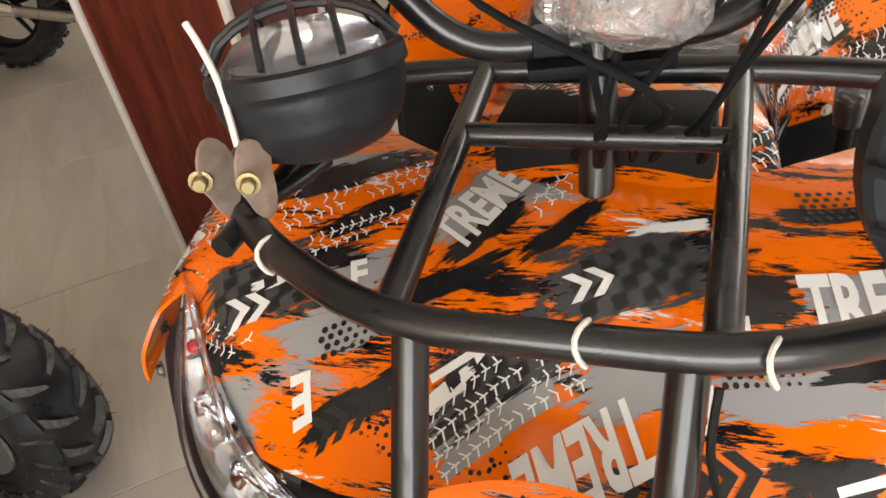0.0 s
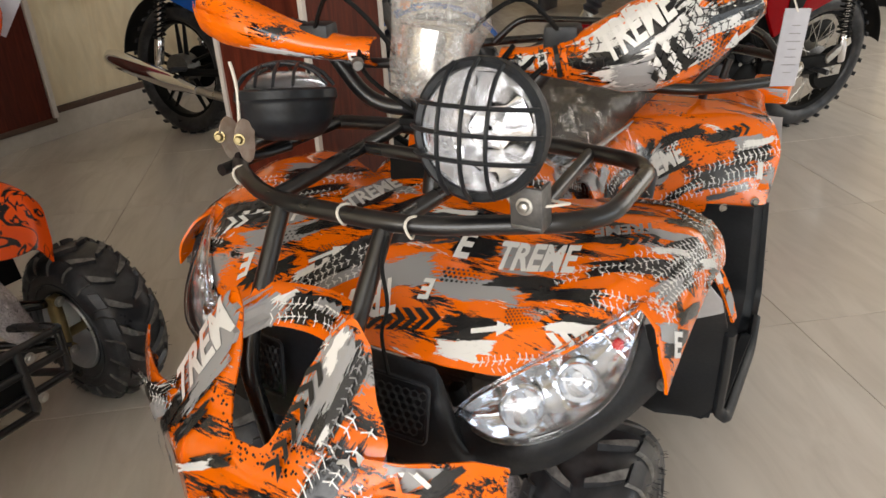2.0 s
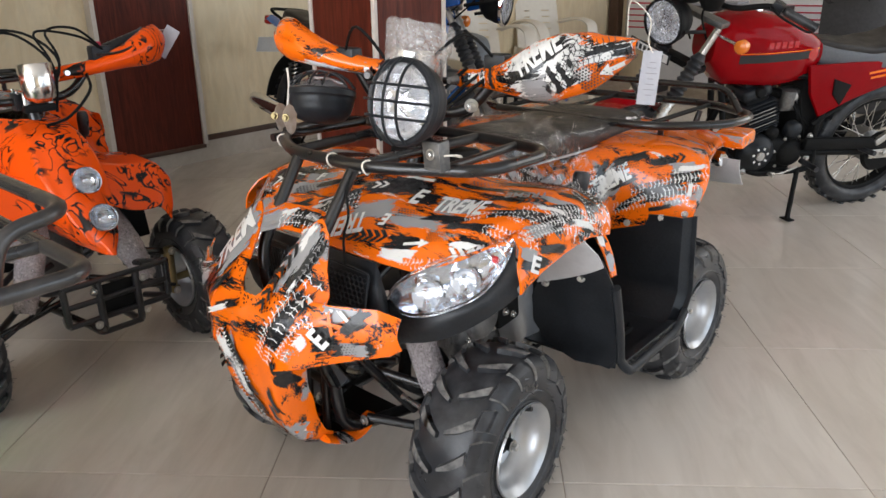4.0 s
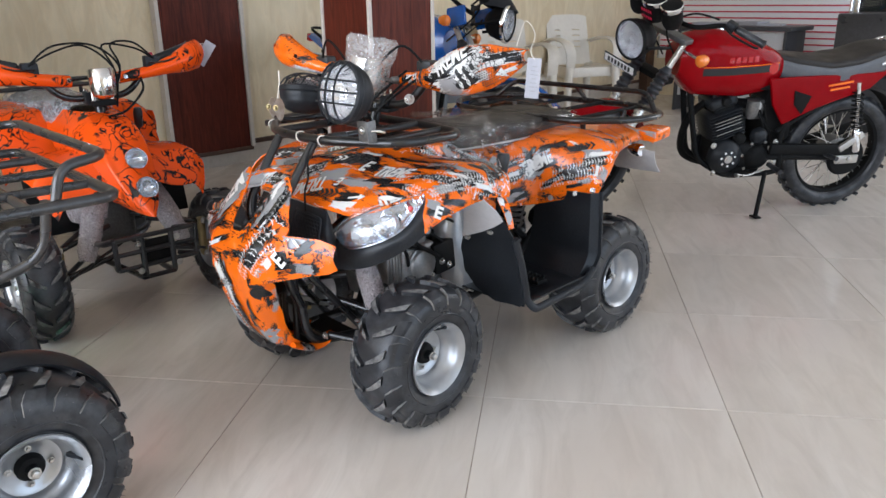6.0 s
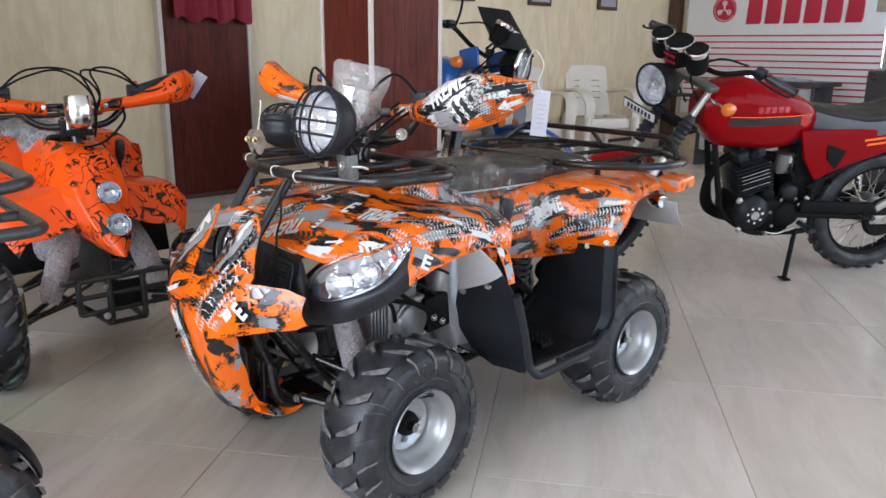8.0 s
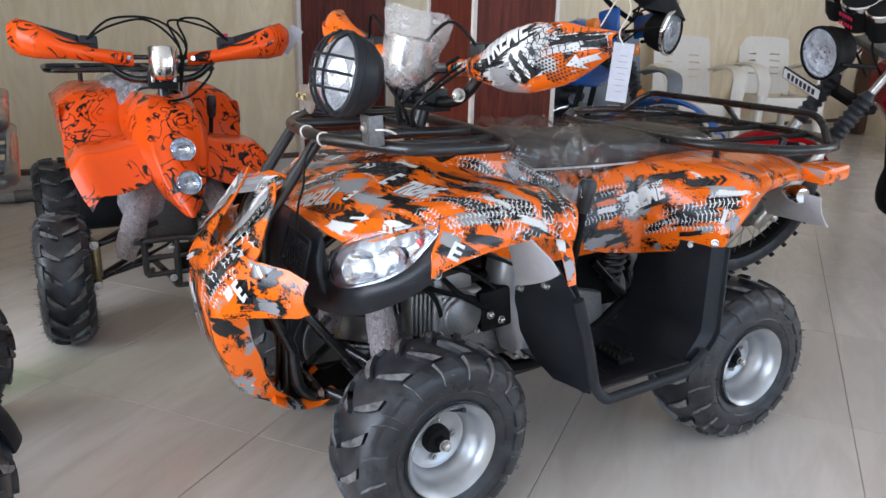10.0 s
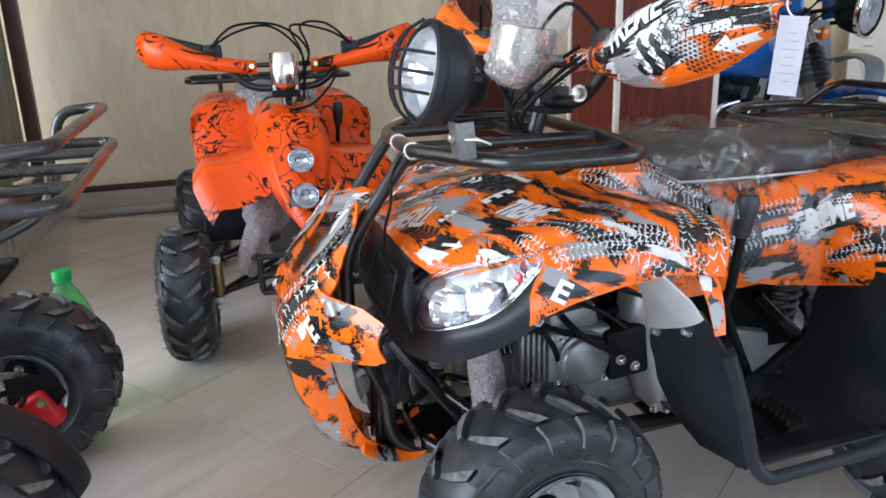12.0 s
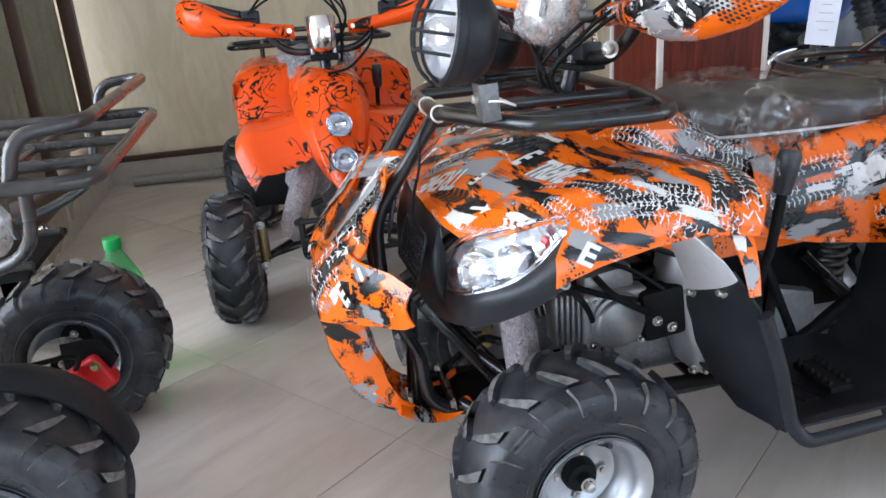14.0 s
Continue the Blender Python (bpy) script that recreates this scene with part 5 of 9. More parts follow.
WING_R = None
for s in (-1, 1):
    w = part("rear_wing", shell(lambda u, v: rear_wing(u, v, s), 32, 18, 0.004), FILM, quad, "orange rear wing with black and grey graphics", angle=50)
    WING_R = w if s > 0 else WING_R
    for q in (0.30, 0.40, 0.47):
        p = rear_wing(q, 0.05, s)
        part("wing_bolt", bolt_bm(p + V((s * 0.004, -0.004, 0)), (s * 0.5, -0.9, 0), 0.006, 0.004), STEEL, quad)
part("tail_cowl", shell(lambda u, v: V((lerp(-0.35, 0.35, u), lerp(0.93, 1.10, v), 0.745 - 0.05 * abs(2 * u - 1) ** 2 - 0.045 * v * v)), 20, 10, 0.004), FILM, quad, "orange tail cowl")
part("tail_lamp", slab((0.20, 0.035, 0.05), pose(0, 1.105, 0.675, 8), 0.010), RED_LENS, quad, "red tail lamp")
for s in (-1, 1):
    part("indicator", lathe([(0, -0.045), (0.016, -0.042), (0.024, -0.01), (0.024, 0.012), (0.018, 0.02), (0, 0.022)], 20, along((s * 0.335, 1.025, 0.632), (s * 0.46, 0.985, 0.634))), CHROME, quad, "chrome indicator pod")
    part("tail_flap", shell(lambda u, v: V((s * lerp(0.20, 0.395, u), lerp(1.055, 1.10, v * v) - 0.02 * u, lerp(0.635, 0.545 + 0.01 * u, v))), 6, 6, 0.003), GREY_FLAP, quad, "pale grey plastic tail flap")
    part("tail_box", slab((0.09, 0.10, 0.04), pose(s * 0.355, 1.075, 0.690, 6), 0.012), FILM, quad)

# foot wells: floor pan, upright rear panel with rolled edge, foot peg
for s in (-1, 1):
    def pan(u, v):
        # u: across from the inside out; v: from the front lip along the floor and up the rear panel
        if v < 0.5:
            t = v / 0.5
            p = V((lerp(0.15, table([(0, 0.442), (1, 0.445)], t), u), lerp(0.318, 0.60, t), 0.272 + 0.012 * t))
        else:
            t = (v - 0.5) / 0.5
            c = ease(t * 5)
            p = V((lerp(0.17 + 0.03 * t, 0.445 - 0.015 * t, u), lerp(0.60, 0.64 + 0.01 * u, c) + 0.01 * t, 0.284 + 0.025 * c + 0.25 * t * (1 - 0.05 * (1 - u))))
        if u > 0.94:
            p.z += 0.020 if v < 0.5 else 0.0
            p.y += 0.0 if v < 0.5 else 0.03
        return V((s * p.x, p.y, p.z))

    part("foot_well", shell(pan, 18, 30, 0.005), BLACK_PLASTIC, quad, "black plastic foot well", angle=40)
    part("foot_well_rim", tube(rounded([(s * 0.449, 0.249, 0.51), (s * 0.442, 0.293, 0.40), (s * 0.434, 0.325, 0.295), (s * 0.448, 0.345, 0.268), (s * 0.448, 0.58, 0.282), (s * 0.442, 0.64, 0.32)], 0.04, 6), 0.0125, 8, flat=0.8), BLACK_PLASTIC, quad)
    peg = bmesh.new()
    box(peg, (0.10, 0.045, 0.012), pose(s * 0.33, 0.46, 0.306), 0.002)
    for i in range(6):
        for j in (-1, 1):
            spin(peg, [(0.0055, 0), (0.0035, 0.010), (0, 0.011)], 6, pose(s * (0.29 + 0.016 * i), 0.46 + j * 0.017, 0.311))
    part("foot_peg", peg, MATT_BLACK, quad, "black toothed foot peg")
    for i in range(5):
        part("tread_rib", tube(smooth_path([(s * 0.20, 0.36 + 0.02 * i, 0.281), (s * 0.27, 0.345 + 0.02 * i, 0.281), (s * 0.36, 0.37 + 0.02 * i, 0.281)], 3), 0.0045, 6), BLACK_PLASTIC, quad)

# rear rack
RB = 0.762
rrack = part("rear_rack", tube(rounded([(-0.26, 0.73, RB), (-0.41, 0.88, RB), (-0.42, 1.04, RB), (-0.25, 1.17, RB), (0.25, 1.17, RB), (0.42, 1.04, RB), (0.41, 0.88, RB), (0.26, 0.73, RB)], 0.07, 5, True), 0.0115, 10, True), BLACK_TUBE, quad, "black tubular rear rack")
part("rack_hoop", tube(rounded([(-0.37, 1.06, RB), (-0.31, 1.10, RB + 0.062), (0.31, 1.10, RB + 0.062), (0.37, 1.06, RB)], 0.05, 5), 0.0095, 10), BLACK_TUBE, rrack)
part("rack_stay", tube([(0.0, 1.17, RB), (0.0, 1.10, RB + 0.062)], 0.008, 8), BLACK_TUBE, rrack)
for x in (-0.24, -0.08, 0.08, 0.24):
    part("rack_bar", tube([(x, 0.735, RB), (x, 1.165, RB)], 0.0070, 8), MATT_BLACK, rrack)
for s in (-1, 1):
    part("rack_stay", tube([(s * 0.26, 0.80, RB), (s * 0.25, 0.81, 0.70)], 0.009, 8), BLACK_TUBE, rrack)
    part("rack_stay", tube([(s * 0.26, 1.04, RB), (s * 0.24, 1.03, 0.68)], 0.009, 8), BLACK_TUBE, rrack)

# gear lever beside the seat
gl = part("gear_lever", tube([(0.22, 0.38, 0.40), (0.25, 0.395, 0.53), (0.25, 0.409, 0.63)], 0.009, 10), MATT_BLACK, quad, "black gear lever with a rubber grip")
part("lever_grip", lathe([(0.010, -0.03), (0.015, -0.028), (0.018, 0.0), (0.021, 0.035), (0.017, 0.046), (0, 0.048)], 16, along((0.25, 0.411, 0.655), (0.25, 0.421, 0.72))), RUBBER, gl)

# wheels
quad_wheel(quad, (0.312, 0.0, TYRE_R), 0.165, 1, STEER * 0.375, 40)
quad_wheel(quad, (-0.312, 0.0, TYRE_R), 0.165, -1, STEER * 0.375, 10)
quad_wheel(quad, (0.298, 0.883, TYRE_R), 0.185, 1, 0, 160)
quad_wheel(quad, (-0.298, 0.883, TYRE_R), 0.185, -1, 0, 75)

# black slab added to darken the gap behind the engine; rear wheel liners
part("inner_panel", slab((0.014, 0.36, 0.38), pose(0.035, 0.46, 0.41), 0.01), MATT_BLACK, quad, "black slab filling the gap behind the engine")
for s in (-1, 1):
    def liner(u, v):
        a = lerp(radians(-62), radians(12), u)
        r = 0.245
        return V((s * lerp(0.17, 0.315, v), 0.883 + r * math.sin(a), min(0.205 + r * 1.75 * math.cos(a) * 1.0, 0.640)))

    part("wheel_liner", shell(liner, 20, 4, 0.004), MATT_BLACK, quad, "black rear wheel liner")

# chassis, suspension and engine of the graphic quad
for s in (-1, 1):
    part("frame_tube", tube(rounded([(s * 0.05, -0.21, 0.33), (s * 0.06, -0.20, 0.215), (s * 0.10, 0.05, 0.195), (s * 0.13, 0.35, 0.20), (s * 0.13, 0.62, 0.24), (s * 0.10, 0.85, 0.40), (s * 0.12, 1.0, 0.62)], 0.08, 5), 0.0135, 10), BLACK_TUBE, quad)
    part("frame_tube", tube(rounded([(s * 0.05, -0.215, 0.45), (s * 0.06, -0.05, 0.56), (s * 0.07, 0.12, 0.62), (s * 0.11, 0.45, 0.60), (s * 0.12, 0.95, 0.62)], 0.06, 5), 0.0125, 10), BLACK_TUBE, quad)
    part("frame_tube", tube([(s * 0.13, 0.40, 0.60), (s * 0.14, 0.56, 0.24)], 0.011, 8), BLACK_TUBE, quad)
    part("frame_tube", tube([(s * 0.062, -0.20, 0.44), (s * 0.10, -0.02, 0.20)], 0.011, 8), BLACK_TUBE, quad)
    # lower wishbone, tie rod, knuckle, wrapped damper
    arm = part("wishbone", tube(rounded([(s * 0.07, -0.14, 0.225), (s * 0.255, -0.005, 0.190), (s * 0.075, 0.10, 0.215)], 0.03, 4), 0.0105, 8), BLACK_TUBE, quad, "black tubular wishbone")
    part("wishbone", tube(rounded([(s * 0.07, -0.10, 0.325), (s * 0.25, 0.0, 0.275), (s * 0.075, 0.08, 0.32)], 0.03, 4), 0.010, 8), BLACK_TUBE, quad)
    part("pivot_bolt", bolt_bm((s * 0.075, -0.152, 0.225), (0, -1, 0), 0.008, 0.008), STEEL, arm)
    part("tie_rod", tube([(s * 0.04, -0.06, 0.26), (s * 0.245, -0.055, 0.235)], 0.0065, 8), STEEL, quad, "zinc steering tie rod")
    kn = bmesh.new()
    spin(kn, [(0, -0.06), (0.014, -0.06), (0.018, -0.03), (0.018, 0.04), (0.013, 0.06), (0, 0.06)], 12, pose(s * 0.262, 0.0, 0.225, 0, s * 8))
    rod(kn, (s * 0.262, 0, 0.205), (s * 0.335, 0, 0.205), 0.012)
    part("knuckle", kn, BRASS, quad, "yellow zinc steering knuckle")
    a, b = V((s * 0.205, -0.03, 0.235)), V((s * 0.105, -0.045, 0.50))
    dm = part("damper", lathe([(0, 0), (0.012, 0.0), (0.012, 0.05)] + [(0.024 if k % 2 else 0.016, 0.05 + 0.009 * k) for k in range(18)] + [(0.018, 0.22), (0.014, 0.27), (0, 0.28)], 14, along(a, b)), MATT_BLACK, quad, "coil-over damper in mesh wrap")
    part("wrap", crumple([(0.022, 0.02), (0.030, 0.05), (0.034, 0.10), (0.033, 0.17), (0.030, 0.22), (0.02, 0.25)], along(a, b), 20, 0.006, 5 + s), MESHY, dm, "crumpled pinkish mesh wrap")
for y, z, w in ((-0.21, 0.33, 0.055), (-0.21, 0.44, 0.055), (-0.205, 0.245, 0.06), (-0.15, 0.215, 0.07), (0.05, 0.195, 0.10), (0.35, 0.20, 0.13)):
    part("cross_tube", tube([(-w, y, z), (w, y, z)], 0.010, 8), BLACK_TUBE, quad)
for x in (-0.025, 0.03):
    part("frame_tube", tube([(x, -0.222, 0.20), (x, -0.212, 0.45)], 0.009, 8), BLACK_TUBE, quad)
part("skid_plate", slab((0.15, 0.16, 0.004), pose(0, -0.13, 0.205, 5), 0.001), MATT_BLACK, quad)
# horn and rectifier behind the nose
part("horn", lathe([(0, 0.02), (0.012, 0.018), (0.030, 0.010), (0.040, 0.006), (0.042, -0.004), (0.030, -0.012), (0, -0.016)], 24, along((-0.015, -0.235, 0.40), (-0.015, -0.33, 0.42))), MATT_BLACK, quad, "black disc horn")

# engine: crankcase, round covers, finned cylinder, carburettor
eng = part("engine", slab((0.20, 0.26, 0.15), pose(0.0, 0.26, 0.305), 0.035, 3), CAST, quad, "grey cast engine block")
for k in range(9):
    part("fin", slab((0.09, 0.006, 0.11), pose(0.0, 0.13 - 0.012 * k, 0.33 + 0.002 * k, 12), 0.002, 1), CAST, eng)
cyl = bmesh.new()
box(cyl, (0.10, 0.13, 0.085), pose(0.0, 0.085, 0.335, 12), 0.01)
part("cylinder", cyl, CAST, eng, "finned cylinder")
# clutch side: a square housing with a round lid, a black box behind it and a silver case under the guard
hs = bmesh.new()
box(hs, (0.06, 0.128, 0.118), pose(0.128, 0.150, 0.392, 0, 0, 0), 0.018, 3)
box(hs, (0.05, 0.10, 0.05), pose(0.120, 0.140, 0.462, 8), 0.014, 2)
for k in range(5):
    box(hs, (0.052, 0.006, 0.10), pose(0.120, 0.080 - 0.011 * k, 0.400), 0.002, 1)
part("housing", hs, CASE, eng, "pale cast engine housing")
em = along((0.150, 0.152, 0.390), (0.25, 0.152, 0.390))
part("cover", lathe([(0, 0.026), (0.042, 0.026), (0.046, 0.023), (0.048, 0.016), (0.054, 0.014), (0.057, 0.006), (0.057, -0.01), (0, -0.01)], 36, em), CASE, eng, "round engine cover")
for k in range(4):
    a = math.pi / 2 * k + 0.75
    part("cover_bolt", bolt_bm(V((0.158, 0.152 + 0.068 * math.cos(a), 0.390 + 0.062 * math.sin(a))), (1, 0, 0), 0.005, 0.006), STEEL, eng)
part("hose", tube(smooth_path([(0.15, 0.110, 0.480), (0.185, 0.130, 0.455), (0.190, 0.175, 0.425), (0.180, 0.205, 0.405)], 5), 0.0065, 8), MATT_BLACK, eng, "black rubber hose over the housing")
part("relay_box", slab((0.05, 0.085, 0.100), pose(0.150, 0.238, 0.395, 6), 0.010), MATT_BLACK, eng, "black plastic box beside the engine")
for y, z in ((0.222, 0.385), (0.252, 0.368)):
    part("box_bolt", bolt_bm((0.176, y, z), (1, 0, 0), 0.007, 0.008), STEEL, eng)
sh = bmesh.new()
rows = []
for k in range(9):
    t = k / 8
    y0, y1 = lerp(0.262, 0.300, ease(t)) - 0.030 * math.sin(math.pi * t), lerp(0.330, 0.425, t)
    z0, z1 = lerp(0.535, 0.262, t), lerp(0.535, 0.232, t)
    rows.append([V((0.105, y0, z0)), V((0.150, y0 + 0.004, z0)), V((0.172, lerp(y0, y1, 0.25), lerp(z0, z1, 0.25))), V((0.178, lerp(y0, y1, 0.6), lerp(z0, z1, 0.6))), V((0.165, y1, z1)), V((0.105, y1, z1))])
skin(sh, rows)
thicken(sh, 0.006)
part("engine_case", sh, SILVER, eng, "silver cast side case", angle=50)
for k in range(5):
    part("case_bolt", bolt_bm((0.172, 0.300 + 0.026 * k, 0.268 - 0.006 * k), (1, 0, -0.2), 0.006, 0.010), STEEL, eng)
part("carburettor", slab((0.06, 0.07, 0.07), pose(0.06, 0.13, 0.455, 10), 0.012), BLACK_PLASTIC, eng)
part("hose", tube(smooth_path([(0.09, 0.10, 0.44), (0.12, 0.16, 0.45), (0.11, 0.24, 0.46), (0.06, 0.32, 0.47)], 5), 0.009, 8), MATT_BLACK, eng)
for k, (y0, z0, y1, z1) in enumerate(((0.10, 0.50, 0.30, 0.36), (0.06, 0.46, 0.22, 0.40), (0.14, 0.54, 0.34, 0.44), (0.02, 0.48, 0.12, 0.34))):
    part("hose", tube(smooth_path([(0.10, y0, z0), (0.155 + 0.01 * k, lerp(y0, y1, 0.35), z0 - 0.01), (0.165, lerp(y0, y1, 0.75), lerp(z0, z1, 0.5)), (0.13, y1, z1)], 5), 0.0045 + 0.0012 * (k % 2), 6), MATT_BLACK, eng)
part("starter", lathe([(0, -0.05), (0.024, -0.05), (0.026, -0.04), (0.026, 0.05), (0.02, 0.055), (0, 0.055)], 16, pose(0.055, 0.235, 0.43, 90)), MATT_BLACK, eng)
# gearbox cover and frame members seen over the foot well
gb = part("gearbox_cover", plate([(0.500, 0.392), (0.582, 0.372), (0.594, 0.300), (0.590, 0.250), (0.535, 0.234), (0.490, 0.262)], 0.035, Matrix(((0, 0, 1, 0.105), (1, 0, 0, 0), (0, 1, 0, 0), (0, 0, 0, 1))), 0.008), CASE, quad, "pale alloy gearbox cover")
for y, z in ((0.512, 0.376), (0.574, 0.358), (0.580, 0.262), (0.538, 0.248)):
    part("engine_bolt", bolt_bm((0.124, y, z), (1, 0, 0), 0.005, 0.006), STEEL, gb)
part("frame_tube", tube([(0.125, 0.555, 0.455), (0.125, 0.725, 0.295)], 0.0125, 10), BLACK_TUBE, quad)
part("frame_tube", tube([(0.120, 0.600, 0.262), (0.120, 0.780, 0.280)], 0.0125, 10), BLACK_TUBE, quad)
part("frame_bolt", bolt_bm((0.132, 0.664, 0.273), (1, 0, 0), 0.010, 0.010), STEEL, quad)
part("coil_spring", tube([(0.10 + 0.026 * math.cos(k * 0.7), 0.640 + 0.026 * math.sin(k * 0.7) + 0.0004 * k, 0.38 + 0.0021 * k) for k in range(64)], 0.0048, 6), CAST, quad, "grey rear coil spring")
part("exhaust", tube(smooth_path([(0.04, 0.02, 0.31), (0.09, -0.03, 0.27), (0.12, 0.05, 0.235), (0.145, 0.25, 0.225), (0.15, 0.5, 0.25), (0.12, 0.8, 0.42)], 6), 0.015, 10), MATT_BLACK, quad, "black exhaust pipe")
part("muffler", lathe([(0, -0.14), (0.03, -0.14), (0.042, -0.12), (0.042, 0.12), (0.03, 0.14), (0, 0.14)], 20, along((0.12, 0.86, 0.45), (0.13, 1.06, 0.55))), MATT_BLACK, quad)
part("rear_axle", tube([(-0.33, 0.883, 0.205), (0.33, 0.883, 0.205)], 0.016, 12), STEEL, quad)
part("swing_arm", tube(rounded([(0.10, 0.50, 0.27), (0.06, 0.70, 0.24), (0.0, 0.883, 0.205)], 0.05), 0.018, 10), BLACK_TUBE, quad)
part("brake_drum", lathe([(0, -0.02), (0.05, -0.02), (0.055, 0.0), (0.05, 0.02), (0, 0.02)], 24, pose(0.15, 0.883, 0.205, 0, 90)), CAST, quad)
# battery box made larger to fill the open frame with black
part("inner_box", slab((0.15, 0.36, 0.30), pose(0.0, 0.53, 0.45), 0.02), MATT_BLACK, quad, "black battery box")
part("clutch_case", slab((0.07, 0.09, 0.12), pose(0.165, 0.385, 0.385), 0.015), MATT_BLACK, quad)
rs = V((0.06, 0.62, 0.60))
part("rear_damper", lathe([(0.008, 0), (0.008, 0.05)] + [(0.024 if k % 2 else 0.017, 0.05 + 0.010 * k) for k in range(18)] + [(0.01, 0.24), (0, 0.3)], 14, along(rs, (0.05, 0.80, 0.26))), MATT_BLACK, quad)

# ---- prints on the bodywork ----
import itertools

NOSE_COAT, WING_COAT, GUARD_COAT = itertools.count(), itertools.count(), itertools.count()
bpy.context.view_layer.update()
HT, NT, WT, GT, TT, LGT = cover([HOOD]), cover([NOSE]), cover([WING_R]), cover([GUARD_R]), cover([WAIST]), cover([GUARD_L])


def on_hood(name, shp, mat, x, y, turn, label="", shear=0.0, lift=0.0016):
    if name == "chevrons":
        for one in split_pairs(shp):
            on_hood("chevron", one, mat, x, y, turn, label, shear, lift)
        return
    c, s2 = math.cos(radians(turn)), math.sin(radians(turn))
    decal(name, shp, mat, quad, HT, (XC + x, y, 0.70), (c, s2, 0), (-s2, c, 0), lift * 1.3, label, shear)


# the letter on the side beside the lamp
for sgn in (1, -1):
    nn = V((0.75 * sgn, -0.55, 0.36)).normalized()
    rt = V((-nn.y * sgn, nn.x * sgn, 0)).normalized() * sgn
    uu = nn.cross(rt)
    rt, uu = rt * 0.93 - uu * 0.36 * sgn, uu * 0.93 + rt * 0.36 * sgn
    at = V((XC + sgn * 0.42, -0.012, 0.635))
    decal("stroke", brush_shapes(0.085, 0.040, 61), BLACK_INK, quad, HT, at - rt * 0.045, rt, uu, 0.0010)
    decal("stroke", brush_shapes(0.05, 0.022, 62), GREY_INK, quad, HT, at - rt * 0.05 + uu * 0.012, rt, uu, 0.0013)
    decal("letters", text_shapes("E", 0.044), WHITE_INK, quad, HT, at - rt * 0.014 - uu * 0.016, rt, uu, 0.0018, "white lettering")
    decal("tread_print", tread_shapes(0.10, 0.026, 0.008, 0.0, 63), WHITE_INK, quad, HT, at + rt * 0.045 + uu * 0.01, rt, uu, 0.0016, "white tyre prints")
    decal("stroke", brush_shapes(0.10, 0.035, 64), BLACK_INK, quad, HT, at + rt * 0.06 - uu * 0.01, rt, uu, 0.0010)


for sgn in (1, -1):
    nn = V((0.80 * sgn, -0.35, 0.48)).normalized()
    rt = V((-nn.y * sgn, nn.x * sgn, 0)).normalized() * sgn
    uu = nn.cross(rt)
    at = V((XC + sgn * 0.415, 0.09, 0.655))
    for k, (dx, dy, l, w, ink, a) in enumerate(((-0.10, 0.020, 0.10, 0.030, GREY_INK, 8), (-0.06, 0.030, 0.14, 0.034, BLACK_INK, 10), (-0.09, -0.012, 0.09, 0.022, BLACK_INK, -6),
                                               (0.03, 0.012, 0.10, 0.040, BLACK_INK, -20), (0.02, 0.034, 0.08, 0.018, WHITE_INK, -14), (0.06, -0.01, 0.08, 0.030, GREY_INK, -40))):
        c, s2 = math.cos(radians(a * sgn)), math.sin(radians(a * sgn))
        decal("stroke", brush_shapes(l, w), ink, quad, HT, at + rt * sgn * dx + uu * dy - (rt * c * l if sgn < 0 else V((0, 0, 0))), rt * c + uu * s2, uu * c - rt * s2, 0.0010 + 0.0002 * k)
    for k, (dx, dy, l, w, a) in enumerate(((-0.11, 0.012, 0.12, 0.026, 6), (-0.07, 0.036, 0.13, 0.026, 4), (0.02, 0.006, 0.11, 0.030, -26), (0.04, 0.034, 0.10, 0.028, -20))):
        c, s2 = math.cos(radians(a * sgn)), math.sin(radians(a * sgn))
        decal("tread_print", tread_shapes(l, w, 0.0085, 0.006, 70 + k), WHITE_INK, quad, HT, at + rt * sgn * dx + uu * dy - (rt * c * l if sgn < 0 else V((0, 0, 0))), rt * c + uu * s2, uu * c - rt * s2, 0.0024, "white tyre prints")


def checks_on_hood(x, y, turn, nx, ny, size, seed):
    """A charcoal field with ragged ends and a black chequer over it."""
    w, h = nx * size, ny * size * 1.25
    c, s2 = math.cos(radians(turn)), math.sin(radians(turn))
    on_hood("stroke", brush_shapes(w * 1.5, h * 1.15, seed), CHECK_INK, x - 0.25 * w * c - 0.5 * h * s2, y - 0.25 * w * s2 + 0.5 * h * c, turn, lift=0.0011)
    vs, fs = checker_shapes(nx, ny, size)
    for f in fs:
        on_hood("check", poly_shapes([vs[i] for i in f]), BLACK_INK, x, y, turn, lift=0.0014)


def black(l, w, seed, x, y, turn):
    on_hood("stroke", brush_shapes(l, w, seed, 17), BLACK_INK, x, y, turn, lift=0.0010)


def grey(l, w, seed, x, y, turn):
    on_hood("stroke", brush_shapes(l, w, seed, 15), GREY_INK, x, y, turn, lift=0.0008)


def white(l, w, seed, x, y, turn):
    on_hood("stroke", brush_shapes(l, w, seed, 9), WHITE_INK, x, y, turn, lift=0.0013)


def prints(l, w, pitch, bend, seed, x, y, turn):
    on_hood("tread_print", tread_shapes(l, w, pitch, bend, seed), WHITE_INK, x, y, turn, "white tyre prints", lift=0.0017)


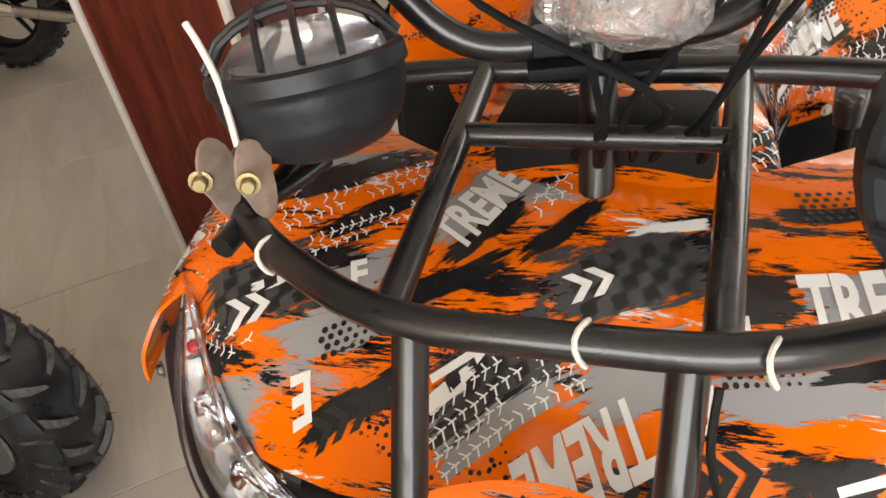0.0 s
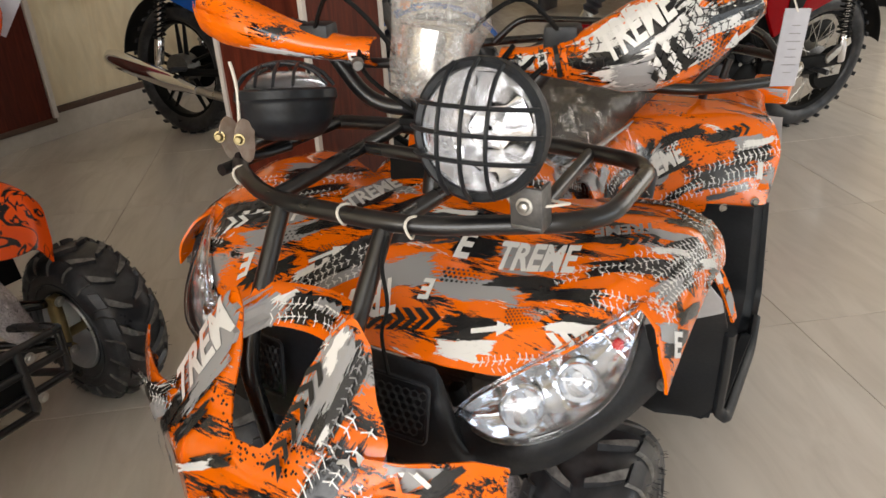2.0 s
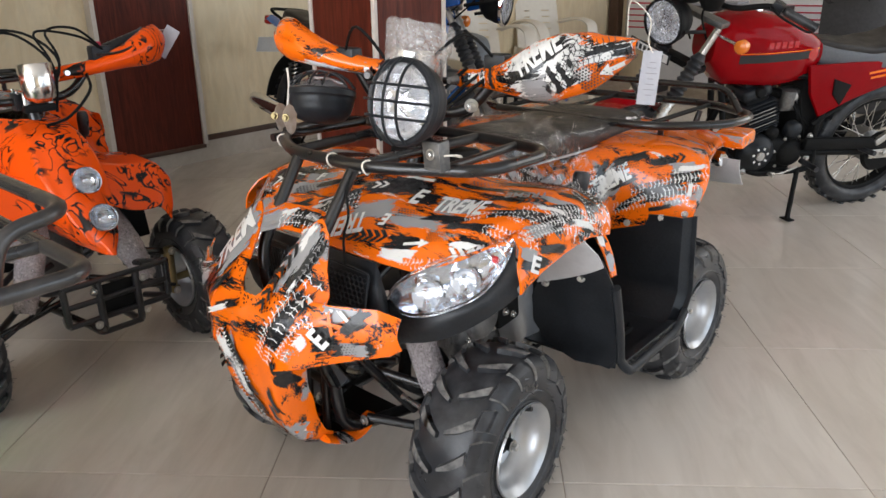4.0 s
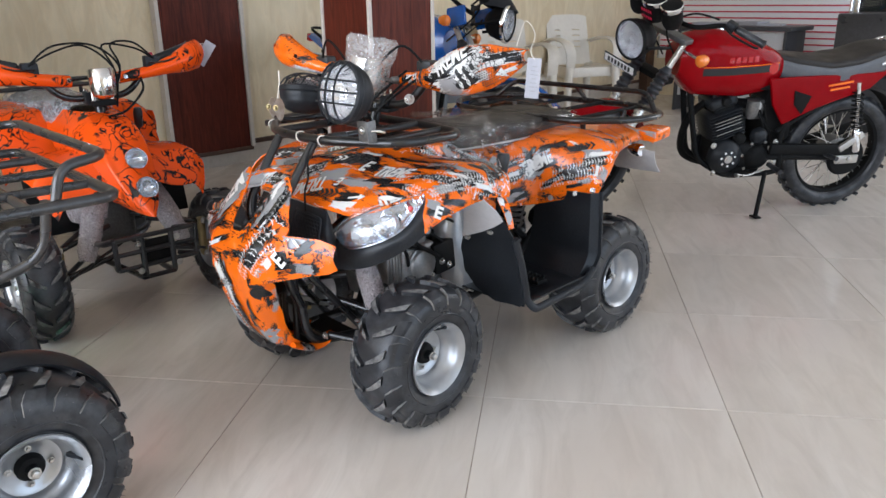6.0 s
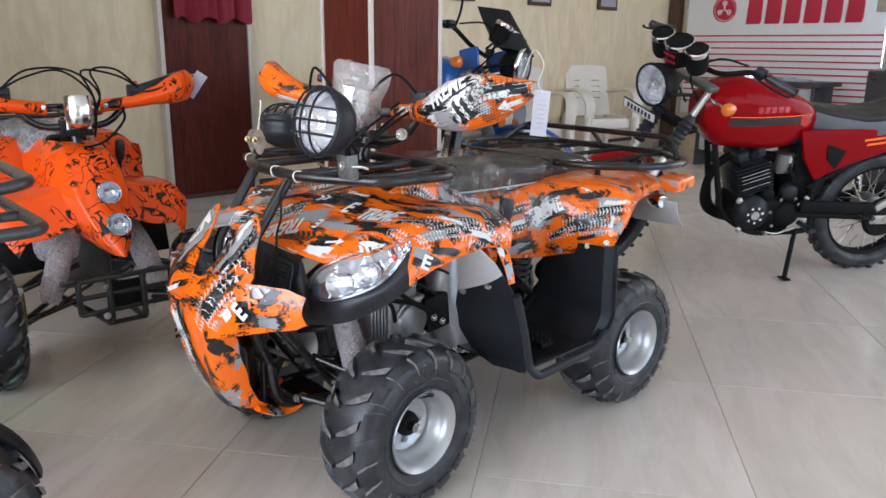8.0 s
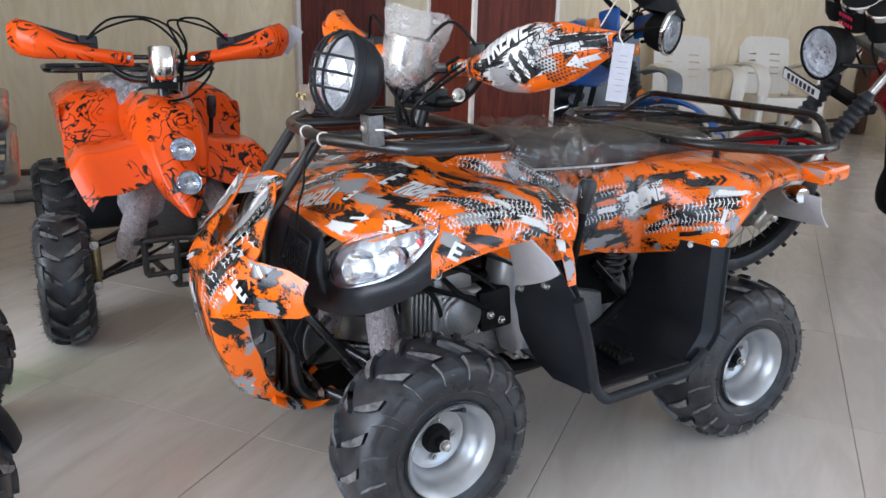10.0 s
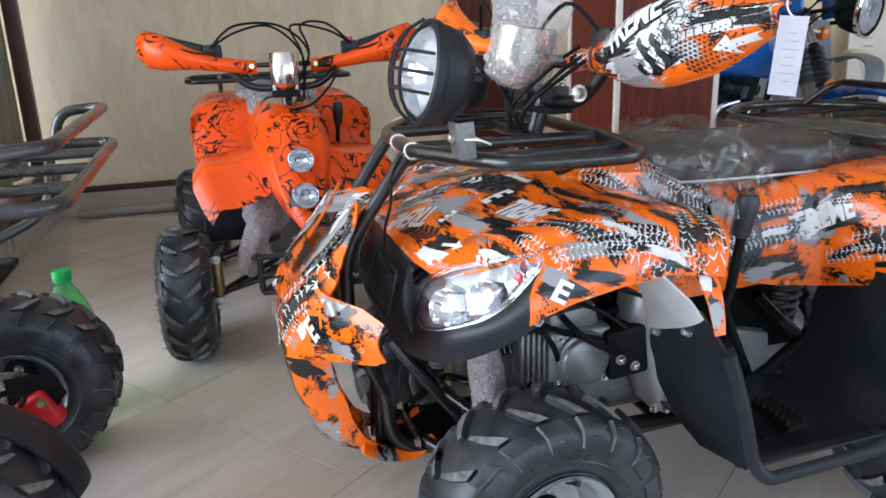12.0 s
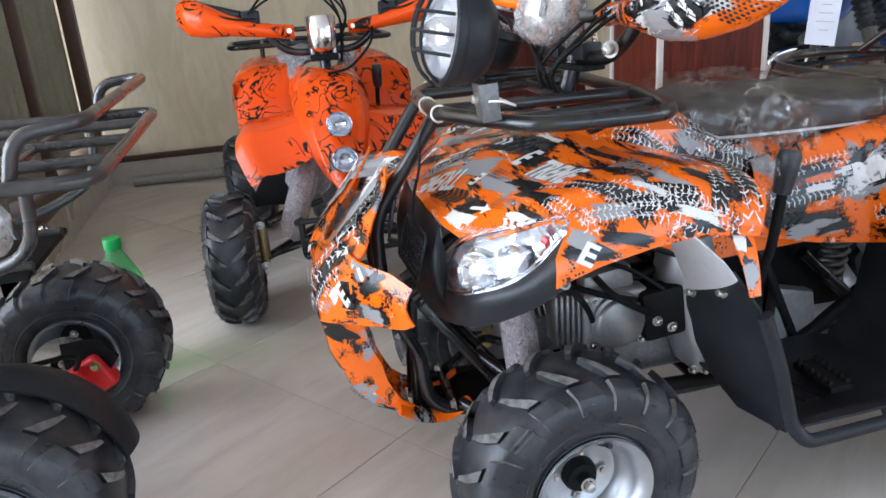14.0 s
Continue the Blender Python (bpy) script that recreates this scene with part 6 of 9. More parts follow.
# left half and middle of the hood
for l, w, k, x, y, turn in ((0.15, 0.045, 101, -0.34, 0.118, 12), (0.16, 0.055, 103, -0.14, 0.030, 58), (0.13, 0.05, 104, -0.11, -0.150, 36), (0.16, 0.045, 105, -0.265, -0.085, 26),
                            (0.10, 0.045, 106, -0.245, -0.020, 24), (0.12, 0.05, 107, 0.00, -0.110, 32), (0.10, 0.03, 108, 0.02, 0.150, 10)):
    grey(l, w, k, x, y, turn)
checks_on_hood(-0.315, -0.072, 27, 7, 4, 0.0125, 110)
checks_on_hood(-0.075, -0.118, 36, 7, 3, 0.0120, 111)
checks_on_hood(0.008, -0.040, 26, 8, 4, 0.0125, 112)
for l, w, k, x, y, turn in ((0.20, 0.040, 120, -0.325, 0.075, 33), (0.13, 0.030, 121, -0.262, 0.036, 31), (0.17, 0.034, 122, -0.335, -0.030, 24), (0.11, 0.022, 123, -0.055, 0.010, 48),
                            (0.15, 0.050, 124, 0.000, -0.012, 28), (0.14, 0.040, 125, -0.120, -0.138, 38), (0.11, 0.030, 126, -0.215, -0.142, 32), (0.10, 0.022, 127, -0.060, 0.098, 40),
                            (0.16, 0.024, 128, -0.190, -0.048, 28), (0.12, 0.020, 129, -0.20, 0.150, 20), (0.11, 0.026, 130, -0.13, 0.008, 44)):
    black(l, w, k, x, y, turn)
white(0.060, 0.013, 131, -0.298, -0.028, 24)
white(0.085, 0.012, 132, 0.020, 0.045, 18)
white(0.080, 0.016, 133, -0.125, -0.125, 40)
prints(0.150, 0.032, 0.0105, 0.004, 3, -0.295, 0.050, 33)
prints(0.105, 0.026, 0.0100, 0.003, 4, -0.256, 0.022, 31)
prints(0.178, 0.032, 0.0105, 0.044, 5, -0.052, 0.074, 18)
prints(0.125, 0.028, 0.0095, 0.004, 6, -0.106, -0.128, 37)
prints(0.115, 0.026, 0.0095, 0.004, 7, -0.090, -0.150, 36)
prints(0.10, 0.026, 0.0095, 0.004, 12, -0.375, 0.030, 33)
on_hood("letters", text_shapes("TREME", 0.066, 0.48), WHITE_INK, -0.108, 0.024, 60, "white lettering", 0.12)
on_hood("letters", text_shapes("F", 0.045, 0.8), WHITE_INK, -0.200, -0.020, 20, "white lettering")
on_hood("letters", text_shapes("E", 0.050, 0.8), WHITE_INK, -0.212, -0.092, 203, "white lettering", 0.1)
on_hood("letters", text_shapes("TREME", 0.068, 0.50), WHITE_INK, 0.050, -0.088, 214, "white lettering", 0.12)
on_hood("letters", text_shapes("REM", 0.060, 0.7), WHITE_INK, -0.418, -0.028, 62, "white lettering", 0.1)
on_hood("arrow", arrow_shape(0.060, 0.020), WHITE_INK, -0.108, -0.089, 33, "white arrow")
on_hood("chevrons", chevron_shapes(2, 0.028, 0.019), WHITE_INK, -0.305, -0.068, 24, "white chevrons")
on_hood("chevrons", chevron_shapes(2, 0.026, 0.018), WHITE_INK, -0.004, -0.028, 26, "white chevrons")
on_hood("chevrons", chevron_shapes(3, 0.026, 0.016), BLACK_INK, -0.195, -0.150, 30, "black chevrons", lift=0.0015)
on_hood("dots", dots_shapes(8, 4, 0.0085, 0.0032), BLACK_INK, -0.205, -0.080, 26)
on_hood("dots", dots_shapes(7, 5, 0.0085, 0.0030), BLACK_INK, -0.150, 0.125, 26)
on_hood("dots", dots_shapes(9, 6, 0.0050, 0.0017), BLACK_INK, -0.095, -0.085, 33)
# right half of the hood
for l, w, k, x, y, turn in ((0.16, 0.040, 150, 0.085, -0.082, 10), (0.10, 0.030, 151, 0.150, 0.008, 14), (0.09, 0.026, 152, 0.335, 0.105, 30), (0.10, 0.045, 153, 0.165, -0.012, 14)):
    grey(l, w, k, x, y, turn)
for l, w, k, x, y, turn in ((0.09, 0.050, 154, 0.085, -0.008, 12), (0.09, 0.040, 155, 0.135, -0.135, 16), (0.12, 0.024, 156, 0.160, -0.052, 12), (0.13, 0.024, 157, 0.215, -0.062, 14),
                            (0.14, 0.032, 158, 0.280, 0.000, 26), (0.12, 0.034, 159, 0.340, 0.030, 30), (0.10, 0.020, 160, 0.285, -0.085, 22), (0.10, 0.020, 161, 0.240, 0.060, 14),
                            (0.15, 0.022, 162, 0.130, 0.085, 10), (0.10, 0.030, 163, 0.350, 0.150, 50), (0.08, 0.030, 164, 0.375, 0.085, 60), (0.16, 0.020, 165, 0.20, 0.135, 14)):
    black(l, w, k, x, y, turn)
for l, w, k, x, y, turn in ((0.080, 0.022, 166, 0.140, -0.158, 12), (0.060, 0.016, 167, 0.170, -0.148, 18), (0.095, 0.012, 168, 0.268, -0.096, 23), (0.070, 0.014, 169, 0.355, 0.070, 40)):
    white(l, w, k, x, y, turn)
checks_on_hood(0.350, 0.020, 30, 4, 2, 0.011, 170)
on_hood("letters", text_shapes("E", 0.075, 0.62), WHITE_INK, 0.105, -0.028, 10, "white lettering", 0.05)
on_hood("letters", text_shapes("TREME", 0.080, 0.46), WHITE_INK, 0.170, -0.028, 12, "white lettering", 0.05)
on_hood("letters", text_shapes("E", 0.042, 0.8), WHITE_INK, 0.105, -0.072, 193, "white lettering", 0.1)
on_hood("letters", text_shapes("TREME", 0.036, 0.8), GREY_INK, 0.345, 0.138, 208, "grey lettering", 0.1)
on_hood("arrow", arrow_shape(0.054, 0.017), WHITE_INK, 0.185, -0.124, 21, "white arrow")
on_hood("chevrons", chevron_shapes(3, 0.026, 0.0155), WHITE_INK, 0.288, -0.120, 25, "white chevrons")
on_hood("chevrons", chevron_shapes(6, 0.030, 0.0165), BLACK_INK, 0.040, -0.166, 17, "black chevrons", lift=0.0015)
on_hood("chevrons", chevron_shapes(4, 0.024, 0.015), BLACK_INK, 0.318, 0.060, 40, "black chevrons", lift=0.0015)
prints(0.135, 0.024, 0.0085, 0.006, 8, 0.258, -0.026, 27)
prints(0.120, 0.022, 0.0080, 0.004, 9, 0.315, -0.042, 18)
prints(0.110, 0.022, 0.0080, 0.004, 10, 0.205, -0.160, 21)
prints(0.110, 0.030, 0.0085, 0.010, 11, 0.345, 0.045, 36)
prints(0.100, 0.026, 0.0085, 0.004, 13, 0.380, 0.075, 64)
on_hood("dots", dots_shapes(8, 4, 0.0072, 0.0027), BLACK_INK, 0.112, -0.070, 10)
on_hood("dots", dots_shapes(8, 5, 0.0085, 0.0032), BLACK_INK, 0.172, 0.088, 12)
on_hood("dots", dots_shapes(9, 6, 0.0048, 0.0016), BLACK_INK, 0.225, -0.105, 20)


def on_nose(name, shp, mat, x, z, turn, label="", shear=0.0, yaw=0.0):
    if name == "chevrons":
        for one in split_pairs(shp):
            on_nose("chevron", one, mat, x, z, turn, label, shear, yaw)
        return
    c, s2 = math.cos(radians(turn)), math.sin(radians(turn))
    r = Matrix.Rotation(radians(yaw), 3, "Z")
    decal(name, shp, mat, quad, NT, (XC + x, -0.36, z), r @ V((c, 0, s2)), r @ V((-s2, 0, c)), 0.0010 + 0.00018 * next(NOSE_COAT), label, shear)


for l, w, ink, x, z, turn, yaw in (
        # right lobe and its side wing
        (0.075, 0.075, BLACK_INK, 0.160, 0.520, 14, 30), (0.060, 0.030, CHECK_INK, 0.215, 0.512, 6, 30), (0.075, 0.040, GREY_INK, 0.205, 0.572, 30, 30), (0.070, 0.032, BLACK_INK, 0.232, 0.545, 34, 30),
        (0.060, 0.022, BLACK_INK, 0.250, 0.560, 38, 30), (0.050, 0.036, BLACK_INK, 0.262, 0.506, 24, 30), (0.060, 0.030, GREY_INK, 0.232, 0.514, 0, 30),
        (0.032, 0.022, WHITE_INK, 0.135, 0.508, 44, 30), (0.165, 0.044, BLACK_INK, 0.070, 0.478, 61, 10), (0.14, 0.046, BLACK_INK, 0.092, 0.580, 74, 5),
        (0.12, 0.018, GREY_INK, 0.072, 0.590, 78, 0), (0.06, 0.010, WHITE_INK, 0.098, 0.590, 70, 5),
        (0.09, 0.018, BLACK_INK, 0.092, 0.395, 92, 12), (0.08, 0.016, BLACK_INK, 0.066, 0.330, 98, 10), (0.07, 0.034, GREY_INK, 0.050, 0.245, 70, 5), (0.06, 0.016, BLACK_INK, 0.040, 0.300, 84, 5),
        # middle and left lobe
        (0.10, 0.040, GREY_INK, -0.050, 0.500, -62, -5), (0.10, 0.030, BLACK_INK, -0.062, 0.500, -50, -5), (0.07, 0.034, WHITE_INK, -0.070, 0.488, -68, -5), (0.12, 0.040, BLACK_INK, -0.045, 0.455, -60, -5),
        (0.11, 0.036, GREY_INK, -0.040, 0.445, -72, -5), (0.12, 0.036, BLACK_INK, -0.022, 0.420, -74, -5), (0.10, 0.026, BLACK_INK, -0.010, 0.330, -76, -5), (0.08, 0.024, WHITE_INK, -0.030, 0.430, -70, -5),
        (0.09, 0.030, GREY_INK, -0.060, 0.360, -76, -10), (0.09, 0.022, BLACK_INK, -0.130, 0.560, 62, -15), (0.08, 0.018, BLACK_INK, -0.112, 0.545, 58, -15), (0.09, 0.016, BLACK_INK, -0.085, 0.535, 20, -10),
        (0.08, 0.012, WHITE_INK, -0.105, 0.520, 24, -10), (0.14, 0.070, GREY_INK, -0.135, 0.590, 70, -15), (0.10, 0.026, BLACK_INK, -0.165, 0.520, 68, -20), (0.06, 0.030, GREY_INK, -0.150, 0.480, 70, -20),
        (0.13, 0.030, BLACK_INK, -0.285, 0.545, 24, -30), (0.10, 0.030, GREY_INK, -0.240, 0.520, 40, -30), (0.08, 0.024, BLACK_INK, -0.200, 0.490, 10, -30),
        (0.10, 0.050, GREY_INK, 0.088, 0.625, 74, 8), (0.06, 0.020, WHITE_INK, 0.092, 0.660, 74, 8), (0.07, 0.016, BLACK_INK, 0.106, 0.610, 72, 8),
        # the bridge at the top
        (0.10, 0.030, BLACK_INK, -0.040, 0.692, 4, 0), (0.05, 0.016, WHITE_INK, -0.050, 0.690, 40, 0), (0.06, 0.012, GREY_INK, 0.0, 0.700, 6, 0)):
    on_nose("stroke", brush_shapes(l, w), ink, x, z, turn, yaw=yaw)
on_nose("letters", text_shapes("E", 0.058, 0.80), WHITE_INK, 0.198, 0.512, 48, "white lettering", yaw=30)
on_nose("letters", text_shapes("X", 0.046, 0.80), ORANGE_INK, 0.222, 0.545, 46, "orange lettering", yaw=30)
on_nose("letters", text_shapes("T", 0.050, 0.80), WHITE_INK, 0.246, 0.566, 44, "white lettering", yaw=30)
on_nose("letters", text_shapes("TREM", 0.070, 0.62), WHITE_INK, -0.128, 0.585, 70, "white lettering", 0.1, yaw=-15)
on_nose("letters", text_shapes("E", 0.030), WHITE_INK, 0.048, 0.214, 10, "white lettering", yaw=10)
on_nose("chevrons", chevron_shapes(6, 0.026, 0.019), BLACK_INK, 0.064, 0.560, 79, "black chevrons")
on_nose("chevrons", chevron_shapes(4, 0.026, 0.017), BLACK_INK, -0.075, 0.400, 112, "black chevrons", yaw=-15)
on_nose("chevrons", chevron_shapes(3, 0.018, 0.014), BLACK_INK, 0.055, 0.215, 20, "black chevrons", yaw=10)
on_nose("tread_print", tread_shapes(0.16, 0.046, 0.0105, 0.008, 8), WHITE_INK, 0.072, 0.480, 61, "white tyre prints", yaw=10)
on_nose("tread_print", tread_shapes(0.10, 0.026, 0.0095, 0.004, 18), WHITE_INK, 0.108, 0.490, 52, "white tyre prints", yaw=20)
on_nose("tread_print", tread_shapes(0.13, 0.026, 0.0085, 0.004, 9), WHITE_INK, -0.290, 0.560, 14, "white tyre prints", yaw=-30)
on_nose("tread_print", tread_shapes(0.13, 0.036, 0.0095, -0.006, 10), WHITE_INK, -0.018, 0.425, -74, "white tyre prints", yaw=-5)
on_nose("tread_print", tread_shapes(0.12, 0.030, 0.0090, 0.004, 19), WHITE_INK, -0.055, 0.500, -55, "white tyre prints", yaw=-5)
on_nose("tread_print", tread_shapes(0.15, 0.024, 0.0100, 0.0, 15), GREY_INK, 0.112, 0.575, 74, "white tyre prints", yaw=8)
on_nose("tread_print", tread_shapes(0.12, 0.024, 0.0090, 0.0, 20), WHITE_INK, -0.045, 0.688, 6, "white tyre prints")
on_nose("dots", dots_shapes(9, 5, 0.0068, 0.0026), BLACK_INK, 0.012, 0.245, 20)
on_nose("dots", dots_shapes(8, 5, 0.0062, 0.0022), BLACK_INK, 0.222, 0.506, 8, yaw=30)
on_nose("dots", dots_shapes(7, 5, 0.0066, 0.0024), BLACK_INK, -0.150, 0.500, 60, yaw=-20)


def on_panel(tree, coat, name, shp, mat, start, n, turn, label="", shear=0.0):
    """A print that starts at a place of the bike and is thrown on to a panel against its normal n."""
    if name == "chevrons":
        for one in split_pairs(shp):
            on_panel(tree, coat, "chevron", one, mat, start, n, turn, label, shear)
        return
    n = V(n).normalized()
    right = V((-n.y, n.x, 0)).normalized()
    up = n.cross(right)
    c, s2 = math.cos(radians(turn)), math.sin(radians(turn))
    decal(name, shp, mat, quad, tree, V(start) + V((XC, 0, 0)), right * c + up * s2, up * c - right * s2, 0.0010 + 0.00018 * next(coat), label, shear)


def on_wing(name, shp, mat, start, turn, label="", shear=0.0):
    on_panel(WT, WING_COAT, name, shp, mat, start, (0.42, -0.88, 0.12), turn, label, shear)


for l, w, ink, start, turn in (
        (0.12, 0.060, GREY_INK, (0.180, 0.60, 0.575), 52), (0.09, 0.040, WHITE_INK, (0.185, 0.60, 0.590), 56), (0.10, 0.020, BLACK_INK, (0.205, 0.61, 0.600), 32), (0.16, 0.052, BLACK_INK, (0.270, 0.64, 0.594), 17),
        (0.10, 0.034, BLACK_INK, (0.350, 0.66, 0.650), 6), (0.10, 0.020, BLACK_INK, (0.225, 0.62, 0.548), 34), (0.12, 0.020, BLACK_INK, (0.200, 0.62, 0.668), 20), (0.09, 0.024, BLACK_INK, (0.290, 0.66, 0.680), 8),
        (0.07, 0.026, GREY_INK, (0.340, 0.69, 0.668), 10), (0.08, 0.014, WHITE_INK, (0.360, 0.69, 0.672), 6), (0.07, 0.020, BLACK_INK, (0.190, 0.58, 0.630), 60), (0.06, 0.018, GREY_INK, (0.340, 0.66, 0.578), 20),
        (0.05, 0.012, WHITE_INK, (0.400, 0.69, 0.600), 84), (0.08, 0.012, BLACK_INK, (0.300, 0.65, 0.560), 16)):
    on_wing("stroke", brush_shapes(l, w), ink, start, turn)
on_wing("letters", text_shapes("TREME", 0.058, 0.60), WHITE_INK, (0.186, 0.60, 0.592), 31, "white lettering", 0.15)
on_wing("tread_print", tread_shapes(0.16, 0.040, 0.0100, 0.006, 11), WHITE_INK, (0.268, 0.64, 0.596), 17, "white tyre prints")
on_wing("tread_print", tread_shapes(0.19, 0.028, 0.0095, 0.006, 12), WHITE_INK, (0.228, 0.62, 0.558), 14, "white tyre prints")
on_wing("tread_print", tread_shapes(0.09, 0.034, 0.0100, 0.006, 14), WHITE_INK, (0.360, 0.68, 0.655), 8, "white tyre prints")
on_wing("chevrons", chevron_shapes(4, 0.022, 0.016), BLACK_INK, (0.315, 0.69, 0.676), 12, "black chevrons")
on_wing("dots", dots_shapes(9, 6, 0.0070, 0.0026), BLACK_INK, (0.225, 0.63, 0.660), 14)


def on_guard(name, shp, mat, x, z, turn, tree, label="", shear=0.0):
    if name == "chevrons":
        for one in split_pairs(shp):
            on_guard("chevron", one, mat, x, z, turn, tree, label, shear)
        return
    c, s2 = math.cos(radians(turn)), math.sin(radians(turn))
    right = V((math.cos(radians(STEER)) * c, math.sin(radians(STEER)) * c, s2))
    up = V((-math.cos(radians(STEER)) * s2, -math.sin(radians(STEER)) * s2, c))
    decal(name, shp, mat, quad, tree, (XC + x, 0.06 + 0.16 * x, z), right, up, 0.0016 if name == "check" else 0.0010 + 0.00018 * next(GUARD_COAT), label, shear)


# dark rows of tyre prints along the rear edge of the right front wing
for l, w, x, y, turn in ((0.13, 0.040, 0.300, 0.245, -4), (0.10, 0.030, 0.345, 0.215, -22), (0.12, 0.030, 0.230, 0.215, 14)):
    black(l, w, 71, x, y, turn)
for l, w, x, y, turn in ((0.13, 0.036, 0.295, 0.246, -4), (0.10, 0.026, 0.345, 0.212, -22)):
    prints(l, w, 0.0090, 0.004, 72, x, y, turn)
on_panel(WT, WING_COAT, "stroke", brush_shapes(0.15, 0.05), BLACK_INK, (0.168, 0.44, 0.520), (0.93, -0.36, 0.10), 72)
on_panel(WT, WING_COAT, "stroke", brush_shapes(0.13, 0.03), BLACK_INK, (0.168, 0.47, 0.510), (0.93, -0.36, 0.10), 64)
INNER_FACE = (0.93, -0.36, 0.10)
for l, w, ink, start, turn in (
        (0.16, 0.034, BLACK_INK, (0.170, 0.44, 0.585), 10), (0.14, 0.026, BLACK_INK, (0.172, 0.45, 0.545), 4), (0.12, 0.030, GREY_INK, (0.172, 0.47, 0.520), 8), (0.12, 0.026, BLACK_INK, (0.172, 0.46, 0.625), 14),
        (0.07, 0.016, WHITE_INK, (0.172, 0.50, 0.600), 10), (0.08, 0.020, BLACK_INK, (0.172, 0.53, 0.515), 20), (0.06, 0.020, GREY_INK, (0.172, 0.43, 0.640), 30)):
    on_panel(WT, WING_COAT, "stroke", brush_shapes(l, w), ink, start, INNER_FACE, turn)
on_panel(WT, WING_COAT, "tread_print", tread_shapes(0.15, 0.036, 0.0100, 0.004, 31), WHITE_INK, (0.170, 0.44, 0.583), INNER_FACE, 10, "white tyre prints")
on_panel(WT, WING_COAT, "tread_print", tread_shapes(0.12, 0.026, 0.0095, 0.004, 32), WHITE_INK, (0.172, 0.46, 0.630), INNER_FACE, 14, "white tyre prints")
on_panel(WT, WING_COAT, "chevrons", chevron_shapes(4, 0.024, 0.016), BLACK_INK, (0.172, 0.44, 0.535), INNER_FACE, 6, "black chevrons")
ST, STRIP_COAT = cover([STRIPS[1]]), itertools.count()
for l, w, ink, start, turn in ((0.06, 0.026, BLACK_INK, (0.375, 0.20, 0.690), -60), (0.07, 0.020, BLACK_INK, (0.420, 0.22, 0.640), -72), (0.05, 0.012, WHITE_INK, (0.410, 0.22, 0.650), -70), (0.05, 0.024, GREY_INK, (0.440, 0.22, 0.600), -70)):
    on_panel(ST, STRIP_COAT, "stroke", brush_shapes(l, w), ink, start, (0.45, -0.75, 0.3), turn)
GUARD_FACE = (0.42, -0.90, 0.08)
for l, w, ink, start, turn in (
        (0.20, 0.15, WHITE_INK, (0.215, 0.13, 0.945), 24), (0.17, 0.09, WHITE_INK, (0.255, 0.13, 0.960), 30), (0.13, 0.040, GREY_INK, (0.265, 0.13, 0.920), 22), (0.10, 0.030, BLACK_INK, (0.225, 0.13, 0.945), 14),
        (0.13, 0.030, BLACK_INK, (0.270, 0.13, 0.962), 34), (0.06, 0.050, BLACK_INK, (0.335, 0.13, 0.935), 40), (0.14, 0.034, WHITE_INK, (0.365, 0.16, 0.990), 12), (0.10, 0.016, BLACK_INK, (0.380, 0.17, 1.000), 14),
        (0.06, 0.030, WHITE_INK, (0.130, 0.13, 0.935), 14), (0.03, 0.040, BLACK_INK, (0.120, 0.12, 0.930), 10), (0.06, 0.014, BLACK_INK, (0.425, 0.19, 1.000), 10)):
    on_panel(GT, GUARD_COAT, "stroke", brush_shapes(l, w), ink, start, GUARD_FACE, turn)
for k in range(5):
    on_panel(GT, GUARD_COAT, "stripe", poly_shapes([(0, -0.022), (0.007, -0.022), (0.013, 0.022), (0.006, 0.022)]), BLACK_INK if k % 2 else ORANGE_INK, (0.158 + 0.0105 * k, 0.13, 0.932 + 0.0035 * k), GUARD_FACE, 18)
on_panel(GT, GUARD_COAT, "tread_print", tread_shapes(0.09, 0.036, 0.0095, 0.004, 16), BLACK_INK, (0.160, 0.13, 0.938), GUARD_FACE, 15, "white tyre prints")
on_panel(GT, GUARD_COAT, "letters", text_shapes("TREME", 0.058, 0.60), WHITE_INK, (0.268, 0.13, 0.950), GUARD_FACE, 36, "white lettering", 0.15)
for i in range(5):
    for j in range(3):
        on_panel(GT, GUARD_COAT, "check", poly_shapes([(0, 0), (0.0066, 0.011), (0, 0.022), (-0.0066, 0.011)]), WHITE_INK if (i + j) % 2 else BLACK_INK, (0.335 + 0.0105 * i, 0.14, 0.922 + 0.004 * i + 0.018 * j), GUARD_FACE, 18)
on_panel(GT, GUARD_COAT, "tread_print", tread_shapes(0.13, 0.040, 0.0105, 0.006, 13), BLACK_INK, (0.350, 0.16, 0.985), GUARD_FACE, 14, "black tyre prints")
on_panel(GT, GUARD_COAT, "tread_print", tread_shapes(0.12, 0.036, 0.0105, -0.006, 33), BLACK_INK, (0.330, 0.15, 0.925), GUARD_FACE, 62, "black tyre prints")
on_panel(GT, GUARD_COAT, "dots", dots_shapes(12, 9, 0.0062, 0.0024), BLACK_INK, (0.392, 0.17, 0.926), GUARD_FACE, 28)
on_panel(GT, GUARD_COAT, "arrow", arrow_shape(0.060, 0.026), WHITE_INK, (0.452, 0.23, 0.984), GUARD_FACE, 204, "white arrow")
on_guard("stroke", brush_shapes(0.20, 0.075, 48, 17), ORANGE_INK, -0.44, 0.995, -12, LGT)
on_guard("stroke", brush_shapes(0.16, 0.022, 49), WHITE_INK, -0.30, 0.965, -12, LGT)
on_guard("stroke", brush_shapes(0.14, 0.026, 50), GREY_INK, -0.23, 0.940, -8, LGT)
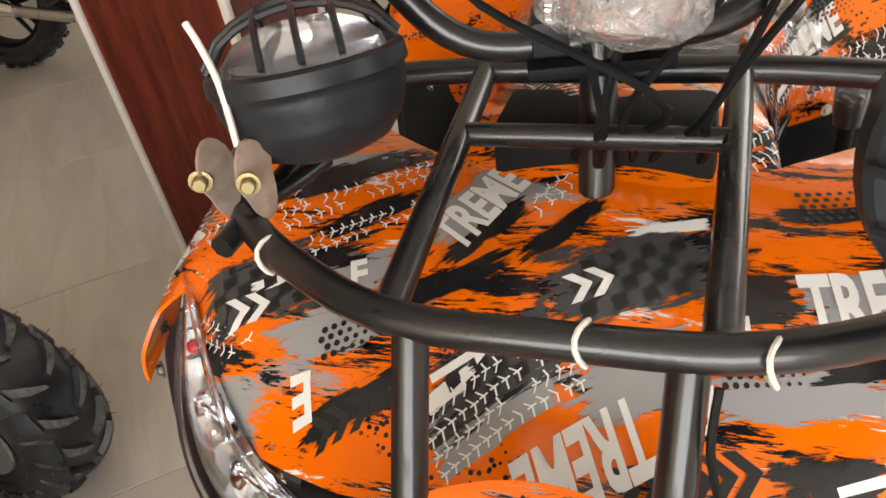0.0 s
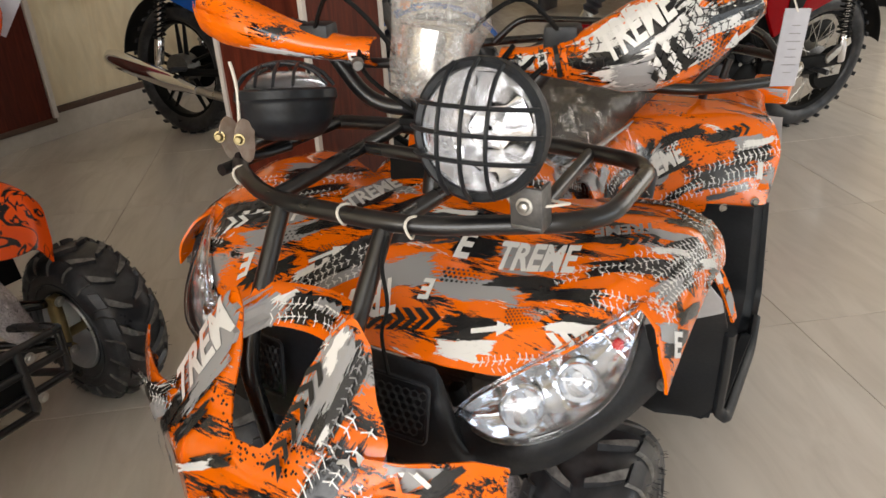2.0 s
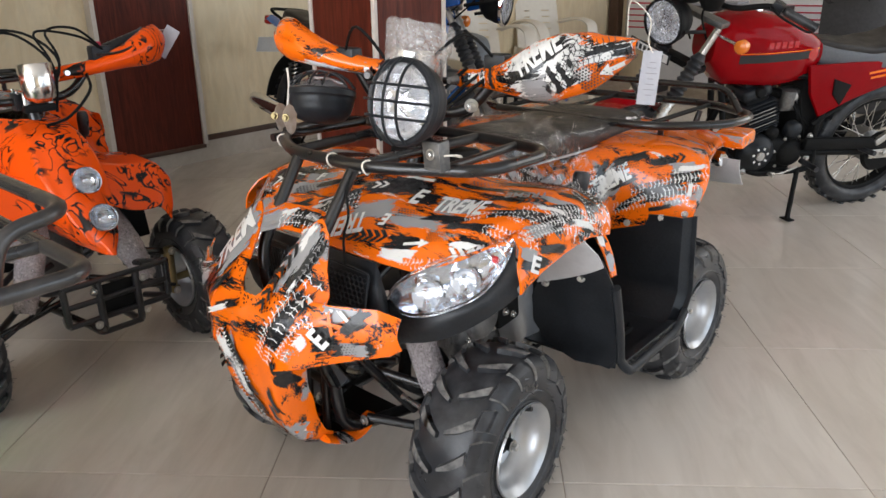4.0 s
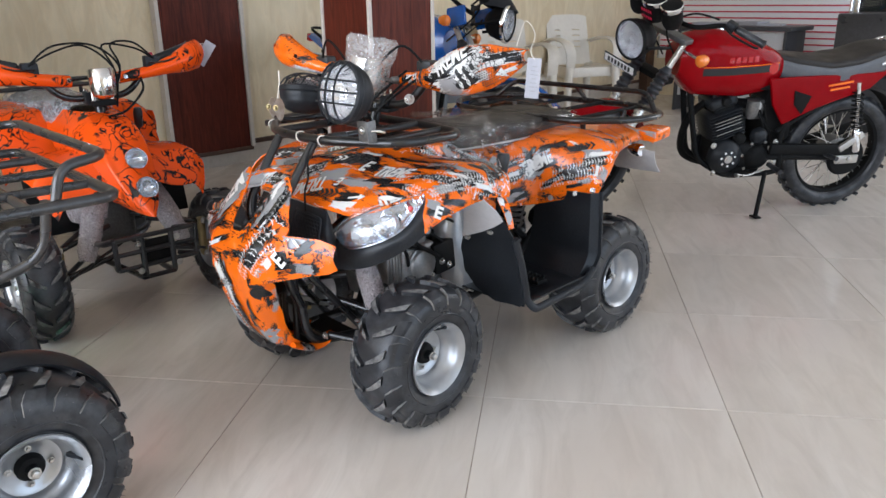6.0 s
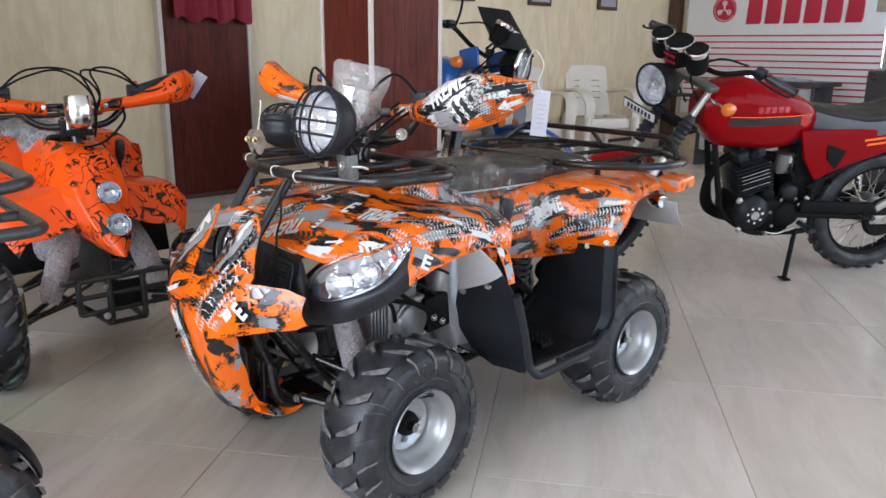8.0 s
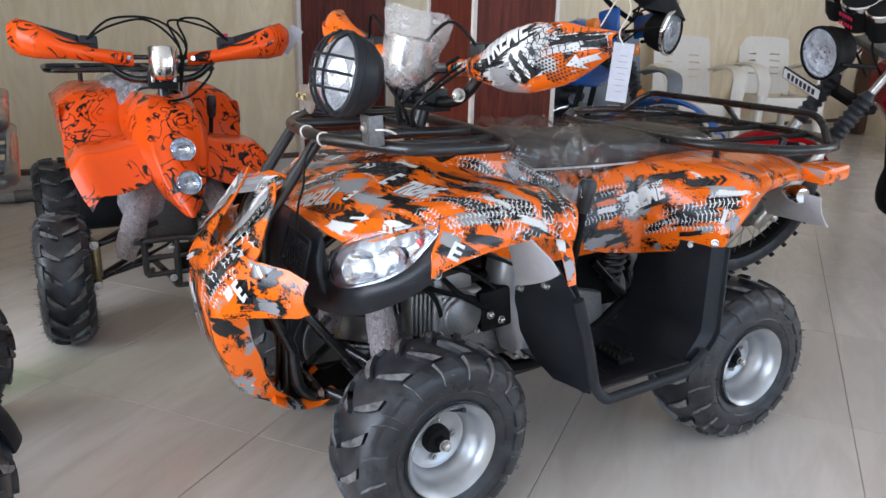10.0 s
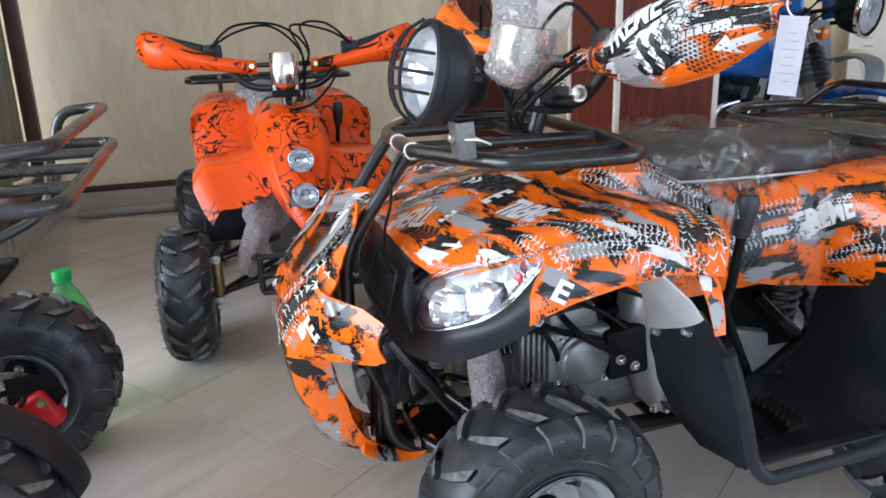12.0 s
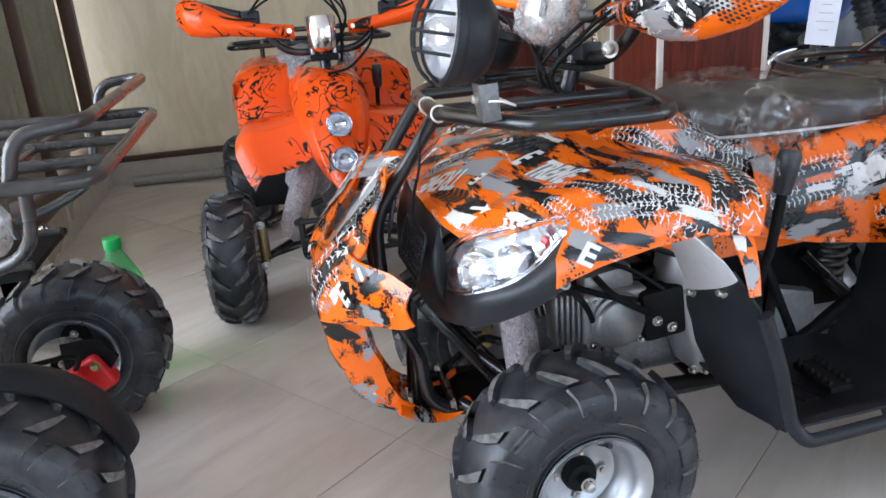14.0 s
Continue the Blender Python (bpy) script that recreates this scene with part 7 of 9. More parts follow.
on_guard("letters", text_shapes("E", 0.03), WHITE_INK, -0.115, 0.93, 0, LGT, "white lettering")
on_guard("stroke", brush_shapes(0.12, 0.03, 43), WHITE_INK, -0.24, 0.935, -8, LGT)
for sgn in (1, -1):
    decal("tread_print", tread_shapes(0.20, 0.040, 0.011, 0.01, 14), WHITE_INK, quad, TT, (XC + sgn * 0.19, 0.19, 0.73), (0, 0.62, -0.78), (sgn * 0.2, 0.75, 0.6), 0.0018, "white tyre prints")
    decal("stroke", brush_shapes(0.16, 0.05, 15), BLACK_INK, quad, TT, (XC + sgn * 0.19, 0.24, 0.72), (0, 0.62, -0.78), (sgn * 0.2, 0.75, 0.6), 0.0010)


def on_waist(name, shp, mat, sgn, y, up_by, turn, lift, label=""):
    n = V((0.72 * sgn, -0.22, 0.66)).normalized()
    right = V((0.22, 0.72 * sgn, 0)).normalized()
    up = n.cross(right)
    c, s2 = math.cos(radians(turn)), math.sin(radians(turn))
    o = V((XC + sgn * 0.13, y, 0.70)) + up * up_by
    decal(name, shp, mat, quad, TT, o, right * c + up * s2, up * c - right * s2, lift, label)


for sgn in (1, -1):
    flip = 1 if sgn > 0 else -1
    for k, (y, h, l, w, a) in enumerate(((0.14, 0.03, 0.16, 0.05, -20), (0.20, -0.02, 0.18, 0.05, -34), (0.16, -0.05, 0.15, 0.04, -26), (0.26, 0.03, 0.14, 0.03, -30), (0.27, 0.045, 0.15, 0.045, -12), (0.33, 0.0, 0.14, 0.05, -16))):
        on_waist("stroke", brush_shapes(l, w, 210 + k), BLACK_INK if k != 3 else GREY_INK, sgn, y + (0 if sgn > 0 else l), h, a * flip, 0.0012)
    for k, (y, h, l, a) in enumerate(((0.15, 0.035, 0.16, -22), (0.20, -0.015, 0.18, -36), (0.17, -0.06, 0.13, -28), (0.27, 0.050, 0.15, -12), (0.33, 0.005, 0.14, -16))):
        on_waist("tread_print", tread_shapes(l, 0.038, 0.0095, 0.006, 220 + k), WHITE_INK, sgn, y + (0 if sgn > 0 else l), h, a * flip, 0.0018, "white tyre prints")

# ---- the plain orange quad bike with black curling prints ----
QX, QY = -1.135, -0.240
FW = -0.115  # the front axle, along the bike
quad2 = thing("quad_bike", "bright orange quad bike with thin black tribal prints and stacked headlamps", "quad bike", pose(QX, QY, 0, 0, 0, 90), group="quad bikes")


def nose2(u, v):
    z = table([(0, 0.425), (0.80, 0.722), (0.90, 0.748), (1.0, 0.765)], v)
    w = table([(0.425, 0.026), (0.46, 0.060), (0.52, 0.094), (0.60, 0.122), (0.66, 0.126), (0.70, 0.118), (0.735, 0.100), (0.765, 0.082)], z)
    yf = table([(0.425, -0.362), (0.47, -0.335), (0.52, -0.298), (0.61, -0.230), (0.70, -0.150), (0.735, -0.110), (0.765, 0.010)], z)
    a = lerp(-1.9, 1.9, u)
    x = w * math.sin(a) / math.sin(1.57) if abs(a) < 1.57 else math.copysign(w, a)
    dep = 0.20 if abs(a) < 1.57 else 0.20 + 0.25 * (abs(a) - 1.57)
    y = yf + dep * (1 - max(math.cos(a), 0)) + max(0, abs(a) - 1.57) * 0.5
    # two raised ridges frame the lamps, with a shallow hollow between them
    ridge = 0.016 * math.exp(-((abs(a) - 0.72) / 0.13) ** 2) - 0.006 * math.exp(-(a / 0.40) ** 2)
    return V((x, y - ridge, z))


part("nose", shell(nose2, 48, 28, 0.004), TRIBAL, quad2, "orange nose fairing with black prints", angle=50)
for y, z in ((-0.238, 0.612), (-0.303, 0.518)):
    m = along((0, y - 0.016, z + 0.008), (0, y - 0.10, z + 0.05))
    lp = part("headlamp", lathe([(0, -0.02), (0.02, -0.012), (0.034, 0.008), (0.038, 0.010), (0.040, 0.004)], 24, m), REFLECTOR, quad2, "small round clear headlamp")
    part("lens", lathe([(0.036, 0.009), (0.026, 0.017), (0, 0.022), (0, 0.019), (0.025, 0.014), (0.035, 0.006)], 24, m), LENS, lp)


def arch(u, v, s):
    # u along y from the front, v across from the body out
    y = lerp(-0.205, 0.20, u)
    x = lerp(0.09, table([(0, 0.272), (0.06, 0.300), (0.15, 0.318), (0.8, 0.322), (0.95, 0.305), (1, 0.28)], u), v)
    z = 0.590 + 0.022 * math.sin(math.pi * u) + 0.030 * (1 - v) ** 2 - 0.012 * math.sin(v * 3.1) * (1 - u)
    if u < 0.22:
        k = (0.22 - u) / 0.22
        z -= 0.105 * k ** 1.7
        y += 0.045 * k ** 0.6 * (1 - k) + 0.02 * k
    z -= 0.055 * max(0, (v - 0.80) / 0.20) ** 1.6
    return V((s * x, y, z))


def rear_arch(u, v, s):
    y = lerp(0.22, 0.86, u)
    x = lerp(0.10, 0.315, v)
    z = 0.750 + 0.01 * math.sin(math.pi * u) - 0.050 * max(0, (v - 0.55) / 0.45) ** 2.2
    if u < 0.25:
        k = (0.25 - u) / 0.25
        z -= 0.21 * k ** 1.2
        y = 0.22 + 0.10 * (u / 0.25) ** 1.5 + 0.03
    return V((s * x, y, z))


for s in (-1, 1):
    part("front_wing", shell(lambda u, v: arch(u, v, s), 20, 14, 0.004), TRIBAL, quad2, "orange front wing", angle=50)
    part("rear_wing", shell(lambda u, v: rear_arch(u, v, s), 22, 12, 0.004), TRIBAL, quad2, "orange rear wing", angle=60)
    part("wing_side", shell(lambda u, v: V((s * (0.316 + 0.008 * math.sin(v * 3)), lerp(0.30, 0.86, u), lerp(0.705, 0.60 + 0.08 * u, v))), 8, 5, 0.004), TRIBAL, quad2)
    part("inner_guard", slab((0.17, 0.012, 0.24), pose(s * 0.215, 0.06, 0.44, -12), 0.004), MATT_BLACK, quad2, "black inner mud guard")
    part("foot_well", slab((0.20, 0.34, 0.02), pose(s * 0.22, 0.42, 0.27), 0.006), BLACK_PLASTIC, quad2)
    quad_wheel(quad2, (s * 0.369, FW, TYRE_R), 0.145, s, -2, 23 * s)
    quad_wheel(quad2, (s * 0.33, 0.90, TYRE_R), 0.185, s, 0, 50)
    part("wishbone", tube(rounded([(s * 0.07, -0.10, 0.235), (s * 0.28, FW, 0.19), (s * 0.075, 0.10, 0.22)], 0.03), 0.0105, 8), BLACK_TUBE, quad2)
    part("wishbone", tube(rounded([(s * 0.07, -0.08, 0.35), (s * 0.275, FW, 0.30), (s * 0.075, 0.08, 0.34)], 0.03), 0.010, 8), BLACK_TUBE, quad2)
    kn = bmesh.new()
    spin(kn, [(0, -0.065), (0.012, -0.065), (0.017, -0.05), (0.017, 0.05), (0.012, 0.065), (0, 0.065)], 12, pose(s * 0.275, FW - 0.005, 0.24))
    rod(kn, (s * 0.275, FW, 0.205), (s * 0.36, FW, 0.205), 0.012)
    box(kn, (0.03, 0.03, 0.02), pose(s * 0.278, FW - 0.01, 0.172), 0.004)
    box(kn, (0.03, 0.03, 0.02), pose(s * 0.278, FW - 0.01, 0.31), 0.004)
    part("knuckle", kn, BRASS, quad2, "yellow zinc steering knuckle")
    for z in (0.172, 0.31):
        part("knuckle_bolt", bolt_bm((s * 0.278, FW - 0.028, z), (0, -1, 0), 0.009, 0.008), STEEL, quad2)
    part("tie_rod", tube([(s * 0.03, -0.07, 0.27), (s * 0.265, FW - 0.045, 0.20)], 0.006, 8), BLACK_TUBE, quad2)
    a, b = V((s * 0.19, FW - 0.02, 0.25)), V((s * 0.085, FW + 0.03, 0.53))
    dm = part("damper", lathe([(0.012, 0), (0.012, 0.05)] + [(0.024 if k % 2 else 0.016, 0.05 + 0.0095 * k) for k in range(18)] + [(0.018, 0.23), (0.01, 0.29)], 14, along(a, b)), MATT_BLACK, quad2)
    part("wrap", crumple([(0.024, 0.0), (0.034, 0.04), (0.042, 0.10), (0.040, 0.18), (0.036, 0.25), (0.02, 0.28)], along(a, b), 22, 0.011, 9 + s), MESHY, dm, "crumpled grey mesh wrap")
    # front guard of black tube
    part("guard_tube", tube(rounded([(s * 0.14, -0.10, 0.30), (s * 0.165, -0.26, 0.335), (s * 0.15, -0.335, 0.36)], 0.04), 0.011, 8), BLACK_TUBE, quad2)
    part("guard_tube", tube(rounded([(s * 0.055, -0.335, 0.36), (s * 0.055, -0.34, 0.20), (s * 0.06, -0.20, 0.195), (s * 0.10, 0.10, 0.20)], 0.03), 0.011, 8), BLACK_TUBE, quad2)
    part("guard_tube", tube(rounded([(s * 0.15, -0.335, 0.36), (s * 0.148, -0.338, 0.25), (s * 0.12, -0.24, 0.235)], 0.025), 0.010, 8), BLACK_TUBE, quad2)
    for z in (0.335, 0.235):
        part("guard_bolt", bolt_bm((s * 0.072, -0.346, z), (0, -1, 0), 0.008, 0.008), STEEL, quad2)
for z, w in ((0.36, 0.15), (0.305, 0.15), (0.25, 0.148), (0.205, 0.055)):
    part("guard_bar", tube([(-w, -0.337, z), (w, -0.337, z)], 0.009, 8), BLACK_TUBE, quad2)
part("guard_plate", slab((0.11, 0.004, 0.10), pose(0, -0.325, 0.29), 0.001), MATT_BLACK, quad2)
part("engine", slab((0.20, 0.26, 0.17), pose(0, 0.22, 0.32), 0.03, 3), CAST, quad2, "grey cast engine block")
part("engine_wrap", crumple([(0.03, -0.08), (0.07, -0.05), (0.08, 0.0), (0.07, 0.06), (0.03, 0.09)], pose(-0.10, 0.05, 0.41), 24, 0.016, 12), MESHY, quad2, "crumpled clear wrap round the engine")
part("rear_axle", tube([(-0.33, 0.90, 0.205), (0.33, 0.90, 0.205)], 0.015, 10), STEEL, quad2)
part("frame_tube", tube(rounded([(0.0, -0.05, 0.55), (0.0, 0.2, 0.60), (0, 0.85, 0.60), (0, 0.90, 0.22)], 0.06), 0.02, 10), BLACK_TUBE, quad2)


def seat2(u, v, g=0.0):
    y = lerp(0.16 - g, 0.80 + g, u)
    a = lerp(-math.pi, math.pi, v)
    w = table([(0.15, 0.07), (0.25, 0.11), (0.5, 0.13), (0.75, 0.135), (0.82, 0.10)], y) + g
    top, low = table([(0.15, 0.77), (0.25, 0.80), (0.5, 0.775), (0.8, 0.785)], y) + g, 0.68
    cx, cz = math.sin(a), math.cos(a)
    return V((w * math.copysign(abs(cx) ** 0.6, cx), y, (top + low) / 2 + (top - low) / 2 * math.copysign(abs(cz) ** 0.5, cz)))


part("seat", shell(lambda u, v: seat2(u, v), 22, 28, 0.0), SEAT_VINYL, quad2, "dark vinyl seat in clear wrap")


def wrap2(u, v):
    p = seat2(u, v, 0.008)
    q = noise.noise_vector(p * 15 + V((3, 0, 0))) * 0.02 + noise.noise_vector(p * 40) * 0.008
    return p + V((q.x, q.y, abs(q.z)))


HAZE = film_wrap("hazy_wrap", 0.42, (0.78, 0.79, 0.82), 30, 0.8)
part("clear_wrap", shell(wrap2, 40, 44, 0.0), HAZE, quad2, "crumpled hazy plastic wrap over the seat", angle=70)

BAR2 = pose(0.0, 0.035, 0.815, 0, 0, -4)
B2 = lambda pts: [BAR2 @ V(p) for p in pts]
bars2 = part("handlebar", tube(B2(rounded([(-0.40, 0.06, 0.165), (-0.22, 0.02, 0.115), (-0.115, 0, 0.0), (0.115, 0, 0.0), (0.22, 0.02, 0.115), (0.40, 0.06, 0.165)], 0.05, 6)), 0.0125, 12), BLACK_TUBE, quad2, "black tubular handlebar")
part("cross_brace", tube(B2([(-0.17, 0.012, 0.072), (0.17, 0.012, 0.072)]), 0.008, 8), BLACK_TUBE, bars2)
part("stem", tube([(0, 0.035, 0.82), (0, 0.0, 0.70)], 0.018, 10), BLACK_TUBE, quad2)
for x in (-0.035, 0.035):
    part("bar_clamp", slab((0.022, 0.045, 0.05), BAR2 @ pose(x, 0, 0.0), 0.004), BLACK_PLASTIC, bars2)
    for y in (-0.016, 0.016):
        part("clamp_bolt", bolt_bm(BAR2 @ V((x, y, 0.022)), (0, 0, 1), 0.0045, 0.012), CHROME, bars2)
part("gauge_cup", lathe([(0, -0.05), (0.022, -0.048), (0.036, -0.036), (0.040, -0.01), (0.041, 0.045), (0.038, 0.048), (0.0, 0.046)], 28, BAR2 @ pose(0, -0.10, 0.058, -6) @ Matrix.Scale(1.12, 4)), CUP_METAL, bars2, "polished silver gauge cup")
part("cup_clamp", slab((0.085, 0.030, 0.022), BAR2 @ pose(0, -0.075, -0.014), 0.004), MATT_BLACK, bars2, "black clamp under the cup")
for x in (-0.034, 0.034):
    part("clamp_bolt", bolt_bm(BAR2 @ V((x, -0.075, -0.006)), (0, 0, 1), 0.006, 0.034), STEEL, bars2)
for s in (-1, 1):
    a, b = BAR2 @ V((s * 0.245, 0.026, 0.122)), BAR2 @ V((s * 0.40, 0.06, 0.165))
    gm = bmesh.new()
    spin(gm, [(0.013, 0)] + [(0.0185 if k % 2 else 0.0170, 0.007 * k + 0.004) for k in range(21)] + [(0.021, 0.155), (0.008, 0.16)], 14, along(a, b))
    part("grip", gm, RUBBER, bars2, "black ribbed rubber grip")
    part("switch_box", slab((0.055, 0.045, 0.045), BAR2 @ pose(s * 0.215, -0.01, 0.118), 0.008), BLACK_PLASTIC, bars2)
    part("lever", tube(B2(smooth_path([(s * 0.20, -0.03, 0.115), (s * 0.27, -0.045, 0.12), (s * 0.36, -0.02, 0.15)], 4)), 0.006, 8, flat=0.6), BLACK_TUBE, bars2)

    def paddle2(u, v):
        x = lerp(0.085, 0.445, u)
        half = table([(0.0, 0.022), (0.12, 0.022), (0.3, 0.022), (0.55, 0.033), (0.78, 0.055), (0.92, 0.058), (1.0, 0.034)], u)
        mid = table([(0.0, 0.065), (0.3, 0.080), (0.6, 0.105), (0.85, 0.128), (1.0, 0.138)], u)
        ang = lerp(-1.8, 1.8, v)
        y = -0.03 - 0.03 * math.sin(u * 2.2) - (half * 0.8 + 0.012) * math.cos(ang) + 0.03 + 0.085 * u ** 3
        return BAR2 @ V((s * x, y, mid + half * math.sin(ang)))

    part("hand_guard", shell(paddle2, 24, 14, 0.003), TRIBAL, bars2, "orange hand guard with black prints", angle=60)
    part("guard_bolt", lathe([(0, 0.008), (0.007, 0.008), (0.009, 0.004), (0.009, -0.004), (0, -0.004)], 14, along(BAR2 @ V((s * 0.10, -0.048, 0.072)), BAR2 @ V((s * 0.095, -0.10, 0.075)))), CHROME, bars2)
    for k in range(2):
        part("cable", tube(smooth_path([BAR2 @ V((s * 0.22, -0.03, 0.13)), BAR2 @ V((s * 0.14, -0.06, 0.175 + 0.02 * k)), BAR2 @ V((s * 0.03 + 0.03 * k, -0.05, 0.19)), BAR2 @ V((0.06 + 0.02 * k, -0.06, 0.10)), V((0.05 - 0.05 * k, -0.02, 0.78))], 6), 0.0038, 6), MATT_BLACK, bars2)
part("cable", tube(smooth_path([BAR2 @ V((0.16, -0.02, 0.07)), BAR2 @ V((0.15, -0.07, 0.02)), BAR2 @ V((0.08, -0.07, -0.05)), V((0.0, -0.05, 0.75))], 6), 0.0045, 6), MATT_BLACK, bars2)
part("kill_switch", lathe([(0, 0.012), (0.009, 0.012), (0.010, 0), (0, 0)], 12, BAR2 @ pose(0.215, -0.01, 0.14)), RED_INK, bars2, "red switch button")
gl = part("gear_lever", tube([(0.17, 0.16, 0.50), (0.175, 0.12, 0.70)], 0.008, 8), MATT_BLACK, quad2, "black gear lever")
part("lever_grip", lathe([(0.010, -0.03), (0.016, -0.02), (0.018, 0.03), (0.014, 0.05), (0, 0.052)], 14, along((0.176, 0.118, 0.70), (0.178, 0.11, 0.80))), RUBBER, gl)
rr2 = part("rear_rack", tube(rounded([(-0.33, 0.72, 0.80), (-0.33, 1.02, 0.80), (0.33, 1.02, 0.80), (0.33, 0.72, 0.80)], 0.06, 4, True), 0.010, 8, True), BLACK_TUBE, quad2, "black tubular rear rack")
for x in (-0.2, -0.07, 0.07, 0.2):
    part("rack_bar", tube([(x, 0.72, 0.80), (x, 1.02, 0.80)], 0.008, 8), BLACK_TUBE, rr2)
for s in (-1, 1):
    part("rack_stay", tube([(s * 0.2, 0.80, 0.80), (s * 0.2, 0.80, 0.72)], 0.009, 8), BLACK_TUBE, rr2)
tag2 = thing("price_tag", "white card price tag tied to the orange hand guard", "tag")
tm2 = pose(QX - 0.02, QY + 0.475, 0.985, 0, 0, 70) @ pose(0, 0, 0, 0, 35, 0)
part("card", slab((0.045, 0.0012, 0.10), tm2 @ pose(0, 0, -0.045)), PAPER, tag2, smooth=False)
part("wire", tube([tm2 @ V((0, 0, 0)), V((QX - 0.06, QY + 0.43, 0.985))], 0.0014, 5), WHITE_PLASTIC, tag2)

# ---- the grey-framed quad bike, seen from behind ----
CX, CY = -0.170, -0.972
quad3 = thing("quad_bike", "bare quad bike with dusty grey tubular rack and red brake caliper", "quad bike", pose(CX, CY, 0, 0, 0, 180), group="quad bikes")
# here -y of the thing points into the room: its tail faces the room
for s in (-1, 1):
    quad_wheel(quad3, (s * 0.330, 0.0, TYRE_R), 0.185, s, 0, 140 if s < 0 else 35)
part("axle", tube([(-0.31, 0, 0.205), (0.31, 0, 0.205)], 0.017, 12), STEEL, quad3, "steel rear axle")
part("hub_plate", plate([(0.062 * math.cos(a) * (1 + 0.25 * math.cos(3 * a)), 0.062 * math.sin(a) * (1 + 0.25 * math.cos(3 * a))) for a in [2 * math.pi * k / 36 for k in range(36)]], 0.01, pose(0.295, 0, 0.205, 0, -90)), MATT_BLACK, quad3, "black three-lobed hub")
for k in range(3):
    a = 2 * math.pi * k / 3
    part("hub_bolt", bolt_bm((0.284, 0.05 * math.sin(a), 0.205 + 0.05 * math.cos(a)), (-1, 0, 0), 0.007, 0.008), STEEL, quad3)
disc = bmesh.new()
spin(disc, [(0.045, -0.002), (0.085, -0.002), (0.085, 0.002), (0.045, 0.002)], 40, pose(0.19, 0, 0.205, 0, 90), True)
part("brake_disc", disc, STEEL, quad3, "steel brake disc")
cal = bmesh.new()
box(cal, (0.050, 0.085, 0.090), pose(0.165, -0.055, 0.195, -28), 0.014, 3)
box(cal, (0.045, 0.050, 0.055), pose(0.135, -0.030, 0.200, -28), 0.010, 2)
cal = part("caliper", cal, RED_CAST, quad3, "red brake caliper")
for dz in (-0.05, 0.045):
    part("caliper_bolt", bolt_bm((0.112, -0.055 - dz * 0.5, 0.195 + dz), (-1, 0, 0), 0.008, 0.010), BRASS, cal)
part("caliper_bracket", plate([(-0.02, -0.07), (0.06, -0.05), (0.10, 0.0), (0.06, 0.05), (-0.02, 0.05)], 0.006, pose(0.165, -0.02, 0.235, 90, 0, -90)), MATT_BLACK, quad3)
part("cable", tube(smooth_path([(0.13, -0.03, 0.23), (0.05, -0.05, 0.30), (-0.1, 0.10, 0.36), (-0.1, 0.4, 0.45)], 6), 0.006, 8), MATT_BLACK, quad3)


def inner_guard3(u, v):
    a = lerp(radians(-70), radians(78), u)
    r = 0.222 + 0.012 * math.cos((v - 0.5) * math.pi)
    return V((lerp(-0.315, -0.215, v), -r * math.sin(a), 0.205 + r * math.cos(a)))


part("mud_guard", shell(inner_guard3, 24, 8, 0.006), BLACK_PLASTIC, quad3, "black curved mud guard")
# rack: flat grid with a raised end hoop and hanging stays
Z3 = 0.762
rk = part("rear_rack", tube(rounded([(-0.355, 0.34, Z3), (-0.355, -0.275, Z3), (0.355, -0.275, Z3), (0.355, 0.34, Z3)], 0.05, 5, True), 0.0125, 12, True), GREY_TUBE, quad3, "dusty grey tubular rack")
part("rack_hoop", tube(rounded([(-0.335, -0.15, Z3), (-0.335, -0.17, Z3 + 0.075), (-0.32, -0.27, Z3 + 0.085), (0.32, -0.27, Z3 + 0.085), (0.335, -0.17, Z3 + 0.075), (0.335, -0.15, Z3)], 0.05, 5), 0.0115, 10), GREY_TUBE, rk)
for x in (-0.19, 0.0, 0.19):
    part("rack_bar", tube([(x, -0.272, Z3), (x, 0.338, Z3)], 0.0105, 10), GREY_TUBE, rk)
for y in (-0.10, 0.12):
    part("rack_bar", tube([(-0.352, y, Z3 - 0.004), (0.352, y, Z3 - 0.004)], 0.0105, 10), GREY_TUBE, rk)
for s in (-1, 1):
    part("rack_stay", tube(rounded([(s * 0.27, -0.150, Z3 - 0.005), (s * 0.25, -0.135, 0.63), (s * 0.20, 0.0, 0.575), (s * 0.11, 0.16, 0.56)], 0.06, 5), 0.0115, 10), GREY_TUBE, rk)
    part("rack_stay", tube([(s * 0.19, 0.10, Z3), (s * 0.10, 0.0, 0.55)], 0.010, 8), GREY_TUBE, rk)
    part("frame_tube", tube(rounded([(s * 0.11, -0.08, 0.56), (s * 0.12, 0.35, 0.55), (s * 0.12, 0.8, 0.45), (s * 0.10, 1.0, 0.22)], 0.08, 4), 0.013, 10), BLACK_TUBE, quad3)
    part("frame_tube", tube(rounded([(s * 0.10, 0.15, 0.55), (s * 0.12, 0.25, 0.24), (s * 0.10, 1.0, 0.22)], 0.06, 4), 0.013, 10), BLACK_TUBE, quad3)
part("cross_plate", slab((0.30, 0.20, 0.012), pose(0, 0.02, 0.555), 0.003), MATT_BLACK, quad3)
part("swing_arm", tube(rounded([(0.0, 0.45, 0.28), (0.04, 0.2, 0.24), (0.04, 0.0, 0.205)], 0.05), 0.02, 10), BLACK_TUBE, quad3)
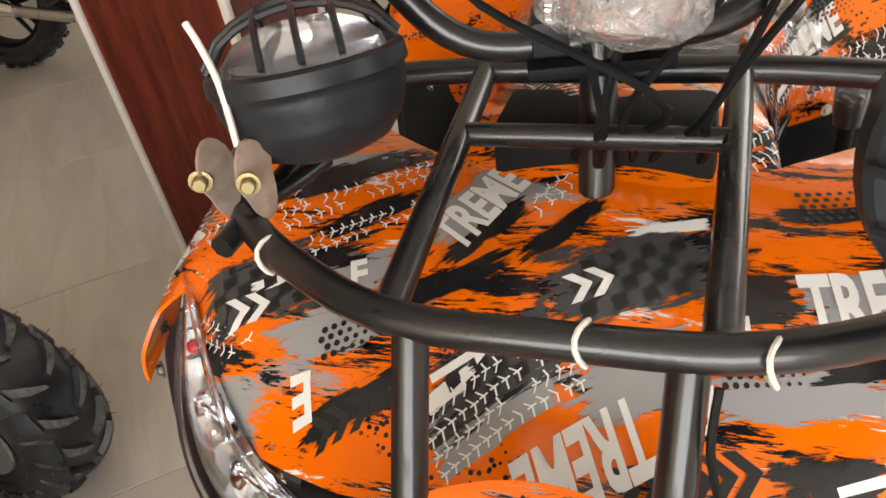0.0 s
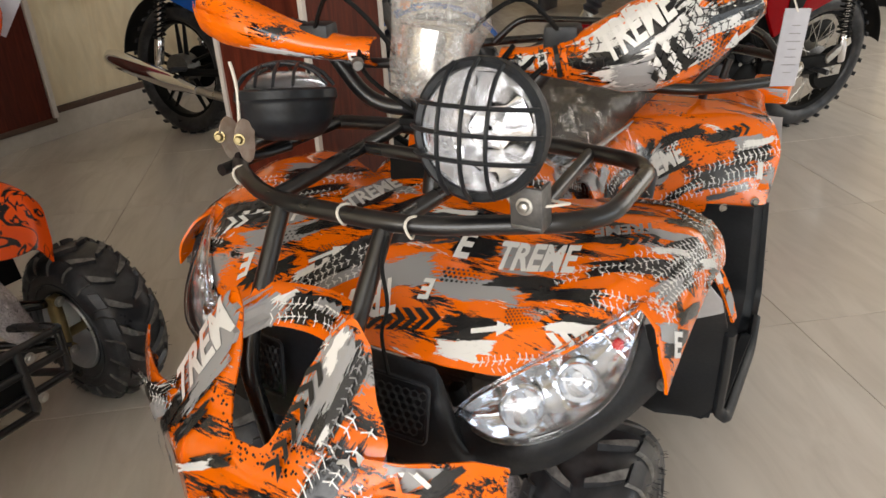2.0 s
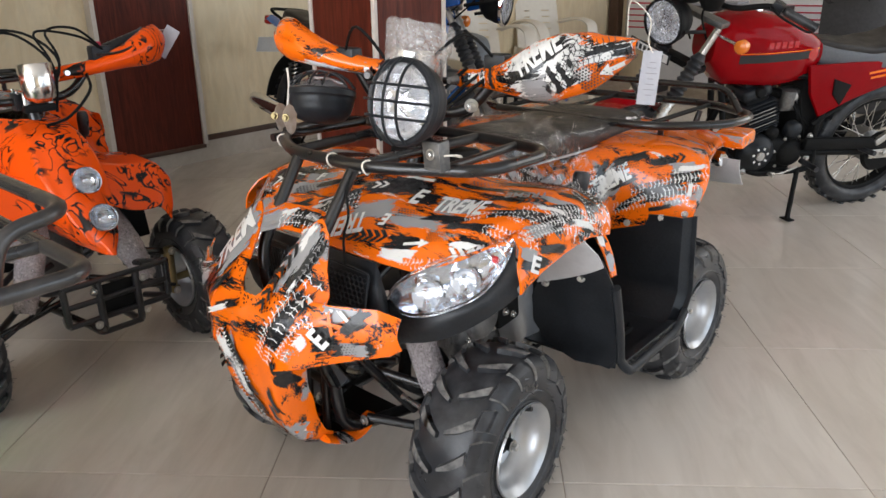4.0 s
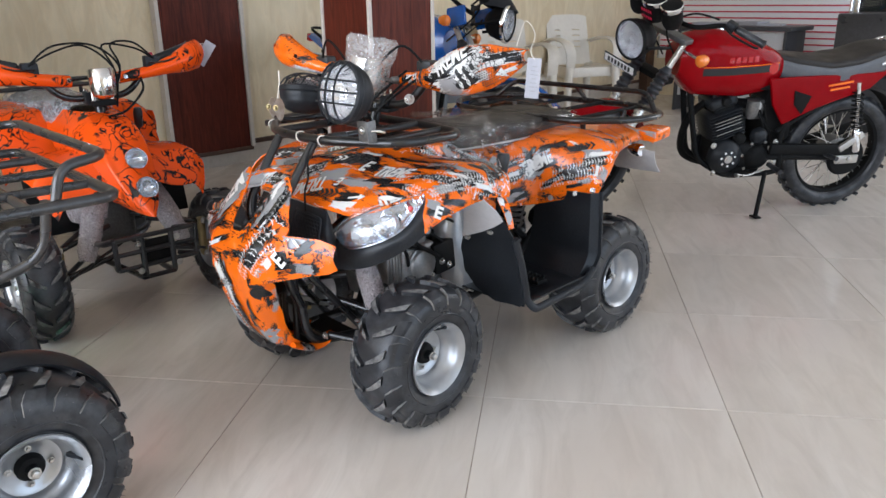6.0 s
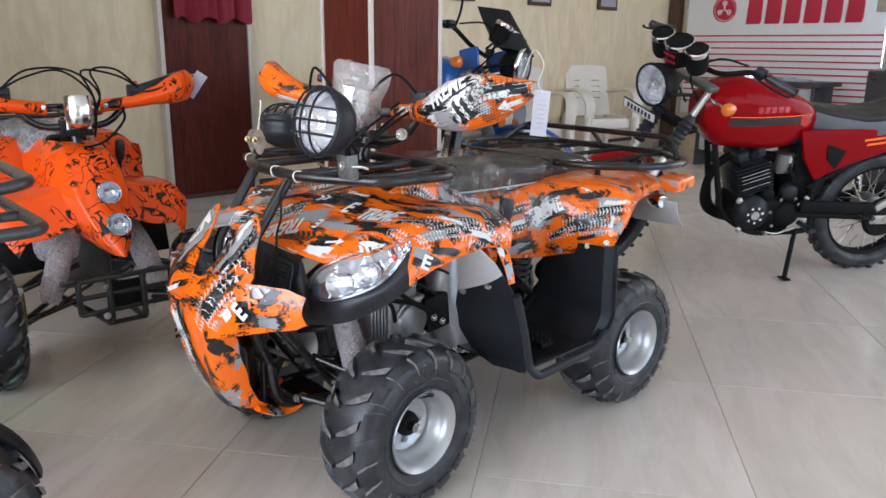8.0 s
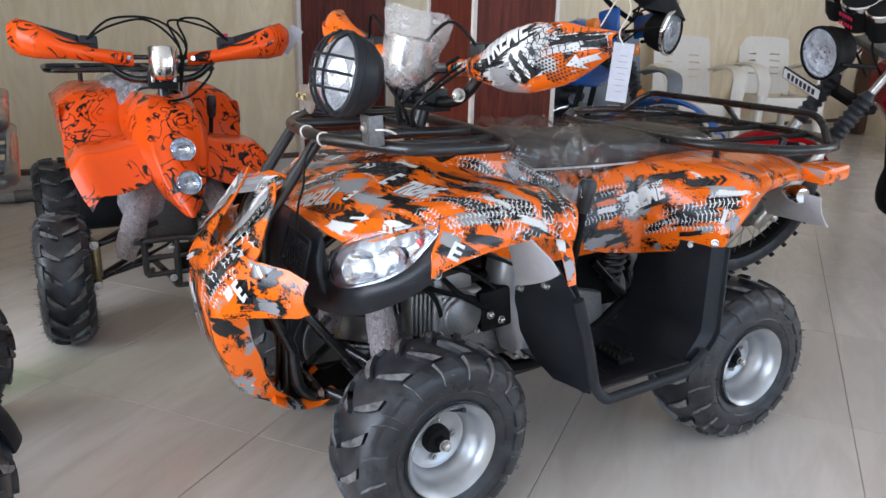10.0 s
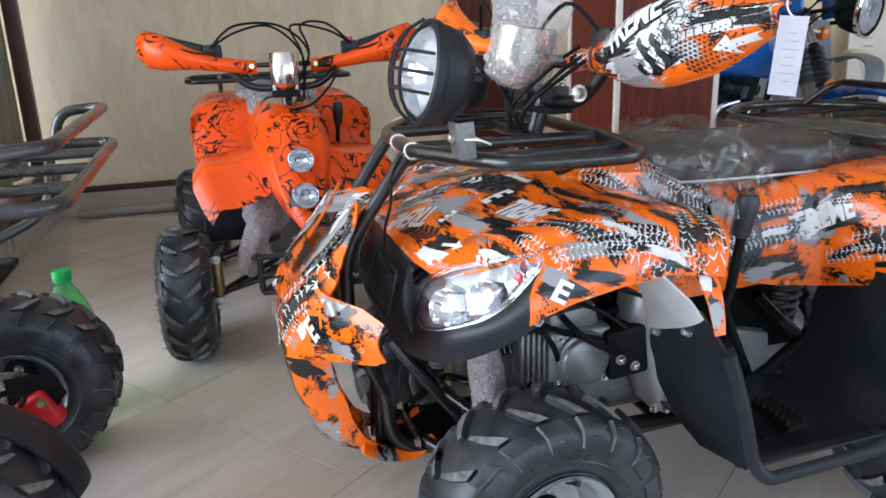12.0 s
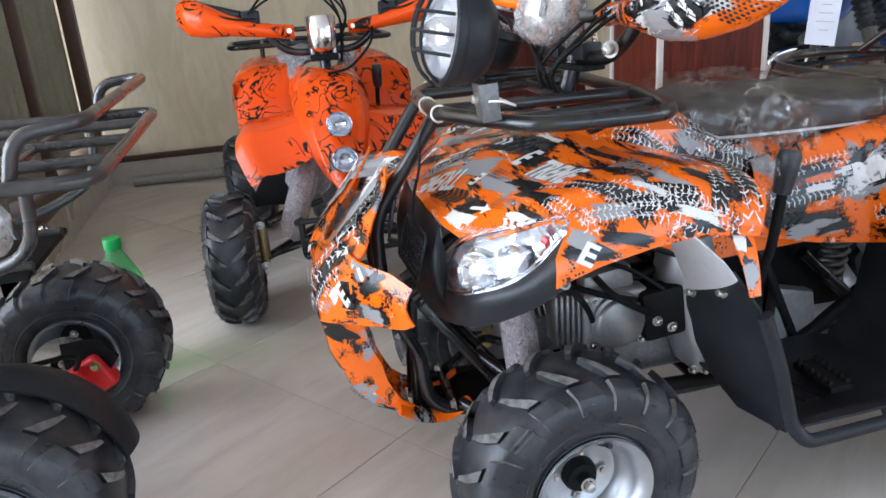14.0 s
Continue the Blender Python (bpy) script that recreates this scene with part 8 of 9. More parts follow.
mf = part("muffler", lathe([(0, -0.16), (0.03, -0.16), (0.045, -0.14), (0.045, 0.10), (0.034, 0.125), (0.020, 0.13)], 24, along((0.17, 0.15, 0.52), (0.175, -0.01, 0.535))), CAST, quad3, "grey muffler with a polished tail pipe")
tp = lathe([(0.019, 0), (0.022, 0.0), (0.022, 0.045), (0.026, 0.050), (0.026, 0.058), (0.019, 0.058), (0.017, 0.05), (0.017, 0.0)], 20, along((0.174, 0.025, 0.531), (0.178, -0.08, 0.55)), True)
part("tail_pipe", tp, CHROME, mf, "polished tail pipe")
part("wrap", crumple([(0.04, -0.05), (0.08, -0.03), (0.09, 0.02), (0.06, 0.07), (0.02, 0.09)], pose(-0.05, 0.05, 0.62), 26, 0.02, 21), BUBBLE, quad3, "crumpled clear wrap under the rack")
part("engine", slab((0.22, 0.30, 0.2), pose(0, 0.55, 0.36), 0.03, 3), CAST, quad3)
part("seat", slab((0.26, 0.50, 0.09), pose(0, 0.62, 0.70), 0.035, 4), SEAT_VINYL, quad3, "dark vinyl seat")
for s in (-1, 1):
    quad_wheel(quad3, (s * 0.34, 0.92, TYRE_R), 0.165, s, 0, 70)

# ---- motorcycles: built facing -y, rear axle over the origin ----
WB, MR = 1.28, 0.305


def moto_wheel(parent, y, w, spokes=True, drum=0.06):
    turn = pose(0, y, MR, 0, 90)
    prof = []
    for k in range(20):
        a = 2 * math.pi * k / 20
        prof.append((MR - 0.045 + (0.045 if math.cos(a) > 0 else 0.040) * math.cos(a), w * 0.5 * math.sin(a)))
    bm = lathe(prof, 52, turn, True)
    for k in range(60):
        a = 2 * math.pi * k / 60
        for x in ((-0.24, 0.06) if k % 2 else (-0.06, 0.24)):
            m = Matrix.Translation((0, y, MR)) @ Matrix.Rotation(a, 4, "X") @ pose(x * w * 1.4, 0, MR - 0.003, 0, math.degrees(x * 0.9))
            box(bm, (w * 0.26, 0.018, 0.008), m)
    tyre = part("tyre", bm, RUBBER, parent, "black road tyre", angle=30)
    part("rim", lathe([(MR - 0.092, -0.024), (MR - 0.078, -0.030), (MR - 0.066, -0.026), (MR - 0.074, -0.012), (MR - 0.088, 0.0), (MR - 0.074, 0.012), (MR - 0.066, 0.026), (MR - 0.078, 0.030), (MR - 0.092, 0.024), (MR - 0.096, 0.0)], 44, turn, True), MATT_BLACK, tyre, "black rim")
    part("hub", lathe([(0, -0.07), (0.014, -0.07), (0.02, -0.055), (drum, -0.05), (drum, 0.03), (0.045, 0.05), (0.018, 0.055), (0.014, 0.07), (0, 0.07)], 28, turn), CAST, tyre, "cast hub")
    sp = bmesh.new()
    if spokes:
        for k in range(36):
            a = 2 * math.pi * k / 36
            b = a + (0.32 if k % 4 < 2 else -0.32)
            x = 0.032 if k % 2 else -0.032
            rod(sp, (x, y + drum * 0.92 * math.cos(b), MR + drum * 0.92 * math.sin(b)), (x * 0.2, y + (MR - 0.09) * math.cos(a), MR + (MR - 0.09) * math.sin(a)), 0.0017, 5)
        part("spokes", sp, STEEL, tyre, "wire spokes")
    else:
        for k in range(5):
            a = 2 * math.pi * k / 5 + 0.3
            for o in (-0.12, 0.12):
                sweep(sp, [(0, y + 0.05 * math.cos(a + o * 3), MR + 0.05 * math.sin(a + o * 3)), (0, y + (MR - 0.088) * math.cos(a + o), MR + (MR - 0.088) * math.sin(a + o))], [0.016, 0.009], 8, flat=0.6)
        part("spokes", sp, MATT_BLACK, tyre, "black cast spokes")


def band_print(parent, m, wide, high, bars, mat):
    """A plate of plain bars in place of lettering."""
    for k in range(bars):
        part("print_bar", slab((wide / bars * 0.62, 0.0012, high), m @ pose(-wide / 2 + wide * (k + 0.5) / bars, 0, 0)), mat, parent, smooth=False)


def motorcycle(label, at, turn, paint, seat_mats, spokes, screen, lean=6.5, size=1.12, hz=0.0, steer=0.0):
    m0 = pose(at[0], at[1], 0, 0, 0, turn) @ pose(0, 0, 0, 0, lean) @ Matrix.Scale(size, 4)
    bike = thing("motorcycle", label, "motorcycle", m0, group="motorcycles")
    moto_wheel(bike, 0.0, 0.10, spokes, 0.075)
    moto_wheel(bike, -WB, 0.085, spokes, 0.065)
    BZ = 0.99 + hz
    # fork
    top = V((0, -WB + 0.37, 0.88 + hz * 0.6))
    for s in (-1, 1):
        a, b = V((s * 0.085, -WB, MR)), V((s * 0.085, top.y, top.z))
        way = (b - a).normalized()
        fk = part("fork_leg", lathe([(0, -0.03), (0.018, -0.03), (0.024, 0.0), (0.024, 0.37), (0.016, 0.38)], 16, along(a, b)), CAST if not spokes else STEEL, bike, "fork leg")
        part("fork_tube", tube([a + way * 0.36, b], 0.015, 12), STEEL, fk, "chrome fork tube")
        part("gaiter", lathe([(0.020, 0.0)] + [(0.034 if k % 2 else 0.025, 0.012 * k + 0.006) for k in range(17)] + [(0.018, 0.215)], 18, along(a + way * 0.37, b)), RUBBER, fk, "black ribbed fork gaiter")
        part("indicator_stalk", tube([b + V((s * 0.0, 0, -0.05)), b + V((s * 0.12, -0.03, -0.04))], 0.007, 8), CHROME, fk)
        part("indicator", lathe([(0, -0.03), (0.018, -0.026), (0.028, -0.004), (0.027, 0.018), (0.016, 0.027), (0, 0.03)], 20, along(b + V((s * 0.13, -0.02, -0.04)), b + V((s * 0.13, -0.12, -0.04)))), AMBER_SOLID, fk, "amber indicator")

    def mud(u, v, y0, a0, a1, r, w):
        a = lerp(a0, a1, u)
        c = lerp(-1.2, 1.2, v)
        return V((w * math.sin(c), y0 - (r + 0.03 * math.cos(c) - 0.03) * math.sin(a), MR + (r + 0.03 * math.cos(c) - 0.03) * math.cos(a)))

    part("front_mud_guard", shell(lambda u, v: mud(u, v, -WB, radians(-75), radians(48), MR + 0.045, 0.062), 26, 10, 0.003), paint, bike, "painted front mud guard")
    part("rear_mud_guard", shell(lambda u, v: mud(u, v, 0.0, radians(-80), radians(40), MR + 0.06, 0.075), 24, 10, 0.003), MATT_BLACK, bike, "black rear mud guard")
    if not spokes:
        for s in (-1, 1):
            p = V(mud(0.62, 0.86 if s > 0 else 0.14, -WB, radians(-75), radians(48), MR + 0.045, 0.062))
            part("reflector", lathe([(0, 0.006), (0.020, 0.005), (0.024, 0.0), (0, -0.002)], 20, along(p, p + V((s, 0, 0.3)))), AMBER_SOLID, bike, "amber reflector")
    # headlamp
    hc = V((0, -WB + 0.10, 0.865 + hz))
    hm = along(hc, hc + V((0, -1, -0.06)))
    hl = part("headlamp", lathe([(0, -0.11), (0.04, -0.105), (0.072, -0.075), (0.086, -0.03), (0.088, 0.0), (0.092, 0.004), (0.092, 0.016), (0.084, 0.02)], 36, hm), MATT_BLACK, bike, "round headlamp with a clear lens")
    part("reflector", facet_bowl(0.083, hm, 9), LAMP_MIRROR, hl, angle=8)
    part("lens", lathe([(0.083, 0.014), (0.06, 0.024), (0.03, 0.029), (0, 0.031), (0, 0.027), (0.03, 0.025), (0.06, 0.020), (0.081, 0.010)], 32, hm), LENS, hl)
    for s in (-1, 1):
        part("lamp_stay", tube([(s * 0.085, -WB + 0.26, 0.83 + hz), (s * 0.092, -WB + 0.10, 0.86 + hz)], 0.008, 8), MATT_BLACK, bike)
    # name plate under the lamp, gauges on top
    npm = pose(0, -WB + 0.055, (0.755 if spokes else 0.70) + hz, 8)
    if spokes:
        pl = part("name_plate", slab((0.20, 0.006, 0.045), npm, 0.004), BLACK_PLASTIC, bike, "black plate with white bars")
        part("plate_face", slab((0.185, 0.002, 0.034), npm @ pose(0, -0.004, 0)), WHITE, pl, smooth=False)
        band_print(pl, npm @ pose(0, -0.0060, 0), 0.15, 0.022, 7, BLACK_INK)
    for k, (x, r) in enumerate(((-0.098, 0.046), (0.0, 0.056), (0.098, 0.046))):
        gm = pose(x, -WB + 0.20, 1.0 + hz, 22)
        g = part("gauge", lathe([(0, -0.06), (r * 0.8, -0.055), (r, -0.03), (r, 0.03), (r * 1.05, 0.034), (r * 1.05, 0.046), (r * 0.92, 0.05), (0, 0.046)], 28, gm), MATT_BLACK, bike, "black round gauge")
        part("gauge_ring", lathe([(r * 1.06, 0.030), (r * 1.10, 0.034), (r * 1.10, 0.048), (r * 1.0, 0.052)], 28, gm), CHROME, g)
        if k == 1:
            for j in (0.016, -0.016):
                band_print(g, gm @ pose(0, -r * 1.02, j - 0.004), 0.066, 0.014, 5, RED_INK)
    bar = part("handlebar", tube(rounded([(-0.40, -WB + 0.455, BZ - 0.04), (-0.25, -WB + 0.395, BZ - 0.005), (-0.12, -WB + 0.34, BZ - 0.065), (0.12, -WB + 0.34, BZ - 0.065), (0.25, -WB + 0.395, BZ - 0.005), (0.40, -WB + 0.455, BZ - 0.04)], 0.05, 5), 0.011, 10), MATT_BLACK, bike, "handlebar")
    for s in (-1, 1):
        a, b = V((s * 0.29, -WB + 0.411, BZ - 0.014)), V((s * 0.41, -WB + 0.459, BZ - 0.042))
        part("grip", lathe([(0.012, 0)] + [(0.0175 if k % 2 else 0.016, 0.008 * k + 0.004) for k in range(16)] + [(0.02, 0.135), (0, 0.14)], 12, along(a, b)), RUBBER, bar)
        part("switch_box", slab((0.045, 0.05, 0.04), pose(s * 0.265, -WB + 0.401, BZ - 0.008, 0, s * 13, s * 22), 0.008), BLACK_PLASTIC, bar)
        part("lever", tube(smooth_path([(s * 0.25, -WB + 0.375, BZ - 0.005), (s * 0.31, -WB + 0.355, BZ - 0.02), (s * 0.40, -WB + 0.395, BZ - 0.045), (s * 0.42, -WB + 0.41, BZ - 0.045)], 4), 0.0065, 8, flat=0.6), MATT_BLACK, bar)
        part("cable", tube(smooth_path([(s * 0.22, -WB + 0.37, BZ + 0.01), (s * 0.16, -WB + 0.25, BZ + 0.03), (s * 0.06, -WB + 0.24, BZ - 0.08), (s * 0.05, -WB + 0.40, 0.80)], 6), 0.0045, 6), MATT_BLACK, bar)
    part("triple_clamp", slab((0.22, 0.06, 0.025), pose(0, -WB + 0.36, 0.88 + hz * 0.6), 0.008), CAST, bike)
    part("triple_clamp", slab((0.22, 0.06, 0.03), pose(0, -WB + 0.30, 0.745), 0.008), MATT_BLACK, bike)

    # tank
    def tank(u, v):
        y = lerp(-0.97, -0.42, u)
        a = lerp(-math.pi, math.pi, v)
        w = table([(0, 0.085), (0.12, 0.118), (0.4, 0.135), (0.7, 0.122), (0.9, 0.100), (1, 0.07)], u)
        topz = table([(0, 0.875), (0.1, 0.925), (0.3, 0.955), (0.6, 0.925), (0.85, 0.865), (1, 0.815)], u)
        low = table([(0, 0.74), (0.15, 0.645), (0.6, 0.625), (0.85, 0.645), (1, 0.72)], u)
        cx, cz = math.sin(a), math.cos(a)
        return V((w * math.copysign(abs(cx) ** 0.62, cx), y, (topz + low) / 2 + (topz - low) / 2 * math.copysign(abs(cz) ** 0.75, cz)))

    tk = part("tank", shell(tank, 26, 32, 0.0), paint, bike, "glossy painted fuel tank", angle=60)
    for u in (0, 1):
        end = bmesh.new()
        end.faces.new([end.verts.new(tank(u, k / 32)) for k in range(32)])
        part("tank_end", end, paint, tk)
    bpy.context.view_layer.update()
    tree = cover([tk])
    R3 = m0.to_3x3()
    for s in (1, -1):
        right, up = R3 @ V((0, s, 0)), R3 @ V((0, 0, 1))
        o = m0 @ V((s * 0.12, -0.66, 0.79))
        decal("side_band", poly_shapes([(-0.22, -0.040), (0.20, -0.030), (0.20, 0.002), (-0.22, -0.004)]), BLACK_INK, tk, tree, o, right, up, 0.0012, "dark side band")
        decal("side_rule", poly_shapes([(-0.22, 0.000), (0.20, 0.006), (0.20, 0.010), (-0.22, 0.004)]), ORANGE_INK if spokes else WHITE_INK, tk, tree, o, right, up, 0.0014)
        for k in range(5):
            x = s * (-0.085 + 0.034 * k)
            decal("print_bar", poly_shapes([(x - 0.012, 0.022), (x + 0.012, 0.022), (x + 0.014, 0.050), (x - 0.010, 0.050)]), RED_INK if not spokes else RED_LENS, tk, tree, o, right, up, 0.0016)
        decal("badge", poly_shapes([(s * 0.165 + 0.03 * math.cos(q), -0.015 + 0.03 * math.sin(q)) for q in [2 * math.pi * k / 20 for k in range(20)]]), RED_LENS, tk, tree, o, right, up, 0.0018)
    part("filler_cap", lathe([(0, 0.014), (0.03, 0.012), (0.034, 0.0), (0, 0)], 24, pose(0, -0.76, 0.945, 0)), CHROME, tk)

    # seat: dark top, grey skirt
    def seat3(u, v, lo, hi, g):
        y = lerp(-0.46, 0.18, u)
        a = lerp(-math.pi, math.pi, v)
        w = table([(0, 0.07), (0.15, 0.105), (0.5, 0.125), (0.85, 0.115), (1, 0.07)], u) + g
        topz = table([(0, 0.835), (0.12, 0.820), (0.4, 0.800), (0.62, 0.815), (0.8, 0.850), (0.93, 0.865), (1, 0.83)], u)
        low = table([(0, 0.715), (0.4, 0.665), (0.7, 0.690), (1, 0.765)], u)
        z0, z1 = lerp(low, topz, lo), lerp(low, topz, hi)
        cx, cz = math.sin(a), math.cos(a)
        return V((w * math.copysign(abs(cx) ** 0.6, cx), y, (z0 + z1) / 2 + (z1 - z0) / 2 * math.copysign(abs(cz) ** 0.5, cz)))

    part("seat", shell(lambda u, v: seat3(u, v, 0.62, 1.0, -0.004), 26, 26, 0.0), seat_mats[0], bike, "dark ribbed seat top", angle=60)
    part("seat_skirt", shell(lambda u, v: seat3(u, v, 0.0, 0.90, 0.004), 26, 26, 0.0), seat_mats[1], bike, "grey seat skirt", angle=60)
    # tail cowl and side panels
    part("tail_cowl", shell(lambda u, v: V((lerp(-1, 1, v) * table([(0, 0.12), (0.5, 0.105), (1, 0.06)], u), lerp(-0.10, 0.34, u), table([(0, 0.735), (0.4, 0.765), (1, 0.83)], u) - 0.055 * abs(lerp(-1, 1, v)) ** 3 * (1 - u * 0.5))), 14, 14, 0.003), paint, bike, "painted tail cowl", angle=60)
    part("tail_lamp", slab((0.10, 0.04, 0.05), pose(0, 0.355, 0.80, 10), 0.012), RED_LENS, bike, "red tail lamp")
    part("grab_rail", tube(rounded([(-0.12, 0.05, 0.78), (-0.13, 0.22, 0.86), (0.13, 0.22, 0.86), (0.12, 0.05, 0.78)], 0.05), 0.009, 8), CHROME if spokes else MATT_BLACK, bike)
    for s in (-1, 1):
        out = [(-0.52, 0.73), (-0.48, 0.60), (-0.41, 0.50), (-0.25, 0.575), (0.02, 0.665), (0.10, 0.745)]
        part("side_panel", plate([(p[0], p[1]) for p in out], 0.022, Matrix(((0, 0, s, s * 0.105), (1, 0, 0, 0), (0, 1, 0, 0), (0, 0, 0, 1))), 0.008), paint, bike, "painted side panel")
        part("side_inset", plate([(-0.385, 0.67), (-0.375, 0.60), (-0.325, 0.55), (-0.29, 0.64)], 0.006, Matrix(((0, 0, s, s * 0.128), (1, 0, 0, 0), (0, 1, 0, 0), (0, 0, 0, 1))), 0.002), MATT_BLACK, bike)
        for j, (w, z) in enumerate(((0.13, 0.695), (0.10, 0.672))):
            part("print_bar", slab((0.002, w, 0.010), pose(s * 0.1285, -0.145, z, 8)), ORANGE_INK if spokes else WHITE_INK, bike, smooth=False)
        # twin shocks
        a, b = V((s * 0.135, 0.02, 0.345)), V((s * 0.13, -0.055, 0.70))
        sh = part("shock", tube([a, b], 0.012, 10), CHROME, bike, "rear shock with a coil spring")
        coil = [a.lerp(b, 0.32 + 0.55 * k / 90) + V((0.026 * math.cos(k * 0.62), 0.026 * math.sin(k * 0.62), 0)) for k in range(91)]
        part("coil", tube(coil, 0.0042, 6), MATT_BLACK, sh)
        part("shock_body", lathe([(0.018, 0), (0.022, 0.01), (0.022, 0.11), (0.015, 0.12)], 14, along(a, b)), CHROME, sh)
        part("swing_arm", tube([(s * 0.10, -0.46, 0.33), (s * 0.105, 0.03, MR)], 0.018, 10), MATT_BLACK, bike)
        part("axle_plate", slab((0.008, 0.13, 0.045), pose(s * 0.125, -0.01, MR - 0.005), 0.006), STEEL, bike)
        part("axle_nut", bolt_bm((s * 0.13, 0, MR), (s, 0, 0), 0.014, 0.012), STEEL, bike)
        part("axle_nut", bolt_bm((s * 0.11, -WB, MR), (s, 0, 0), 0.012, 0.012), STEEL, bike)
        part("frame_tube", tube(rounded([(s * 0.03, -0.88, 0.80), (s * 0.06, -0.70, 0.68), (s * 0.10, -0.45, 0.68), (s * 0.11, 0.10, 0.72)], 0.05), 0.014, 10), MATT_BLACK, bike)
        part("frame_tube", tube(rounded([(s * 0.03, -0.90, 0.76), (s * 0.06, -0.80, 0.32), (s * 0.10, -0.66, 0.235), (s * 0.11, -0.36, 0.245), (s * 0.105, -0.40, 0.45), (s * 0.10, -0.30, 0.70)], 0.06), 0.014, 10), MATT_BLACK, bike)
        part("frame_tube", tube([(s * 0.105, -0.42, 0.46), (s * 0.11, -0.03, 0.70)], 0.011, 8), MATT_BLACK, bike)
        part("foot_peg", tube([(s * 0.10, -0.42, 0.285), (s * 0.21, -0.42, 0.285)], 0.013, 10), RUBBER, bike, "rubber foot peg")
        part("foot_peg", tube([(s * 0.11, -0.13, 0.33), (s * 0.20, -0.12, 0.335)], 0.012, 10), RUBBER, bike)
    part("chain_guard", slab((0.03, 0.46, 0.055), pose(0.125, -0.22, 0.365, -3), 0.012), MATT_BLACK, bike, "black chain guard")
    part("chain_case", lathe([(0, 0.016), (0.09, 0.016), (0.10, 0.0), (0, 0)], 30, along((0.10, 0.0, MR), (0.2, 0, MR))), MATT_BLACK, bike)
    part("step_plate", slab((0.02, 0.14, 0.035), pose(0.14, -0.02, 0.40, 35), 0.008), STEEL, bike, "polished step plate")
    # engine
    en = part("engine", slab((0.19, 0.30, 0.15), pose(0, -0.57, 0.335), 0.05, 4), MATT_BLACK, bike, "black air-cooled engine")
    part("sump", slab((0.15, 0.22, 0.06), pose(0, -0.56, 0.255), 0.02, 2), MATT_BLACK, en)
    for k in range(9):
        w = 0.20 - 0.012 * abs(k - 4) * 0.5
        part("fin", slab((w, 0.17, 0.005), pose(0, -0.655 - 0.0045 * k, 0.435 + 0.0150 * k, 18), 0.0022, 1), BLACK_PLASTIC, en)
        if k in (2, 4, 5, 6):
            for s in (-1, 1):
                part("fin_edge", slab((0.003, 0.13, 0.0028), pose(s * (w / 2 - 0.0005), -0.655 - 0.0045 * k, 0.435 + 0.0150 * k, 18)), STEEL, en, smooth=False)
    cy = bmesh.new()
    box(cy, (0.12, 0.11, 0.17), pose(0, -0.668, 0.505, 18), 0.01)
    part("cylinder", cy, MATT_BLACK, en, "finned black cylinder")
    hd = bmesh.new()
    box(hd, (0.16, 0.14, 0.055), pose(0, -0.705, 0.605, 18), 0.022, 3)
    box(hd, (0.10, 0.09, 0.03), pose(0, -0.715, 0.642, 18), 0.012, 2)
    part("cylinder_head", hd, BLACK_PLASTIC, en, "black cylinder head")
    for s in (-1, 1):
        part("head_cap", lathe([(0, 0.016), (0.020, 0.014), (0.026, 0.004), (0.026, -0.01), (0, -0.01)], 20, along((s * 0.078, -0.70, 0.612), (s * 0.2, -0.70, 0.612))), MATT_BLACK, en)
        part("cover", lathe([(0, 0.048), (0.045, 0.047), (0.055, 0.043), (0.062, 0.034), (0.078, 0.026), (0.086, 0.012), (0.088, -0.01), (0, -0.01)], 36, along((s * 0.085, -0.665, 0.335), (s * 0.25, -0.665, 0.335))), BLACK_PLASTIC, en, "round black engine cover")
        part("cover", lathe([(0, 0.04), (0.03, 0.038), (0.052, 0.030), (0.064, 0.012), (0.068, -0.01), (0, -0.01)], 30, along((s * 0.082, -0.49, 0.325), (s * 0.25, -0.49, 0.325))), MATT_BLACK, en)
        part("cover", lathe([(0, 0.03), (0.028, 0.028), (0.040, 0.016), (0.042, -0.01), (0, -0.01)], 26, along((s * 0.088, -0.50, 0.435), (s * 0.25, -0.50, 0.435))), BLACK_PLASTIC, en)
        part("cover", lathe([(0, 0.022), (0.02, 0.020), (0.030, 0.010), (0.032, -0.01), (0, -0.01)], 22, along((s * 0.088, -0.60, 0.425), (s * 0.25, -0.60, 0.425))), MATT_BLACK, en)
        part("cover_boss", lathe([(0, 0.005), (0.020, 0.004), (0.022, 0), (0, 0)], 18, along((s * 0.132, -0.665, 0.335), (s * 0.25, -0.665, 0.335))), STEEL, en)
        for k in range(7):
            q = 2 * math.pi * k / 7 + 0.3
            part("cover_mark", slab((0.002, 0.011, 0.010), pose(s * 0.1315, -0.665 + 0.036 * math.cos(q), 0.335 + 0.036 * math.sin(q), math.degrees(q))), WHITE_INK, en, smooth=False)
            part("cover_bolt", bolt_bm((s * 0.097, -0.49 + 0.083 * math.cos(q), 0.325 + 0.083 * math.sin(q)), (s, 0, 0), 0.005, 0.006), STEEL, en)
            part("cover_bolt", bolt_bm((s * 0.094, -0.665 + 0.064 * math.cos(q), 0.335 + 0.064 * math.sin(q)), (s, 0, 0), 0.0045, 0.006), STEEL, en)
        for y, z in ((-0.40, 0.30), (-0.385, 0.355), (-0.41, 0.405), (-0.72, 0.255), (-0.74, 0.40)):
            part("engine_bolt", bolt_bm((s * 0.105, y, z), (s, 0, 0), 0.010, 0.010), STEEL, en)
